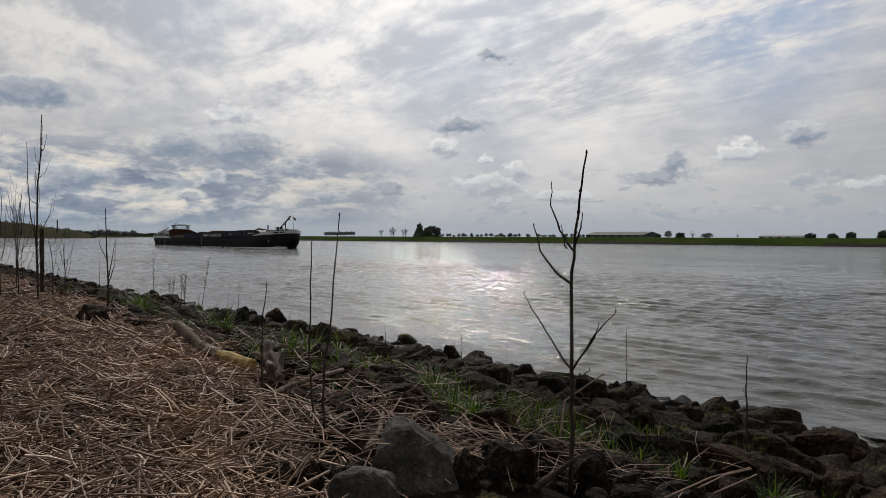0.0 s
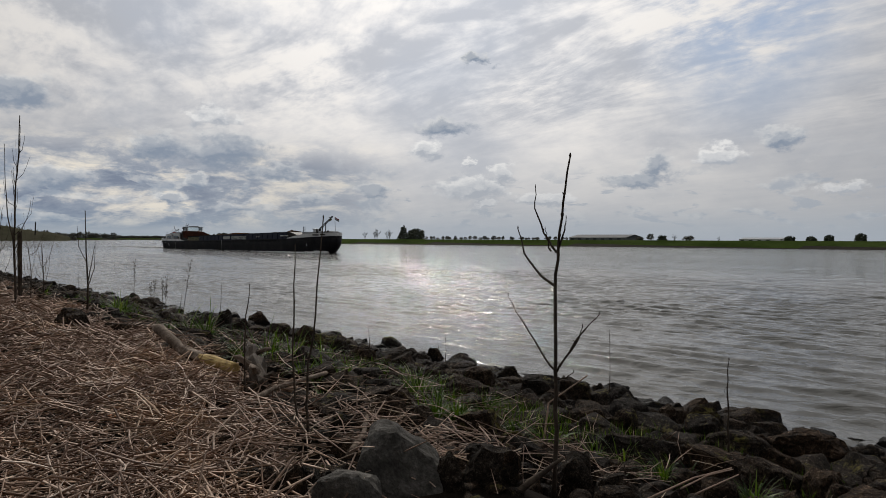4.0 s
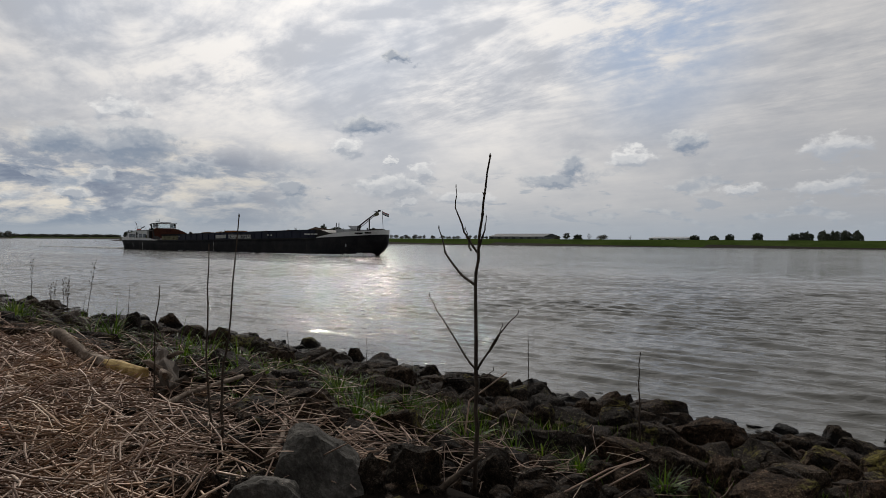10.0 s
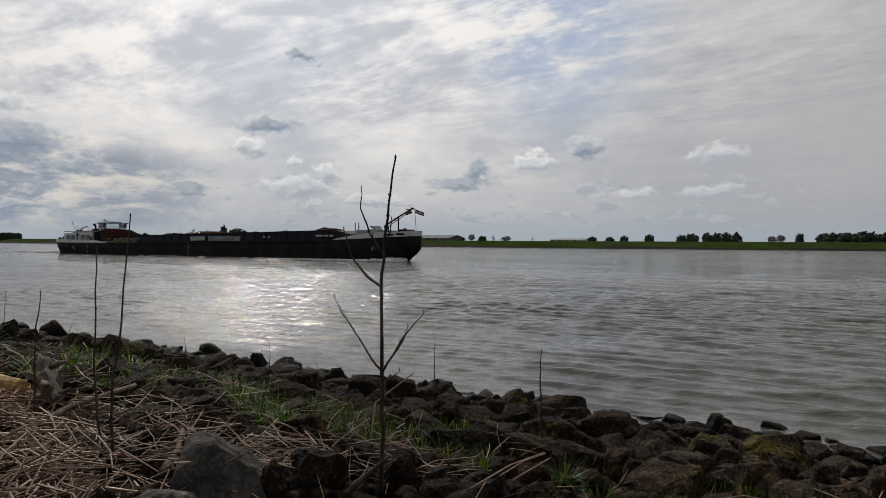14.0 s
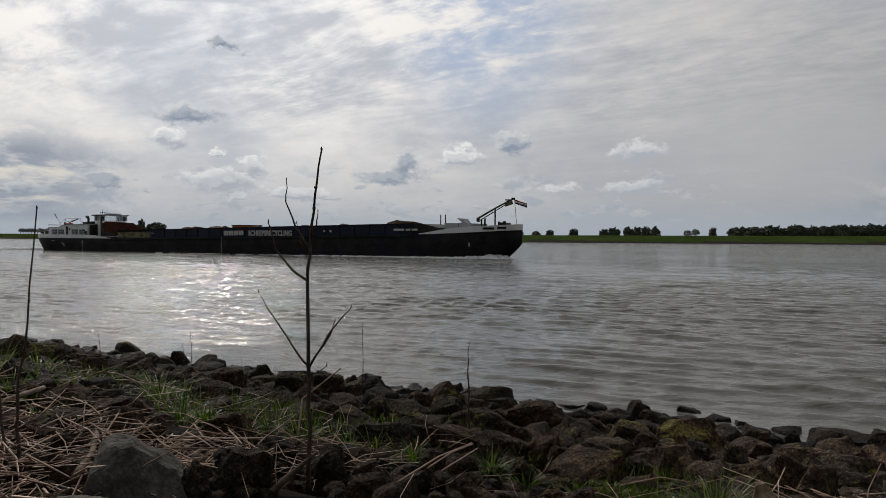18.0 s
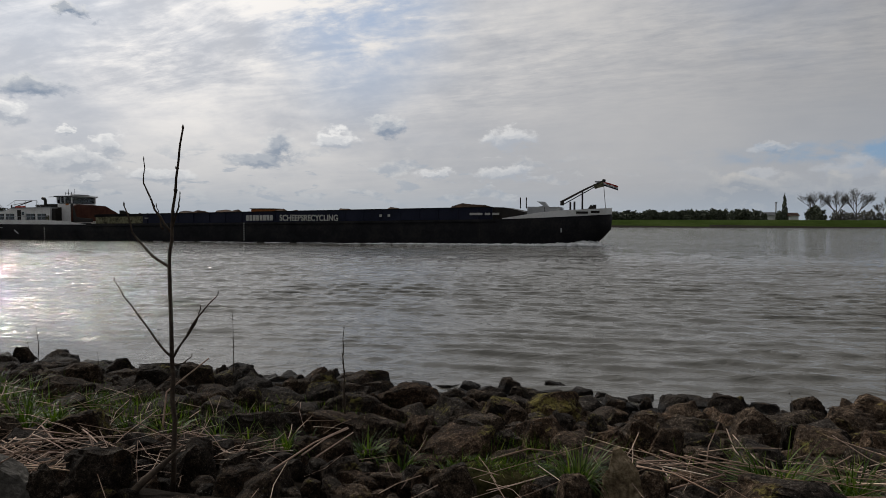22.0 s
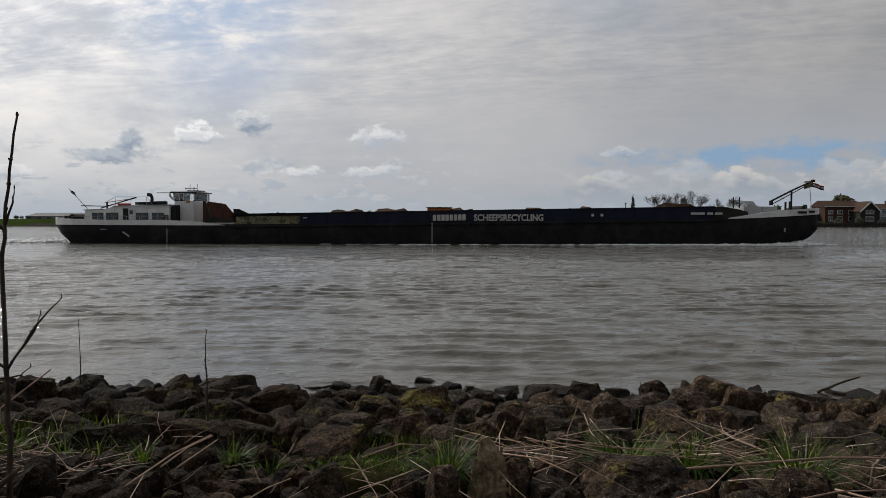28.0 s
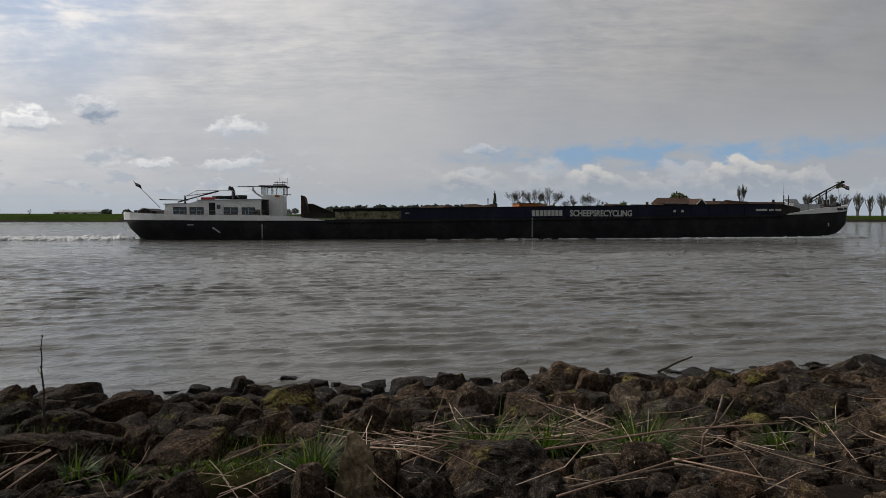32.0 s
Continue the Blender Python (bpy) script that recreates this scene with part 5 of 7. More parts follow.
def stone_at(x, y, w, d, top, turn, lichen=False):
    """One stone, sunk into the bank, that many metres wide and deep, with its top at that height."""
    seed = len(placed)
    rng = random.Random(seed * 7 + 1)
    pool = LICHENED if lichen else ROCKS
    ob = new("stone", pool[(seed * 5) % len(pool)])
    z0 = bank(x, y) - 0.12
    ob.matrix_world = pose(x, y, (z0 + top) / 2, rng.uniform(-16, 10), rng.uniform(-18, 18), turn + rng.choice((0, 180)) + rng.uniform(-20, 20)) @ Matrix.Diagonal((w * 1.07, d * 1.05, (top - z0) * 1.05, 1))
    placed.append((x, y, (w + d) * 0.25))
    return tagged(ob, "riprap stone with yellow-green lichen on its top" if lichen else "angular weathered grey-brown riprap stone on the river bank", "stone", "riprap stones")


stone_at(-3.76, 7.66, 0.15, 0.13, 0.39, 26)
stone_at(-4.73, 9.83, 0.32, 0.27, -0.01, 26)
stone_at(-3.71, 8.19, 0.35, 0.3, 0.38, 24, lichen=True)
stone_at(-4.01, 7.75, 0.29, 0.25, 0.39, 27)
stone_at(-3.88, 9.4, 0.26, 0.22, 0.07, 23)
stone_at(-3.05, 6.65, 0.53, 0.46, 0.67, 25, lichen=True)
stone_at(-2.68, 6.41, 0.54, 0.46, 0.62, 23)
stone_at(-2.18, 7.07, 0.68, 0.59, 0.61, 17)
stone_at(-2.02, 5.85, 0.36, 0.31, 0.7, 19)
stone_at(-1.71, 7.07, 0.37, 0.32, 0.54, 14)
stone_at(-1.93, 9.29, 0.35, 0.3, 0.1, 12)
stone_at(-1.35, 9.13, 0.3, 0.26, 0.23, 9)
stone_at(-0.76, 9.78, 0.39, 0.33, 0.05, 5)
stone_at(-1.62, 8.26, 0.36, 0.31, 0.25, 11)
stone_at(-0.56, 7.15, 0.81, 0.6, 0.58, 5, lichen=True)
stone_at(-1.08, 7.0, 0.54, 0.47, 0.5, 9, lichen=True)
stone_at(-1.5, 7.31, 0.19, 0.17, 0.4, 12, lichen=True)
stone_at(-0.84, 6.48, 0.28, 0.25, 0.58, 8)
stone_at(-1.29, 6.12, 0.45, 0.39, 0.69, 12)
stone_at(-1.49, 5.18, 0.29, 0.25, 0.83, 16)
stone_at(-2.24, 5.08, 0.51, 0.44, 0.85, 24)
stone_at(-2.71, 5.28, 0.24, 0.21, 0.8, 27)
stone_at(-1.3, 5.03, 0.26, 0.23, 0.81, 15)
stone_at(-1.07, 5.13, 0.35, 0.31, 0.84, 12)
stone_at(-0.77, 5.05, 0.24, 0.21, 0.81, 9)
stone_at(-0.58, 5.49, 0.26, 0.23, 0.75, 6)
stone_at(-0.42, 6.2, 0.25, 0.21, 0.64, 4)
stone_at(-0.25, 6.11, 0.11, 0.09, 0.58, 3)
stone_at(-0.09, 6.3, 0.22, 0.19, 0.63, 1)
stone_at(0.03, 5.69, 0.38, 0.33, 0.68, 0)
stone_at(0.14, 8.43, 0.34, 0.29, 0.3, -1)
stone_at(0.14, 7.3, 0.26, 0.22, 0.4, -1)
stone_at(0.49, 8.63, 0.18, 0.15, 0.2, -3)
stone_at(0.41, 6.81, 0.33, 0.29, 0.53, -3, lichen=True)
stone_at(0.32, 5.91, 0.32, 0.27, 0.7, -3)
stone_at(0.47, 5.56, 0.29, 0.25, 0.77, -5)
stone_at(-1.86, 4.33, 0.26, 0.22, 0.88, 23)
stone_at(-1.37, 4.31, 0.19, 0.16, 0.93, 18, lichen=True)
stone_at(-1.04, 3.75, 0.16, 0.14, 0.97, 16)
stone_at(-0.89, 3.76, 0.29, 0.25, 0.98, 14)
stone_at(-0.42, 3.79, 0.17, 0.14, 0.94, 7)
stone_at(-0.15, 3.65, 0.24, 0.21, 1.04, 3)
stone_at(0.26, 3.96, 0.21, 0.18, 0.99, -3)
stone_at(1.47, 8.5, 0.52, 0.45, 0.33, -10)
stone_at(2.4, 8.96, 0.44, 0.38, 0.33, -15)
stone_at(2.97, 8.46, 0.5, 0.43, 0.43, -19)
stone_at(2.42, 7.51, 0.48, 0.41, 0.48, -18)
stone_at(1.33, 6.52, 0.42, 0.36, 0.72, -11)
stone_at(1.69, 6.51, 0.3, 0.26, 0.63, -14)
stone_at(3.06, 7.72, 0.36, 0.31, 0.48, -21)
stone_at(3.4, 7.97, 0.41, 0.35, 0.39, -23)
stone_at(3.62, 7.6, 0.42, 0.37, 0.43, -25, lichen=True)
stone_at(3.65, 6.93, 0.16, 0.14, 0.56, -28)
stone_at(4.22, 7.36, 0.35, 0.3, 0.49, -30, lichen=True)
stone_at(2.04, 6.66, 0.33, 0.29, 0.55, -17)
stone_at(2.26, 6.06, 0.47, 0.41, 0.71, -20)
stone_at(2.53, 5.91, 0.19, 0.17, 0.66, -23)
stone_at(2.28, 5.19, 0.26, 0.23, 0.82, -23)
stone_at(3.28, 5.81, 0.38, 0.33, 0.7, -29)
stone_at(3.44, 5.43, 0.36, 0.31, 0.81, -32)
stone_at(3.83, 5.49, 0.31, 0.27, 0.8, -35)
stone_at(4.73, 7.65, 0.47, 0.4, 0.47, -32, lichen=True)
stone_at(5.19, 7.55, 0.53, 0.46, 0.5, -34, lichen=True)
stone_at(5.44, 6.9, 0.56, 0.48, 0.52, -38)
stone_at(4.53, 5.52, 0.36, 0.31, 0.8, -39)
stone_at(3.33, 4.87, 0.32, 0.28, 0.8, -34, lichen=True)
stone_at(1.03, 4.01, 0.7, 0.6, 0.99, -14)
stone_at(1.82, 3.75, 0.4, 0.34, 1.03, -26)
stone_at(1.5, 3.74, 0.21, 0.18, 0.98, -22)
stone_at(1.87, 3.28, 0.16, 0.13, 1.02, -29)
stone_at(2.5, 3.78, 0.42, 0.37, 0.94, -33)
stone_at(2.66, 3.47, 0.43, 0.37, 1.0, -37)
stone_at(3.02, 3.67, 0.14, 0.12, 0.96, -39)
stone_at(0.94, 3.45, 0.25, 0.22, 1.01, -15)
stone_at(1.19, 3.53, 0.2, 0.17, 0.98, -18)
stone_at(2.17, 3.27, 0.31, 0.27, 1.02, -33)
stone_at(0.52, 3.49, 0.16, 0.14, 1.01, -8)
stone_at(0.76, 5.87, 0.46, 0.4, 0.65, -7)
stone_at(0.73, 5.12, 0.28, 0.24, 0.78, -8)
stone_at(-11.0, 6.8, 0.43, 0.37, 0.8, 58)
stone_at(-11.02, 7.42, 0.8, 0.6, 0.59, 56, lichen=True)
stone_at(-9.45, 6.65, 0.31, 0.27, 0.73, 55)
stone_at(-9.06, 6.79, 0.66, 0.57, 0.69, 53)
stone_at(-11.85, 9.73, 0.55, 0.48, 0.17, 51, lichen=True)
stone_at(-9.63, 8.37, 0.36, 0.31, 0.37, 49)
stone_at(-9.51, 8.88, 0.32, 0.28, 0.31, 47)
stone_at(-9.42, 9.51, 0.39, 0.34, 0.13, 45)
stone_at(-8.53, 8.65, 0.6, 0.52, 0.19, 45)
stone_at(-6.47, 6.9, 0.51, 0.44, 0.64, 43)
stone_at(-7.43, 8.71, 0.44, 0.38, 0.26, 40)
stone_at(-5.59, 7.18, 0.51, 0.44, 0.59, 38)
stone_at(-5.34, 7.64, 0.49, 0.42, 0.53, 35)
stone_at(-5.56, 8.64, 0.27, 0.24, 0.27, 33)
stone_at(-4.76, 7.99, 0.42, 0.37, 0.45, 31)
stone_at(-6.52, 5.37, 0.4, 0.35, 0.75, 51)
stone_at(-5.12, 4.2, 0.65, 0.56, 0.99, 51)
stone_at(-6.72, 6.29, 0.41, 0.36, 0.73, 47)
stone_at(-5.34, 5.49, 0.51, 0.44, 0.84, 44)
stone_at(-5.08, 5.81, 0.36, 0.31, 0.7, 41)
stone_at(-5.41, 6.74, 0.3, 0.26, 0.51, 39)
stone_at(-3.87, 5.75, 0.48, 0.42, 0.75, 34)
stone_at(-3.49, 5.85, 0.3, 0.26, 0.77, 31, lichen=True)
stone_at(-3.9, 4.18, 0.4, 0.35, 0.98, 43, lichen=True)
stone_at(-2.53, 3.62, 0.31, 0.26, 1.05, 35)
stone_at(-2.81, 3.13, 0.35, 0.3, 1.14, 42)
stone_at(-4.35, 3.01, 0.2, 0.18, 1.08, 55, lichen=True)
stone_at(-2.05, 3.28, 0.27, 0.23, 1.04, 32)
stone_at(-2.89, 2.82, 0.17, 0.15, 1.14, 46)
stone_at(-2.32, 3.81, 0.27, 0.24, 0.99, 31)
stone_at(-11.89, 3.02, 0.52, 0.45, 1.3, 76)
stone_at(-27.61, 9.31, 0.47, 0.4, 0.24, 71)
stone_at(-23.73, 8.53, 0.75, 0.6, 0.37, 70)
stone_at(-17.16, 9.16, 0.53, 0.46, 0.37, 62)
stone_at(-12.3, 5.8, 0.4, 0.34, 1.05, 65)
stone_at(-14.28, 7.18, 0.41, 0.35, 0.6, 63)
stone_at(-13.36, 7.61, 0.53, 0.46, 0.54, 60)
stone_at(-5.31, 2.41, 0.24, 0.21, 1.11, 65)
stone_at(-3.53, 1.88, 0.22, 0.19, 1.13, 62)
stone_at(-3.39, 2.03, 0.2, 0.18, 1.12, 59)
stone_at(-4.43, 2.11, 0.16, 0.14, 1.06, 64)
stone_at(-3.24, 2.26, 0.32, 0.28, 1.11, 55)


BASALT = surface("grey_basalt", (0.022, 0.020, 0.0175), (0.078, 0.072, 0.063), (0.20, 0.185, 0.165), rough=0.85, scale=5, fine=34, relief=1.0, depth=0.05)


def split_block(name, corners, place, turn, mat, label):
    """A broken block of stone with flat faces and crumbled edges."""
    bm = bmesh.new()
    for c in corners:
        bm.verts.new(c)
    bmesh.ops.convex_hull(bm, input=bm.verts[:])
    bmesh.ops.bevel(bm, geom=bm.edges[:], offset=0.012, segments=1, affect="EDGES")
    for limit in (0.16, 0.08, 0.045):
        bmesh.ops.triangulate(bm, faces=bm.faces[:])
        bmesh.ops.subdivide_edges(bm, edges=[e for e in bm.edges if e.calc_length() > limit], cuts=1)
    bmesh.ops.triangulate(bm, faces=bm.faces[:])
    for v in bm.verts:
        v.co += noise.noise_vector(v.co * 5) * 0.016 + noise.noise_vector(v.co * 17) * 0.012 + noise.noise_vector(v.co * 40) * 0.007
    ob = new(name, mesh_of(name, bm, mat))
    ob.matrix_world = pose(*place, 0, 0, turn)
    placed.append((place[0], place[1], 0.3))
    return tagged(ob, label, "stone", "riprap stones")


split_block("boulder", ((-0.27, -0.2, -0.3), (0.27, -0.22, -0.3), (-0.26, -0.06, 0.16), (-0.16, 0.03, 0.30), (-0.04, 0.02, 0.31), (0.25, 0.02, 0.10), (0.26, 0.22, -0.3), (-0.25, 0.32, -0.3), (-0.17, 0.22, 0.33), (-0.02, 0.24, 0.32), (0.24, 0.22, 0.12)), (-3.08, 2.58, 0.97), 50, BASALT, "large flat-faced pale grey basalt block on the bank")
split_block("boulder", ((-0.2, -0.1, -0.2), (0.2, -0.12, -0.2), (-0.18, 0.0, 0.10), (0.05, 0.0, 0.16), (0.2, 0.02, 0.05), (0.2, 0.25, -0.2), (-0.2, 0.25, -0.2), (-0.1, 0.2, 0.12), (0.15, 0.2, 0.06)), (-3.02, 2.12, 1.0), 38, BASALT, "broken pale grey basalt block among reed litter")

# the rest of the riprap, laid at random
rng = random.Random(42)
cells = {}


def free(x, y, r):
    cx, cy = int(x // 1), int(y // 1)
    for i in (-1, 0, 1):
        for j in (-1, 0, 1):
            for a, b, c in cells.get((cx + i, cy + j), ()):
                if (a - x) ** 2 + (b - y) ** 2 < (0.70 * (c + r)) ** 2:
                    return False
    return True


for a, b, c in placed:
    cells.setdefault((int(a // 1), int(b // 1)), []).append((a, b, c))


def litter_edge(x):
    """How far out from the path the reed litter covers the stones."""
    e = 3.1 + 0.5 * noise.noise((x * 0.35, 3.3, 0)) + max(0, min(1.6, (-5 - x) * 0.07))
    return e if x < -7.5 else min(e, max(1.5, 1.6 + (-3.2 - x) * 0.46) + 0.25 * noise.noise((x * 1.3, 7.1, 0)))


near_left = 310 - len(placed)
loose = []
for step, (lo, hi, tries) in enumerate(((0.34, 0.62, 3000), (0.22, 0.36, 9000), (0.12, 0.2, 9000))):
    for k in range(tries):
        x = rng.uniform(-16, 10.5) if k % 3 else rng.uniform(-70, 16)
        y = rng.uniform(litter_edge(x) - 0.1, 9.55)
        s = rng.uniform(lo, hi)
        if x > -4.5 and y < 4.7 and s > 0.27 or x < -16 and s < 0.2 or -8.9 < x < -5.7 and y < 4.3 or math.hypot(x - 0.1, (y - 3.75) * 0.7) < 0.36 or math.hypot((x + 0.66) / 0.5, (y - 4.1) / 0.26) < 1 or math.hypot(x - 1.35, (y - 4.45) * 1.6) < 0.5 or math.hypot(x - 2.12, (y - 4.3) * 1.6) < 0.35 or math.hypot(x + 4.5, (y - 4.5) * 1.5) < 0.42:
            continue
        if free(x, y, s / 2):
            cells.setdefault((int(x // 1), int(y // 1)), []).append((x, y, s / 2))
            loose.append((x, y, s))
loose.sort(key=lambda r: math.hypot(r[0] + 1, r[1]) - 6 * r[2])
verts, faces, off = [], [], 0
templates = [(np.array([tuple(v.co) for v in me.vertices]), [tuple(p.vertices) for p in me.polygons]) for me in [rock_mesh(70 + k, False) for k in range(24)]]
for k, (x, y, s) in enumerate(loose):
    if k < near_left:
        stone_at(x, y, s * rng.uniform(1.0, 1.25), s * rng.uniform(0.75, 1.0), bank(x, y) + s * rng.uniform(0.08, 0.42), rng.uniform(0, 360), lichen=rng.random() < (0.08 if x > -4 else 0.03))
        continue
    co, fs = templates[k % len(templates)]
    m = np.array(pose(x, y, bank(x, y) + s * rng.uniform(-0.16, 0.12), rng.uniform(-24, 24), rng.uniform(-24, 24), rng.uniform(0, 360)))[:3]
    verts.append((co * np.array([s * rng.uniform(0.95, 1.3), s * rng.uniform(0.75, 1.05), s * rng.uniform(0.5, 0.85)])) @ m[:, :3].T + m[:, 3])
    faces += [tuple(i + off for i in f) for f in fs]
    off += len(co)
tagged(new("riprap", raw_mesh("riprap", np.concatenate(verts).tolist(), faces, STONE)), "bank of loose angular grey-brown riprap stones", "stones", kind="stuff")


# ---- saplings and stalks on the bank ----
EYE = Vector((0, 0, 2.466))


def on_plane(points, y_drawn, y):
    """Points given as x and z in the plane y_drawn, carried along the sight lines into the plane y."""
    k = y / y_drawn
    return [(x * k, y, EYE.z + (z - EYE.z) * k) for x, z in points]


def stalk(name, stem, radius, branches=(), label="", category="sapling", buds=0.0, mat=BARK, seed=1):
    """A thin upright shoot with side branches; buds: their spacing along it."""
    rng = random.Random(seed)
    base = Vector(stem[0])
    ob = thing(name, tuple(base), label, category)
    inv = Matrix.Translation(-base)

    def smooth_line(pts):
        out = []
        for a, b in zip(pts, pts[1:]):
            for k in range(3):
                p = Vector(a).lerp(Vector(b), k / 3)
                out.append(p + Vector((rng.uniform(-1, 1), rng.uniform(-1, 1), 0)) * 0.006)
        return out + [Vector(pts[-1])]

    def shoot(pts, r, part_name, parent):
        line = smooth_line(pts)
        n = len(line)
        bm = tubed(line, [r * (1 - 0.68 * k / (n - 1)) for k in range(n)], 6)
        bm.transform(inv)
        p = part(part_name, bm, mat, parent, flat=False)
        if buds:
            length = sum((a - b).length for a, b in zip(line, line[1:]))
            for k in range(1, int(length / buds)):
                f = k * buds / length * (n - 1)
                q = line[int(f)].lerp(line[min(n - 1, int(f) + 1)], f % 1)
                for sgn in (-1, 1):
                    d = Vector((sgn * 0.7, rng.uniform(-0.5, 0.5), 0.9)).normalized()
                    b2 = tubed([q, q + d * 0.008, q + d * 0.018], [r * 0.4, r * 0.5, r * 0.1], 5)
                    b2.transform(inv)
                    part("bud", b2, mat, p)
            tip = line[-1]
            b2 = tubed([tip, tip + Vector((0, 0, 0.010)), tip + Vector((0, 0, 0.024))], [r * 0.4, r * 0.5, r * 0.12], 5)
            b2.transform(inv)
            part("bud", b2, mat, p)
        return p

    shoot(stem, radius, "stem", ob)
    for pts, r in branches:
        shoot(pts, r, "branch", ob)
    return ob


def P(*pts):
    return on_plane([(x, z - 0.012 * (z - 1.2)) for x, z in pts], 3.75, 3.32)


stalk("ash_sapling", P((-2.79, 0.60), (-2.77, 1.12), (-2.78, 1.54), (-2.79, 2.15), (-2.76, 2.43), (-2.72, 2.74), (-2.67, 3.06)), 0.016,
      [(P((-2.78, 2.39), (-2.89, 2.53), (-2.97, 2.71), (-2.97, 2.86)), 0.0075), (P((-2.79, 2.15), (-2.92, 2.22), (-3.07, 2.38), (-3.13, 2.56)), 0.010),
       (P((-2.76, 2.42), (-2.71, 2.55), (-2.70, 2.63)), 0.007), (P((-2.77, 1.54), (-2.91, 1.66), (-3.09, 1.89), (-3.22, 2.05)), 0.0075),
       (P((-2.77, 1.54), (-2.62, 1.77), (-2.51, 1.90), (-2.43, 1.98)), 0.0075), (P((-2.75, 1.58), (-2.60, 1.78), (-2.56, 1.88)), 0.007),
       (P((-2.77, 1.49), (-2.70, 1.51), (-2.63, 1.56)), 0.006), (P((-2.83, 2.40), (-2.86, 2.47), (-2.88, 2.55)), 0.006)],
      "young leafless ash sapling with dark buds among stones", buds=0.17)
stalk("ash_shoot", on_plane(((-4.37, 0.80), (-4.41, 1.17), (-4.38, 1.52), (-4.28, 1.88), (-4.18, 2.62)), 2.75, 2.62), 0.012, [], "thin leafless shoot rising from the reed litter", buds=0.2, seed=2)
stalk("ash_shoot", on_plane(((-4.45, 0.80), (-4.63, 1.04), (-4.70, 1.47), (-4.68, 1.94), (-4.66, 2.40)), 2.8, 2.66), 0.011, [], "thin leafless shoot with a cut top in the litter", buds=0.3, seed=3)
stalk("dry_stalk", on_plane(((-6.06, 0.79), (-6.12, 1.23), (-6.07, 1.70), (-6.0, 2.02)), 3.1, 2.9), 0.010, [], "dry brown upright stalk beside the driftwood", seed=4)
stalk("ash_shoot", on_plane(((-2.09, 0.66), (-2.09, 1.06), (-2.10, 1.33), (-2.09, 1.56)), 5.0, 5.2), 0.010, [(on_plane(((-2.09, 1.26), (-2.12, 1.31)), 5.0, 5.2), 0.004)], "thin leafless shoot between lichened stones", buds=0.16, seed=5)
stalk("birch_sapling", ((-14.2, 3.9, 0.72), (-14.0, 3.85, 1.5), (-14.1, 3.85, 2.2), (-14.15, 3.85, 3.0)), 0.025,
      [(((-14.0, 3.85, 1.6), (-13.6, 3.8, 1.95), (-13.35, 3.8, 2.35)), 0.012), (((-14.0, 3.85, 1.5), (-13.75, 3.9, 1.9), (-13.7, 3.9, 2.4)), 0.011), (((-14.1, 3.85, 2.0), (-14.4, 3.8, 2.3), (-14.5, 3.8, 2.7)), 0.009), (((-14.1, 3.85, 2.3), (-13.95, 3.8, 2.6)), 0.006)],
      "slim leafless sapling with a few side shoots", seed=6)
rng = random.Random(78)
trunk_line = ((-16.0, 3.05, 0.85), (-16.12, 3.05, 1.6), (-16.2, 3.05, 2.3), (-16.12, 3.05, 3.0), (-16.0, 3.05, 3.6), (-15.72, 3.05, 4.2), (-15.62, 3.05, 4.95))
twigs = [(((-16.2, 3.05, 2.35), (-16.55, 3.0, 2.9), (-16.75, 3.0, 3.6), (-16.85, 3.0, 4.5)), 0.016), (((-16.15, 3.05, 1.8), (-16.6, 3.1, 2.4), (-16.7, 3.1, 3.0)), 0.012)]
for k in range(19):
    f = 1.2 + 4.2 * (k / 19)
    p = Vector(trunk_line[int(f)]).lerp(Vector(trunk_line[int(f) + 1]), f % 1)
    d = Vector((rng.choice((-1, 1)) * rng.uniform(0.5, 1.0), rng.uniform(-0.3, 0.3), rng.uniform(0.25, 0.55))) * (1.15 - 0.14 * f)
    twigs.append(((tuple(p), tuple(p + d * 0.5), tuple(p + d * 0.8 + Vector((0, 0, 0.12))), tuple(p + d * 0.95 + Vector((0, 0, 0.4 * rng.random() + 0.1)))), rng.uniform(0.005, 0.010)))
stalk("tree_sapling", trunk_line, 0.028, twigs, "tall leafless sapling with upswept forked branches", seed=7)
rng = random.Random(77)
for k, (x, y, h) in enumerate(((-17.6, 2.6, 2.4), (-18.4, 3.1, 2.6), (-16.6, 2.25, 4.4), (-20.5, 3.4, 2.6), (-18.9, 4.2, 1.6), (-16.2, 2.0, 4.9), (-17.2, 2.9, 1.9), (-23.0, 3.8, 2.4), (-17.9, 3.7, 1.4))):
    z = bank(x, y)
    top = Vector((x + rng.uniform(-0.5, 0.5), y, z + h))
    mid = Vector((x + rng.uniform(-0.2, 0.2), y, z + h * 0.5))
    br = []
    for j in range(8):
        f = rng.uniform(0.25, 0.95)
        p = Vector((x, y, z)).lerp(top, f)
        d = Vector((rng.choice((-1, 1)) * rng.uniform(0.4, 0.9), rng.uniform(-0.3, 0.3), rng.uniform(0.25, 0.7)))
        br.append(((tuple(p), tuple(p + d * 0.35), tuple(p + d * 0.6 + Vector((0, 0, 0.22))), tuple(p + d * 0.75 + Vector((0, 0, 0.55 * rng.random())))), rng.uniform(0.004, 0.008)))
    stalk("bank_sapling", ((x, y, z - 0.1), tuple(mid), tuple(top)), 0.016, br, "leafless sapling in a thicket on the bank", seed=20 + k)
post = thing("fence_post", (-18.65, 3.63, bank(-18.65, 3.63)), "dark weathered wooden post on the bank", "post")
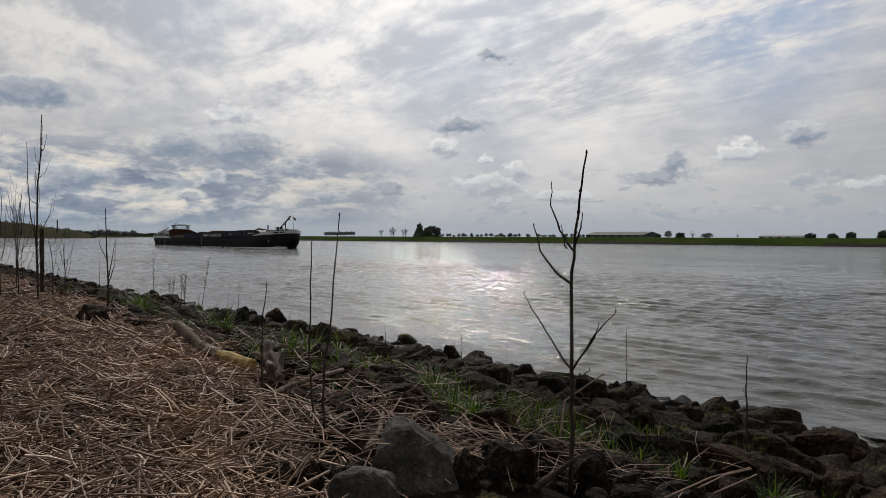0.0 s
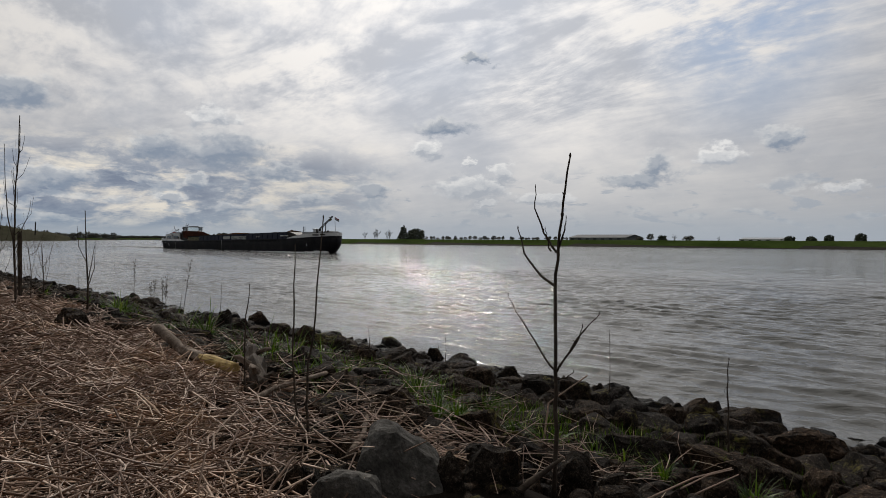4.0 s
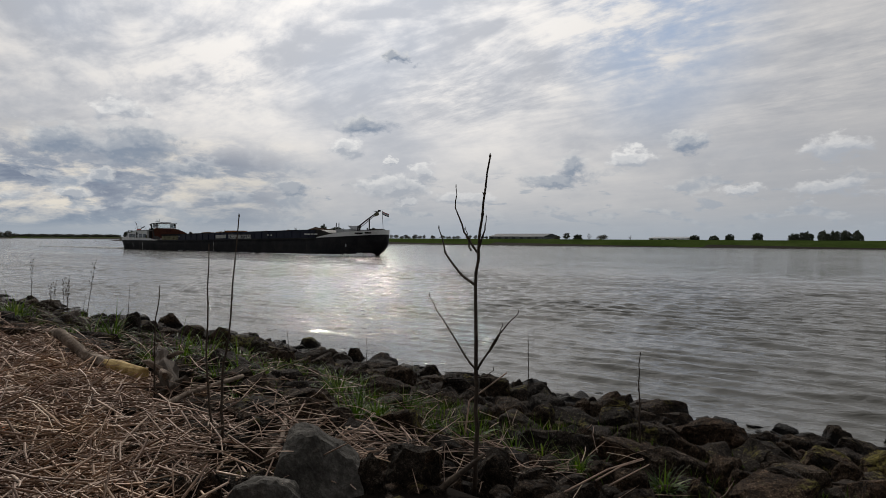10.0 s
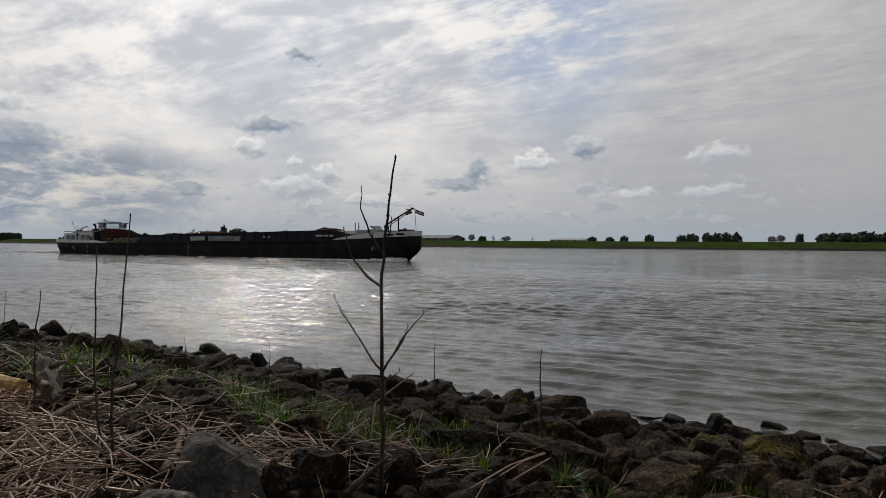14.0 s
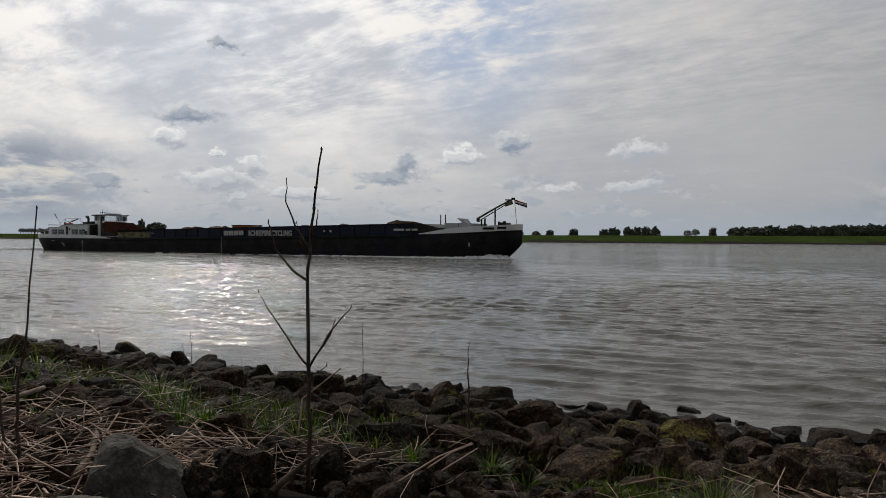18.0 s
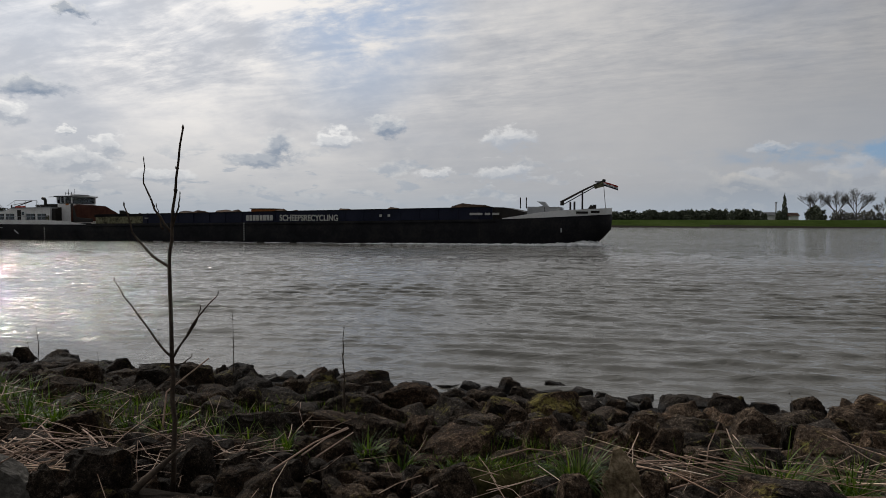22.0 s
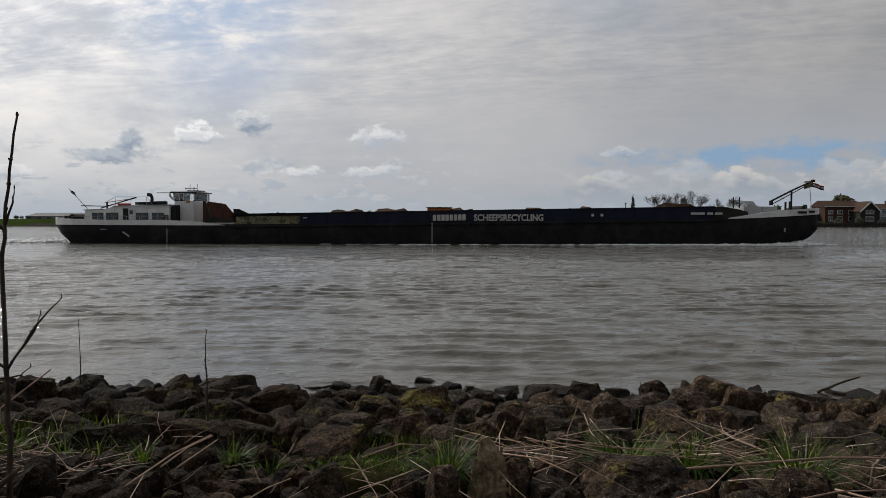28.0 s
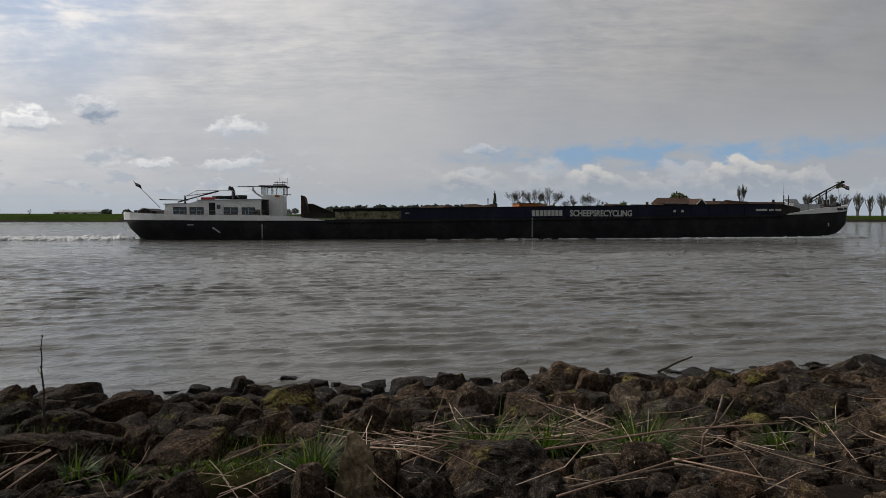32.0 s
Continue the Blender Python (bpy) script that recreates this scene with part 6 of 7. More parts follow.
part("post", tubed([(0, 0, -0.2), (0, 0, 1.72), (0, 0, 1.77)], [0.05, 0.05, 0.03], 7), BARK, post)
# dry weeds at the water's edge
for k, (x, y, h, lean) in enumerate(((-22.6, 7.6, 1.5, 0.1), (-21.3, 7.7, 0.8, -0.1), (-20.9, 7.6, 0.9, 0.15), (-20.4, 7.7, 1.0, 0.0), (-19.9, 7.6, 1.1, 0.1), (-19.5, 7.5, 0.8, -0.2), (-18.7, 7.6, 1.6, 0.6), (-18.9, 7.6, 0.7, 0.2), (-26.5, 7.0, 1.4, 0.05), (-16.5, 7.7, 1.1, 0.12))):
    z = bank(x, y)
    br = [(((x + lean * f, y, z + h * f), (x + lean * f + s * 0.10, y, z + h * f + 0.14)), 0.006) for f, s in ((0.5, 1), (0.6, -1), (0.68, 1), (0.76, -1), (0.83, 1), (0.9, -1), (0.96, 1))]
    w = stalk("dry_weed", ((x, y, z - 0.1), (x + lean * 0.5, y, z + h * 0.5), (x + lean, y, z + h)), 0.010, br if h > 0.75 and k < 8 else [], "dry brown weed with seed heads at the water's edge", "weed", mat=BARK, seed=40 + k)
    for (a, b), r in br if h > 0.75 and k < 8 else []:
        bm = bmesh.new()
        bmesh.ops.create_icosphere(bm, subdivisions=1, radius=0.013)
        bm.transform(Matrix.Translation(Vector(b) - Vector((x, y, z - 0.1))) @ Matrix.Diagonal((1, 1, 2.2, 1)))
        part("seed_head", bm, BARK, w)
for k, (x, y, h) in enumerate(((-8.6, 8.3, 0.75), (-8.75, 8.3, 0.5), (-5.0, 8.0, 1.1), (-10.6, 8.1, 0.6), (-7.4, 8.2, 0.4))):
    z = bank(x, y)
    stalk("dry_stalk", ((x, y, z), (x + 0.02, y, z + h * 0.5), (x - 0.05 * (k % 2), y, z + h)), 0.008, [], "thin dry stalk between the stones", seed=60 + k)


# ---- grass tufts ----
def tuft(x, y, w, h, blades, seed):
    """Arching grass blades from one root patch w wide and about h high; old pale ones droop outside."""
    rng = random.Random(seed)
    verts, faces = [], []
    z = bank(x, y) + 0.06
    for k in range(int(blades * 0.7)):
        a, lean = rng.uniform(0, 6.283), rng.random() ** 0.8 * 0.95 + 0.05
        r0 = rng.random() ** 0.6 * 0.5 * w
        p = Vector((math.cos(a) * r0, math.sin(a) * r0 * 0.7, -0.06))
        L, bw = h * rng.uniform(0.6, 1.45), rng.uniform(0.0035, 0.0085) * (1.0 + 0.06 * max(0.0, -4 - x))
        b = a + rng.uniform(-0.9, 0.9)
        d = Vector((math.cos(b), math.sin(b), 0))
        side = Vector((-d.y, d.x, 0)) * bw
        i0 = len(verts)
        q, rise = p, 1.4 - lean * 0.75
        for j in range(7):
            ww = side * (1 - (j / 6) ** 1.5 * 0.95)
            verts += [tuple(q - ww), tuple(q + ww)]
            q = q + (d * math.cos(rise) + Vector((0, 0, math.sin(rise)))) * (L / 6)
            rise -= (0.10 + 0.42 * lean) * (0.55 + 0.17 * j)
        faces += [(i0 + 2 * j, i0 + 2 * j + 1, i0 + 2 * j + 3, i0 + 2 * j + 2) for j in range(6)]
    ob = new("grass_tuft", raw_mesh("grass_tuft", verts, faces, BLADE))
    ob.matrix_world = pose(x, y, z)
    return tagged(ob, "tuft of long arching green grass growing between stones", "grass", "grass tufts")


tuft(-1.7, 4.47, 0.15, 0.19, 150, 200)
tuft(-1.32, 4.16, 0.15, 0.16, 70, 201)
tuft(-0.94, 4.17, 0.22, 0.1, 110, 202)
tuft(-0.55, 4.13, 0.26, 0.11, 110, 203)
tuft(-0.17, 4.11, 0.17, 0.29, 330, 204)
tuft(1.06, 4.54, 0.35, 0.37, 430, 205)
tuft(1.47, 4.46, 0.17, 0.3, 260, 206)
tuft(2.12, 4.33, 0.32, 0.34, 400, 207)
tuft(3.12, 4.24, 0.18, 0.21, 200, 208)
tuft(3.69, 4.48, 0.18, 0.15, 120, 209)
tuft(-2.29, 4.4, 0.09, 0.19, 60, 210)
tuft(-2.2, 4.56, 0.06, 0.17, 25, 211)
tuft(-7.35, 4.56, 0.19, 0.36, 90, 212)
tuft(-7.24, 4.82, 0.22, 0.41, 110, 213)
tuft(-6.87, 4.95, 0.2, 0.33, 80, 214)
tuft(-6.97, 5.43, 0.21, 0.35, 100, 215)
tuft(-6.87, 5.68, 0.19, 0.32, 80, 216)
tuft(-6.27, 5.53, 0.18, 0.34, 100, 217)
tuft(-4.64, 4.35, 0.17, 0.32, 110, 218)
tuft(-4.52, 4.51, 0.19, 0.33, 120, 219)
tuft(-4.48, 4.88, 0.22, 0.31, 120, 220)
tuft(-3.84, 4.6, 0.16, 0.29, 60, 221)
tuft(-3.47, 4.56, 0.18, 0.31, 90, 222)
tuft(-3.04, 4.64, 0.15, 0.25, 60, 223)
tuft(-2.75, 4.57, 0.11, 0.26, 40, 224)
tuft(-2.31, 4.37, 0.19, 0.17, 90, 225)
tuft(-17.17, 5.46, 0.6, 0.75, 120, 226)
tuft(-14.16, 5.02, 0.18, 0.27, 40, 227)
tuft(-11.92, 4.97, 0.29, 0.59, 120, 228)
tuft(-11.54, 5.12, 0.28, 0.64, 110, 229)
tuft(-8.56, 4.34, 0.2, 0.45, 100, 230)
tuft(-8.7, 4.77, 0.31, 0.57, 140, 231)
tuft(-8.49, 5.06, 0.26, 0.57, 120, 232)
tuft(-9.12, 6.01, 0.34, 0.53, 120, 233)
tuft(-8.03, 5.58, 0.31, 0.33, 90, 234)
tuft(-5.78, 5.14, 0.25, 0.46, 140, 235)
tuft(-23.72, 5.21, 0.44, 0.51, 60, 236)
tuft(-19.85, 5.06, 0.33, 0.44, 60, 237)
rng = random.Random(31)
for k in range(60):
    x = -5.5 - 17 * rng.random() ** 1.2
    y = min(7.6, litter_edge(x) + rng.uniform(0.8, 3.2))
    tuft(x, y, rng.uniform(0.1, 0.25), rng.uniform(0.15, 0.3) * (1.0 if x > -9 else 1.3), rng.randint(25, 60), 300 + k)
for k in range(10):
    tuft(rng.uniform(-3, 6.5), rng.uniform(4.0, 5.2), rng.uniform(0.05, 0.12), rng.uniform(0.08, 0.16), rng.randint(12, 30), 380 + k)
# low moss and short grass between the stones
mv, mf = [], []
for k in range(3600):
    cx, cy, sx, sy = ((-0.75, 4.9, 0.45, 0.16), (-5.2, 5.2, 0.9, 0.5), (-8.5, 5.8, 1.6, 0.6), (-12.5, 6.2, 2.5, 0.7), (-2.9, 5.6, 0.5, 0.4), (2.2, 5.1, 1.2, 0.3), (-0.66, 4.14, 0.22, 0.07), (-0.66, 4.14, 0.2, 0.07), (-3.8, 4.95, 0.6, 0.22), (-4.4, 5.1, 0.6, 0.25), (-5.4, 5.4, 0.9, 0.4), (-8.0, 5.9, 1.2, 0.4))[k % 12]
    x, y = rng.gauss(cx, sx), rng.gauss(cy, sy)
    if y < 3.6 or y > 8.4:
        continue
    z, a, h = bank(x, y) + rng.uniform(0.02, 0.12), rng.uniform(0, 6.283), rng.uniform(0.05, 0.16) * (0.35 if k % 12 in (6, 7) else 1.1 if k % 12 > 7 else 0.8)
    i0 = len(mv)
    dx, dy = math.cos(a) * 0.004, math.sin(a) * 0.004
    mv += [(x - dx, y - dy, z), (x + dx, y + dy, z), (x + rng.uniform(-0.05, 0.05), y + rng.uniform(-0.05, 0.05), z + h)]
    mf.append((i0, i0 + 1, i0 + 2))
tagged(new("short_grass", raw_mesh("short_grass", mv, mf, BLADE)), "sparse short grass and moss between the stones", "grass", kind="stuff")


# ---- reed litter ----
def straws(name, rows, label, seed):
    """Dead reed pieces: rows of a place sampler, count, length range, radius range, heap height."""
    rng = random.Random(seed)
    verts, faces = [], []
    for place, n, (l0, l1), (r0, r1), heap in rows:
        for k in range(n):
            x, y = place(rng)
            low = 0.12 if -9.2 < x < -5.9 and 2.9 < y < 3.75 else 1.0
            L, r = rng.uniform(l0, l1) * rng.uniform(0.5, 1.0), rng.uniform(r0, r1)
            a, tilt = rng.gauss(0.55, 1.1), rng.gauss(0, 0.30) * min(1, 0.3 / L)
            d = Vector((math.cos(a) * math.cos(tilt), math.sin(a) * math.cos(tilt), math.sin(tilt)))
            c = Vector((x, y, bank(x, y) + 0.012 + rng.random() ** 1.6 * heap * low * (1 + 0.8 * noise.noise((x * 1.4, y * 1.4, 9.0))) + abs(d.z) * L * 0.35))
            u = d.orthogonal().normalized()
            v = d.cross(u)
            bend = Vector((rng.uniform(-1, 1), rng.uniform(-1, 1), rng.uniform(-0.5, 0.5))) * L * 0.09
            i0 = len(verts)
            for f, rr in ((-0.5, r), (0.0, r), (0.5, r * 0.75)):
                q = c + d * (L * f) + bend * (1 - 4 * f * f)
                for s in range(3):
                    t = s * 2.0944
                    verts.append(tuple(q + (u * math.cos(t) + v * math.sin(t)) * rr))
            for j in (0, 3):
                for s in range(3):
                    s2 = (s + 1) % 3
                    faces.append((i0 + j + s, i0 + j + s2, i0 + j + 3 + s2, i0 + j + 3 + s))
    ob = new(name, raw_mesh(name, verts, faces, STRAW, False))
    return tagged(ob, label, "reed litter", kind="stuff")


def in_litter(x0, x1, out):
    def place(rng):
        x = rng.uniform(x0, x1)
        if x1 > -3 and rng.random() < 0.14:
            x = x1 - 0.3 + abs(rng.gauss(0, 1.0)) * rng.choice((0.5, 1, 3))
        e = litter_edge(x)
        if rng.random() < 0.45:
            return x, e - abs(rng.gauss(0, 1.3)) + out
        return x, e + out * 0.5 - rng.random() * 3.4 * (1 + 0.45 * abs(rng.gauss(0, 1)))
    return place


def box_of(x0, x1, y0, y1):
    return lambda rng: (rng.uniform(x0, x1), rng.uniform(y0, y1))


straws("reed_litter", [(in_litter(-9, -2.9, 0.35), 9500, (0.10, 0.62), (0.003, 0.0095), 0.17), (in_litter(-9, -2.9, 0.35), 3500, (0.05, 0.18), (0.003, 0.009), 0.06), (in_litter(-17, -8, 0.5), 8500, (0.14, 0.65), (0.004, 0.012), 0.16), (in_litter(-34, -16, 0.6), 4500, (0.3, 0.8), (0.007, 0.014), 0.15),
                       (in_litter(-9, -2.9, 0.3), 420, (0.6, 1.4), (0.004, 0.008), 0.10), (in_litter(-18, -8, 0.3), 200, (0.8, 1.6), (0.005, 0.009), 0.12)],
       "thick mat of broken dead reed stems on the bank", 8)
straws("reed_scatter", [(box_of(-4.5, -2.6, 3.0, 4.4), 80, (0.15, 0.8), (0.0015, 0.0035), 0.16), (box_of(-2.6, -1.5, 3.0, 4.4), 10, (0.2, 0.7), (0.0012, 0.0028), 0.14), (box_of(-1.5, 1.0, 3.2, 4.4), 30, (0.2, 0.9), (0.0015, 0.003), 0.14), (box_of(-6, -2, 3.4, 5.4), 200, (0.2, 0.8), (0.002, 0.004), 0.2), (box_of(-7.2, -3.0, 1.8, 3.7), 900, (0.15, 0.7), (0.003, 0.008), 0.14), (box_of(1.0, 6.0, 3.2, 4.3), 70, (0.3, 1.3), (0.0015, 0.0035), 0.14), (box_of(0.1, 2.2, 4.4, 5.2), 60, (0.4, 1.1), (0.003, 0.006), 0.16), (box_of(2, 6.5, 4.2, 5.4), 70, (0.2, 0.9), (0.002, 0.004), 0.18), (box_of(-14, -6, 4.0, 6.0), 300, (0.3, 0.9), (0.004, 0.007), 0.18)],
       "loose dead reed stems scattered over the stones", 9)


# ---- driftwood and single sticks ----
def stick(name, pts, r0, r1, label, mat=DRIFT, sides=7, rough=0.0, category="driftwood"):
    base = Vector(pts[0])
    line = []
    for a, b in zip(pts, pts[1:]):
        for k in range(4):
            line.append(Vector(a).lerp(Vector(b), k / 4))
    line.append(Vector(pts[-1]))
    n = len(line)
    bm = tubed([p - base for p in line], [r0 + (r1 - r0) * k / (n - 1) for k in range(n)], sides)
    for v in bm.verts:
        v.co += noise.noise_vector(v.co * 9) * rough
    ob = new(name, mesh_of(name, bm, mat, False))
    ob.matrix_world = pose(*base)
    return tagged(ob, label, category)


log = thing("driftwood_log", (-8.0, 3.25, 1.10), "split driftwood log with a bare yellow end", "driftwood")
bm = tubed([(-0.95, 0.02, 0.18), (-0.75, 0.0, 0.17), (-0.45, 0.0, 0.12), (-0.1, 0.0, 0.02), (0.25, 0.0, -0.02), (0.60, 0.02, -0.03)], [0.04, 0.065, 0.062, 0.055, 0.06, 0.062], 14)
bmesh.ops.subdivide_edges(bm, edges=bm.edges[:], cuts=2)
for v in bm.verts:
    v.co += noise.noise_vector(Vector((v.co.x * 3, v.co.y * 22, v.co.z * 22))) * 0.022 + noise.noise_vector(v.co * 4) * 0.03
part("bark_end", bm, DRIFT, log, "grey weathered wood", flat=False)
bm = tubed([(0.50, 0.01, -0.03), (0.75, 0.02, -0.03), (1.05, 0.05, -0.05), (1.24, 0.06, -0.06), (1.26, 0.06, -0.06)], [0.055, 0.07, 0.068, 0.072, 0.05], 12)
bmesh.ops.subdivide_edges(bm, edges=bm.edges[:], cuts=1)
for v in bm.verts:
    v.co += noise.noise_vector(Vector((v.co.x * 3, v.co.y * 20, v.co.z * 20))) * 0.016
part("bare_end", bm, FRESH, log, "bare yellow heartwood")
stump = thing("driftwood_root", (-6.35, 3.35, 1.03), "gnarled broken driftwood root", "driftwood")
bm = tubed([(-0.62, 0.22, 0.20), (-0.35, 0.12, 0.20), (-0.1, 0.02, 0.14), (0.15, -0.06, 0.06), (0.38, -0.14, 0.0), (0.5, -0.2, -0.06)], [0.035, 0.06, 0.075, 0.095, 0.10, 0.06], 12)
bmesh.ops.subdivide_edges(bm, edges=bm.edges[:], cuts=1)
for v in bm.verts:
    v.co += noise.noise_vector(v.co * 7) * 0.06 + noise.noise_vector(v.co * 22) * 0.03
part("root_body", bm, BARK, stump, "dark cracked root wood")
for k, (a, d, r) in enumerate((((0.25, -0.1, 0.05), (0.22, -0.2, 0.14), 0.05), ((0.3, -0.1, 0.02), (0.3, 0.02, 0.05), 0.055), ((0.1, -0.05, 0.1), (-0.05, -0.22, 0.12), 0.04), ((0.35, -0.15, 0.0), (0.1, -0.2, -0.06), 0.05), ((-0.2, 0.06, 0.16), (0.2, 0.12, 0.1), 0.03), ((0.2, -0.1, 0.0), (-0.12, -0.12, -0.06), 0.045))):
    a, d = Vector(a), Vector(d)
    bm = tubed([a, a + d * 0.4, a + d * 0.8 + Vector((0, 0, 0.02)), a + d], [r, r * 0.9, r * 0.75, r * 0.4], 8)
    for v in bm.verts:
        v.co += noise.noise_vector(v.co * 18 + Vector((k, 0, 0))) * 0.03
    part("root_spur", bm, DRIFT if k % 2 == 0 else BARK, stump)
stick("driftwood_branch", ((-5.25, 2.5, 1.0), (-5.7, 3.2, 1.02), (-6.15, 4.1, 0.98)), 0.03, 0.022, "long bare driftwood branch lying over litter", rough=0.01)
stick("driftwood_branch", ((-3.7, 2.65, 0.98), (-3.95, 2.95, 1.0), (-4.35, 3.3, 1.0)), 0.028, 0.018, "short pale broken branch on the litter", rough=0.012)
stick("reed_stem", ((-1.82, 3.30, 1.04), (-1.92, 4.06, 0.94), (-1.96, 4.75, 0.83)), 0.007, 0.005, "long pale dead reed stem lying over stones", STRAW, category="reed")
stick("reed_stem", ((-1.84, 3.73, 0.98), (-1.89, 4.2, 0.93), (-1.93, 4.70, 0.84)), 0.006, 0.004, "long pale dead reed stem lying over stones", STRAW, category="reed")
stick("reed_stem", ((-1.74, 3.72, 0.98), (-1.86, 4.62, 0.84)), 0.006, 0.004, "pale dead reed stem lying over stones", STRAW, category="reed")
stick("reed_stem", ((1.04, 3.0, 1.07), (1.85, 3.40, 1.05), (2.42, 3.53, 1.03)), 0.006, 0.004, "long pale dead reed stem lying over stones", STRAW, category="reed")
stick("reed_stem", ((1.88, 3.46, 1.04), (2.22, 3.02, 1.07)), 0.006, 0.004, "pale dead reed stem lying over stones", STRAW, category="reed")
stick("reed_stem", ((-3.45, 4.5, 0.75), (-3.55, 4.7, 1.02), (-3.35, 5.0, 1.25)), 0.009, 0.006, "curved upright pale reed stem by the sapling", STRAW, category="reed")
stick("reed_stem", ((1.0, 3.95, 0.92), (2.2, 4.15, 0.96), (3.2, 4.3, 0.92)), 0.009, 0.006, "long pale dead reed stem lying over stones", STRAW, category="reed")
for k, (x, y) in enumerate(((0.55, 4.45), (0.75, 4.55), (0.95, 4.5), (0.85, 4.35), (0.7, 4.3))):
    stick("reed_stem", ((x - 0.35, y + 0.05 * k, 0.86 + 0.02 * k), (x + 0.2, y, 0.86), (x + 0.75, y - 0.1 + 0.05 * k, 0.87)), 0.0045, 0.003, "straight dead reed stem in a bundle between stones", STRAW, category="reed")
stick("dark_stick", ((-2.62, 3.0, 0.86), (-2.52, 3.15, 0.98), (-2.42, 3.35, 1.12)), 0.028, 0.012, "dark crooked stick at the sapling's foot", BARK, rough=0.01)
for k, (x0, x1, h) in enumerate(((4.4, 4.6, 0.5),)):
    stick("bramble_cane", ((x0, 4.4, 0.75), ((x0 + x1) / 2 + 0.06, 4.5, 0.78 + h * 0.5), (x1, 4.65, 0.76 + h)), 0.007, 0.004, "thin arching reddish bramble cane", DRIFT, category="bramble")
stick("driftwood_branch", ((4.55, 8.9, 0.15), (4.8, 8.95, 0.24), (5.15, 9.0, 0.34)), 0.022, 0.012, "dark forked branch stuck at the water's edge", BARK, rough=0.01)
for pts, r in ((((1.05, 3.28, 0.96), (1.51, 3.39, 0.98), (1.94, 3.47, 0.99), (2.41, 3.55, 0.97)), 0.009), (((1.92, 3.51, 0.99), (2.1, 3.39, 0.98), (2.33, 3.18, 0.97), (2.42, 3.07, 0.96)), 0.008),
               (((2.5, 4.3, 0.66), (2.56, 4.3, 0.75), (2.57, 4.3, 0.86), (2.66, 4.3, 0.95), (2.68, 4.3, 1.03), (2.71, 4.3, 1.14)), 0.012), (((2.57, 4.32, 0.84), (2.67, 4.3, 0.94), (2.73, 4.3, 1.01), (2.8, 4.3, 1.11)), 0.007),
               (((2.73, 4.1, 0.70), (2.95, 4.1, 0.74), (3.23, 4.1, 0.77), (3.38, 4.1, 0.85), (3.47, 4.1, 0.91)), 0.009), (((2.96, 4.0, 0.6), (2.95, 4.0, 0.74), (2.93, 4.0, 0.9)), 0.010), (((3.51, 4.1, 0.6), (3.5, 4.1, 0.73), (3.54, 4.1, 0.84), (3.62, 4.1, 0.88)), 0.012)):
    stick("bramble_cane", pts, r, r * 0.6, "thin crooked weathered bramble cane over the stones", DRIFT, category="bramble", rough=0.004)
for pts in (((-0.72, 4.16, 0.90), (-0.49, 4.28, 0.95), (-0.29, 4.33, 0.93)), ((0.2, 4.47, 0.86), (0.43, 4.44, 0.9), (0.72, 4.3, 0.88)), ((0.2, 4.39, 0.86), (0.41, 4.21, 0.9), (0.64, 4.0, 0.87)), ((0.38, 4.06, 0.86), (0.71, 4.27, 0.9))):
    stick("reed_stem", pts, 0.007, 0.004, "thin pale dead reed stem lying over stones", STRAW, category="reed")
# a mossy ledge with short yellowed grass
MOSS = surface("moss_mat", (0.014, 0.014, 0.006), (0.038, 0.036, 0.013), (0.085, 0.072, 0.034), rough=0.95, scale=7, fine=60, relief=1.0, depth=0.03, spec=0.03)
mv, mf = [(0, 0, 0.07)], []
for ring in range(1, 9):
    for k in range(36):
        a, q = k * math.pi / 18, ring / 8
        edge = 1 + 0.22 * noise.noise((math.cos(a) * 1.5, math.sin(a) * 1.5, 5.0))
        h = 0.07 * (1 - q ** 3) - 0.14 * max(0, q - 0.85) / 0.15 + 0.02 * noise.noise((math.cos(a) * q * 5, math.sin(a) * q * 5, 1.0))
        mv.append((0.46 * q * edge * math.cos(a), 0.20 * q * edge * math.sin(a), h))
mf += [(0, 1 + k, 1 + (k + 1) % 36) for k in range(36)]
mf += [(1 + 36 * j + k, 37 + 36 * j + k, 37 + 36 * j + (k + 1) % 36, 1 + 36 * j + (k + 1) % 36) for j in range(7) for k in range(36)]
ob = new("moss_cushion", raw_mesh("moss_cushion", mv, mf, MOSS, False))
ob.matrix_world = pose(-0.66, 4.14, 0.79, 0, 0, 4)
tagged(ob, "low olive moss cushion with short yellowed grass between stones", "moss")
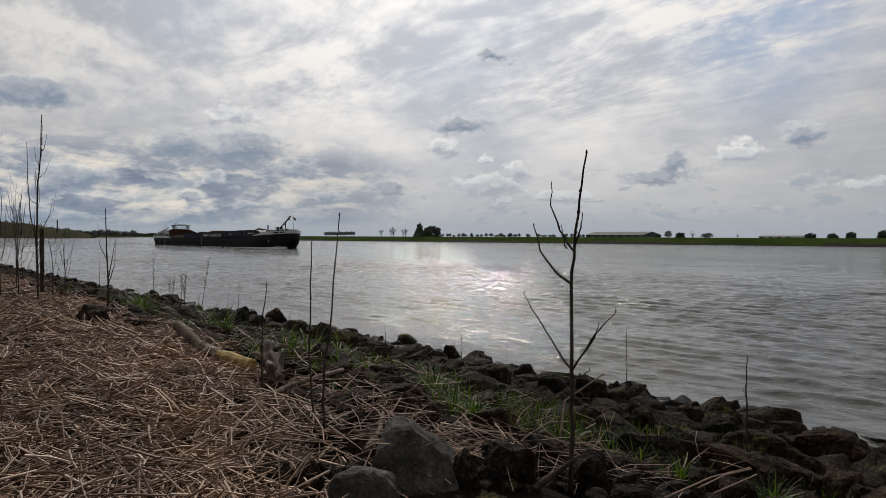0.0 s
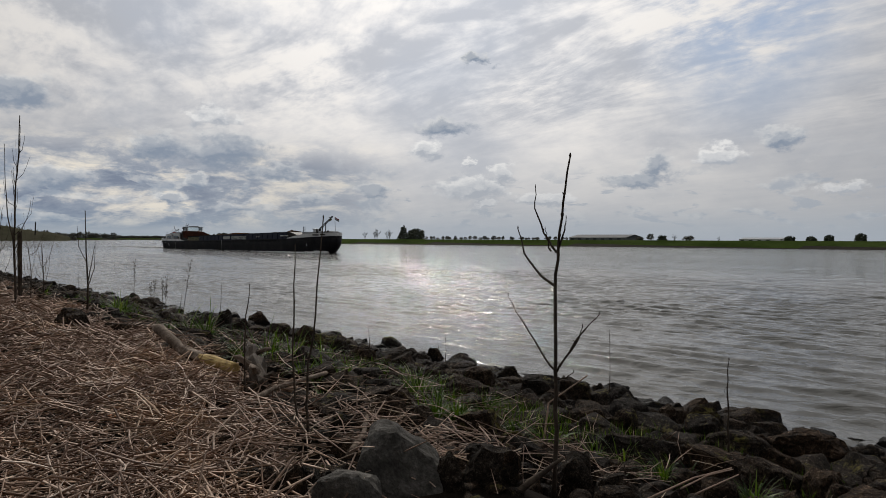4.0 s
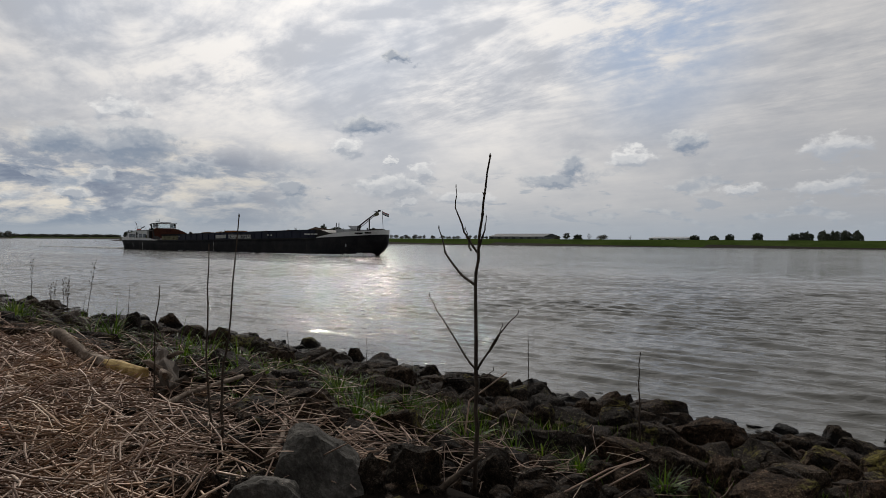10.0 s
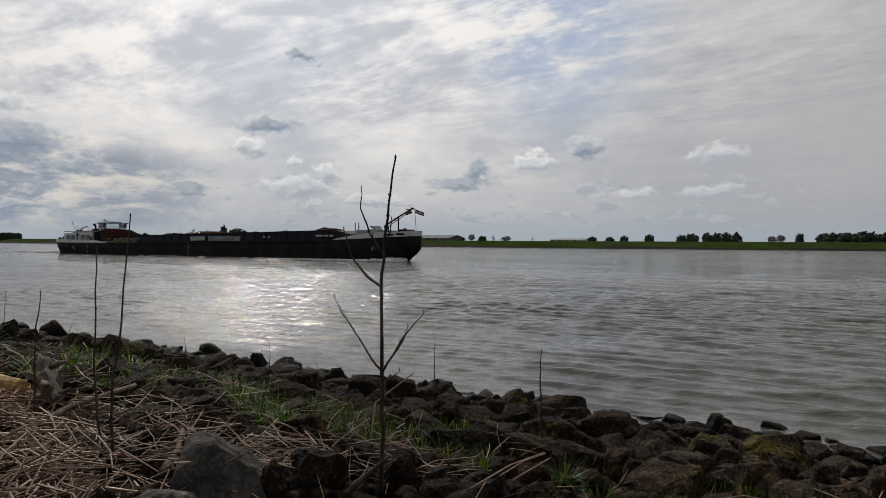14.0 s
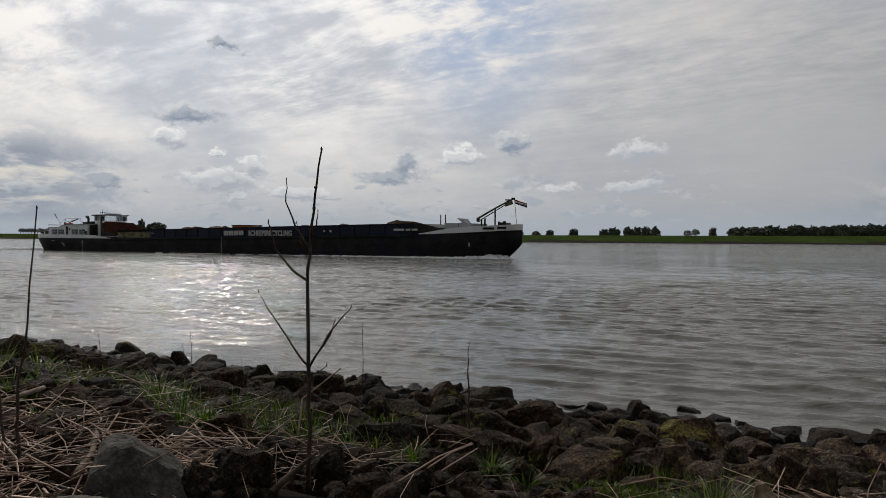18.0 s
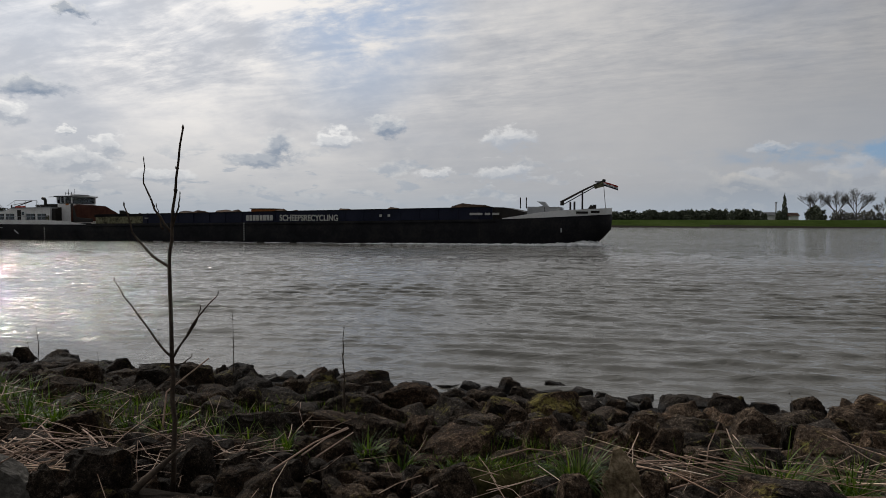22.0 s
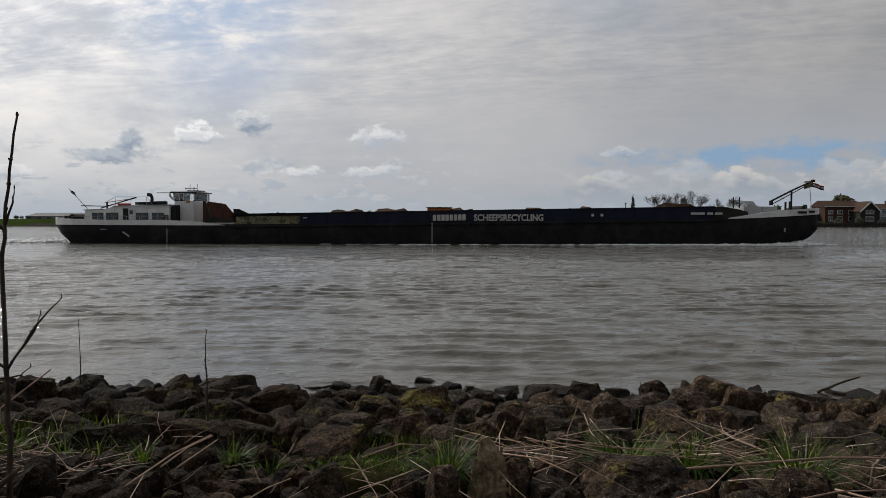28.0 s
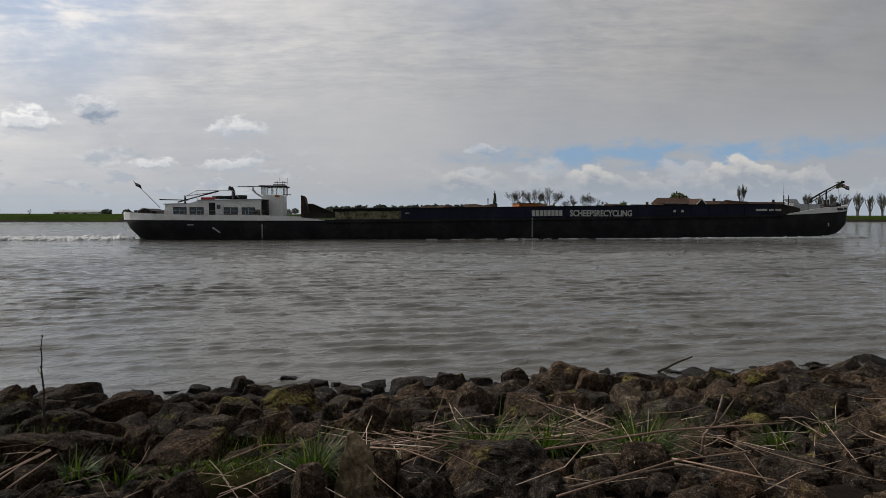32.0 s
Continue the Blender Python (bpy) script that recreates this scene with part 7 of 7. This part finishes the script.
# the upright pointed slab
OCHRE = surface("ochre_stone", (0.05, 0.037, 0.022), (0.25, 0.19, 0.115), (0.50, 0.40, 0.27), rough=0.9, scale=9, fine=38, relief=1.0, depth=0.07)
bm = bmesh.new()
for x, y, z in ((-0.16, -0.1, -0.3), (0.17, -0.1, -0.3), (0.17, 0.12, -0.3), (-0.15, 0.12, -0.3), (-0.14, -0.1, 0.0), (0.16, -0.08, 0.0), (0.14, 0.1, 0.02), (-0.115, -0.06, 0.17), (0.125, -0.03, 0.12), (-0.075, -0.03, 0.33), (-0.02, -0.02, 0.335), (0.06, 0.0, 0.255), (-0.05, 0.05, 0.31)):
    bm.verts.new((x, y, z))
bmesh.ops.convex_hull(bm, input=bm.verts[:])
for limit in (0.16, 0.08):
    bmesh.ops.triangulate(bm, faces=bm.faces[:])
    bmesh.ops.subdivide_edges(bm, edges=[e for e in bm.edges if e.calc_length() > limit], cuts=1)
bmesh.ops.triangulate(bm, faces=bm.faces[:])
for v in bm.verts:
    v.co += noise.noise_vector(v.co * 9) * 0.022 + noise.noise_vector(v.co * 30) * 0.020
ob = new("pointed_stone", mesh_of("pointed_stone", bm, OCHRE))
ob.matrix_world = pose(0.09, 3.95, 0.80, 0, 3, 4) @ Matrix.Diagonal((0.88, 0.9, 0.98, 1))
tagged(ob, "upright pointed ochre stone slab among riprap", "stone", "riprap stones")
for k, (x, y, c) in enumerate(((-5.4, 2.2, WHITE), (-6.3, 1.9, WHITE), (-4.9, 2.6, WHITE), (-5.6, 1.7, ORANGE), (-7.4, 2.6, WHITE))):
    bm = boxed(-0.04, 0.04, -0.025, 0.025, -0.004, 0.004, bevel=0.003)
    ob = new("litter_scrap", mesh_of("litter_scrap", bm, c))
    ob.matrix_world = pose(x, y, bank(x, y) + 0.09, 12, -8, 40 * k)
    tagged(ob, "small scrap of plastic caught in the reed litter", "litter", "plastic scraps")


def motions():
    rows = []
    for t, x, y, turn in ((0, -154.7, 67.1, -1.88), (4, -134.9, 67.2, -1.69), (8, -114.6, 67.3, -1.49), (12, -93.7, 67.4, -1.29), (16, -72.4, 67.7, -1.10), (20, -50.5, 67.9, -0.90), (24, -28.1, 68.2, -0.71), (28, -5.2, 68.6, -0.51), (32, 18.3, 69.1, -0.32)):
        rows.append((t, pose(x, y, 0, 0, 0, turn)))
    for ob in (barge, bow_wave, stern_wave):
        walk(ob, rows)
    walk(water, [(0, pose(0, 0, 0)), (32, pose(9.0, -0.001, 0))])


motions()
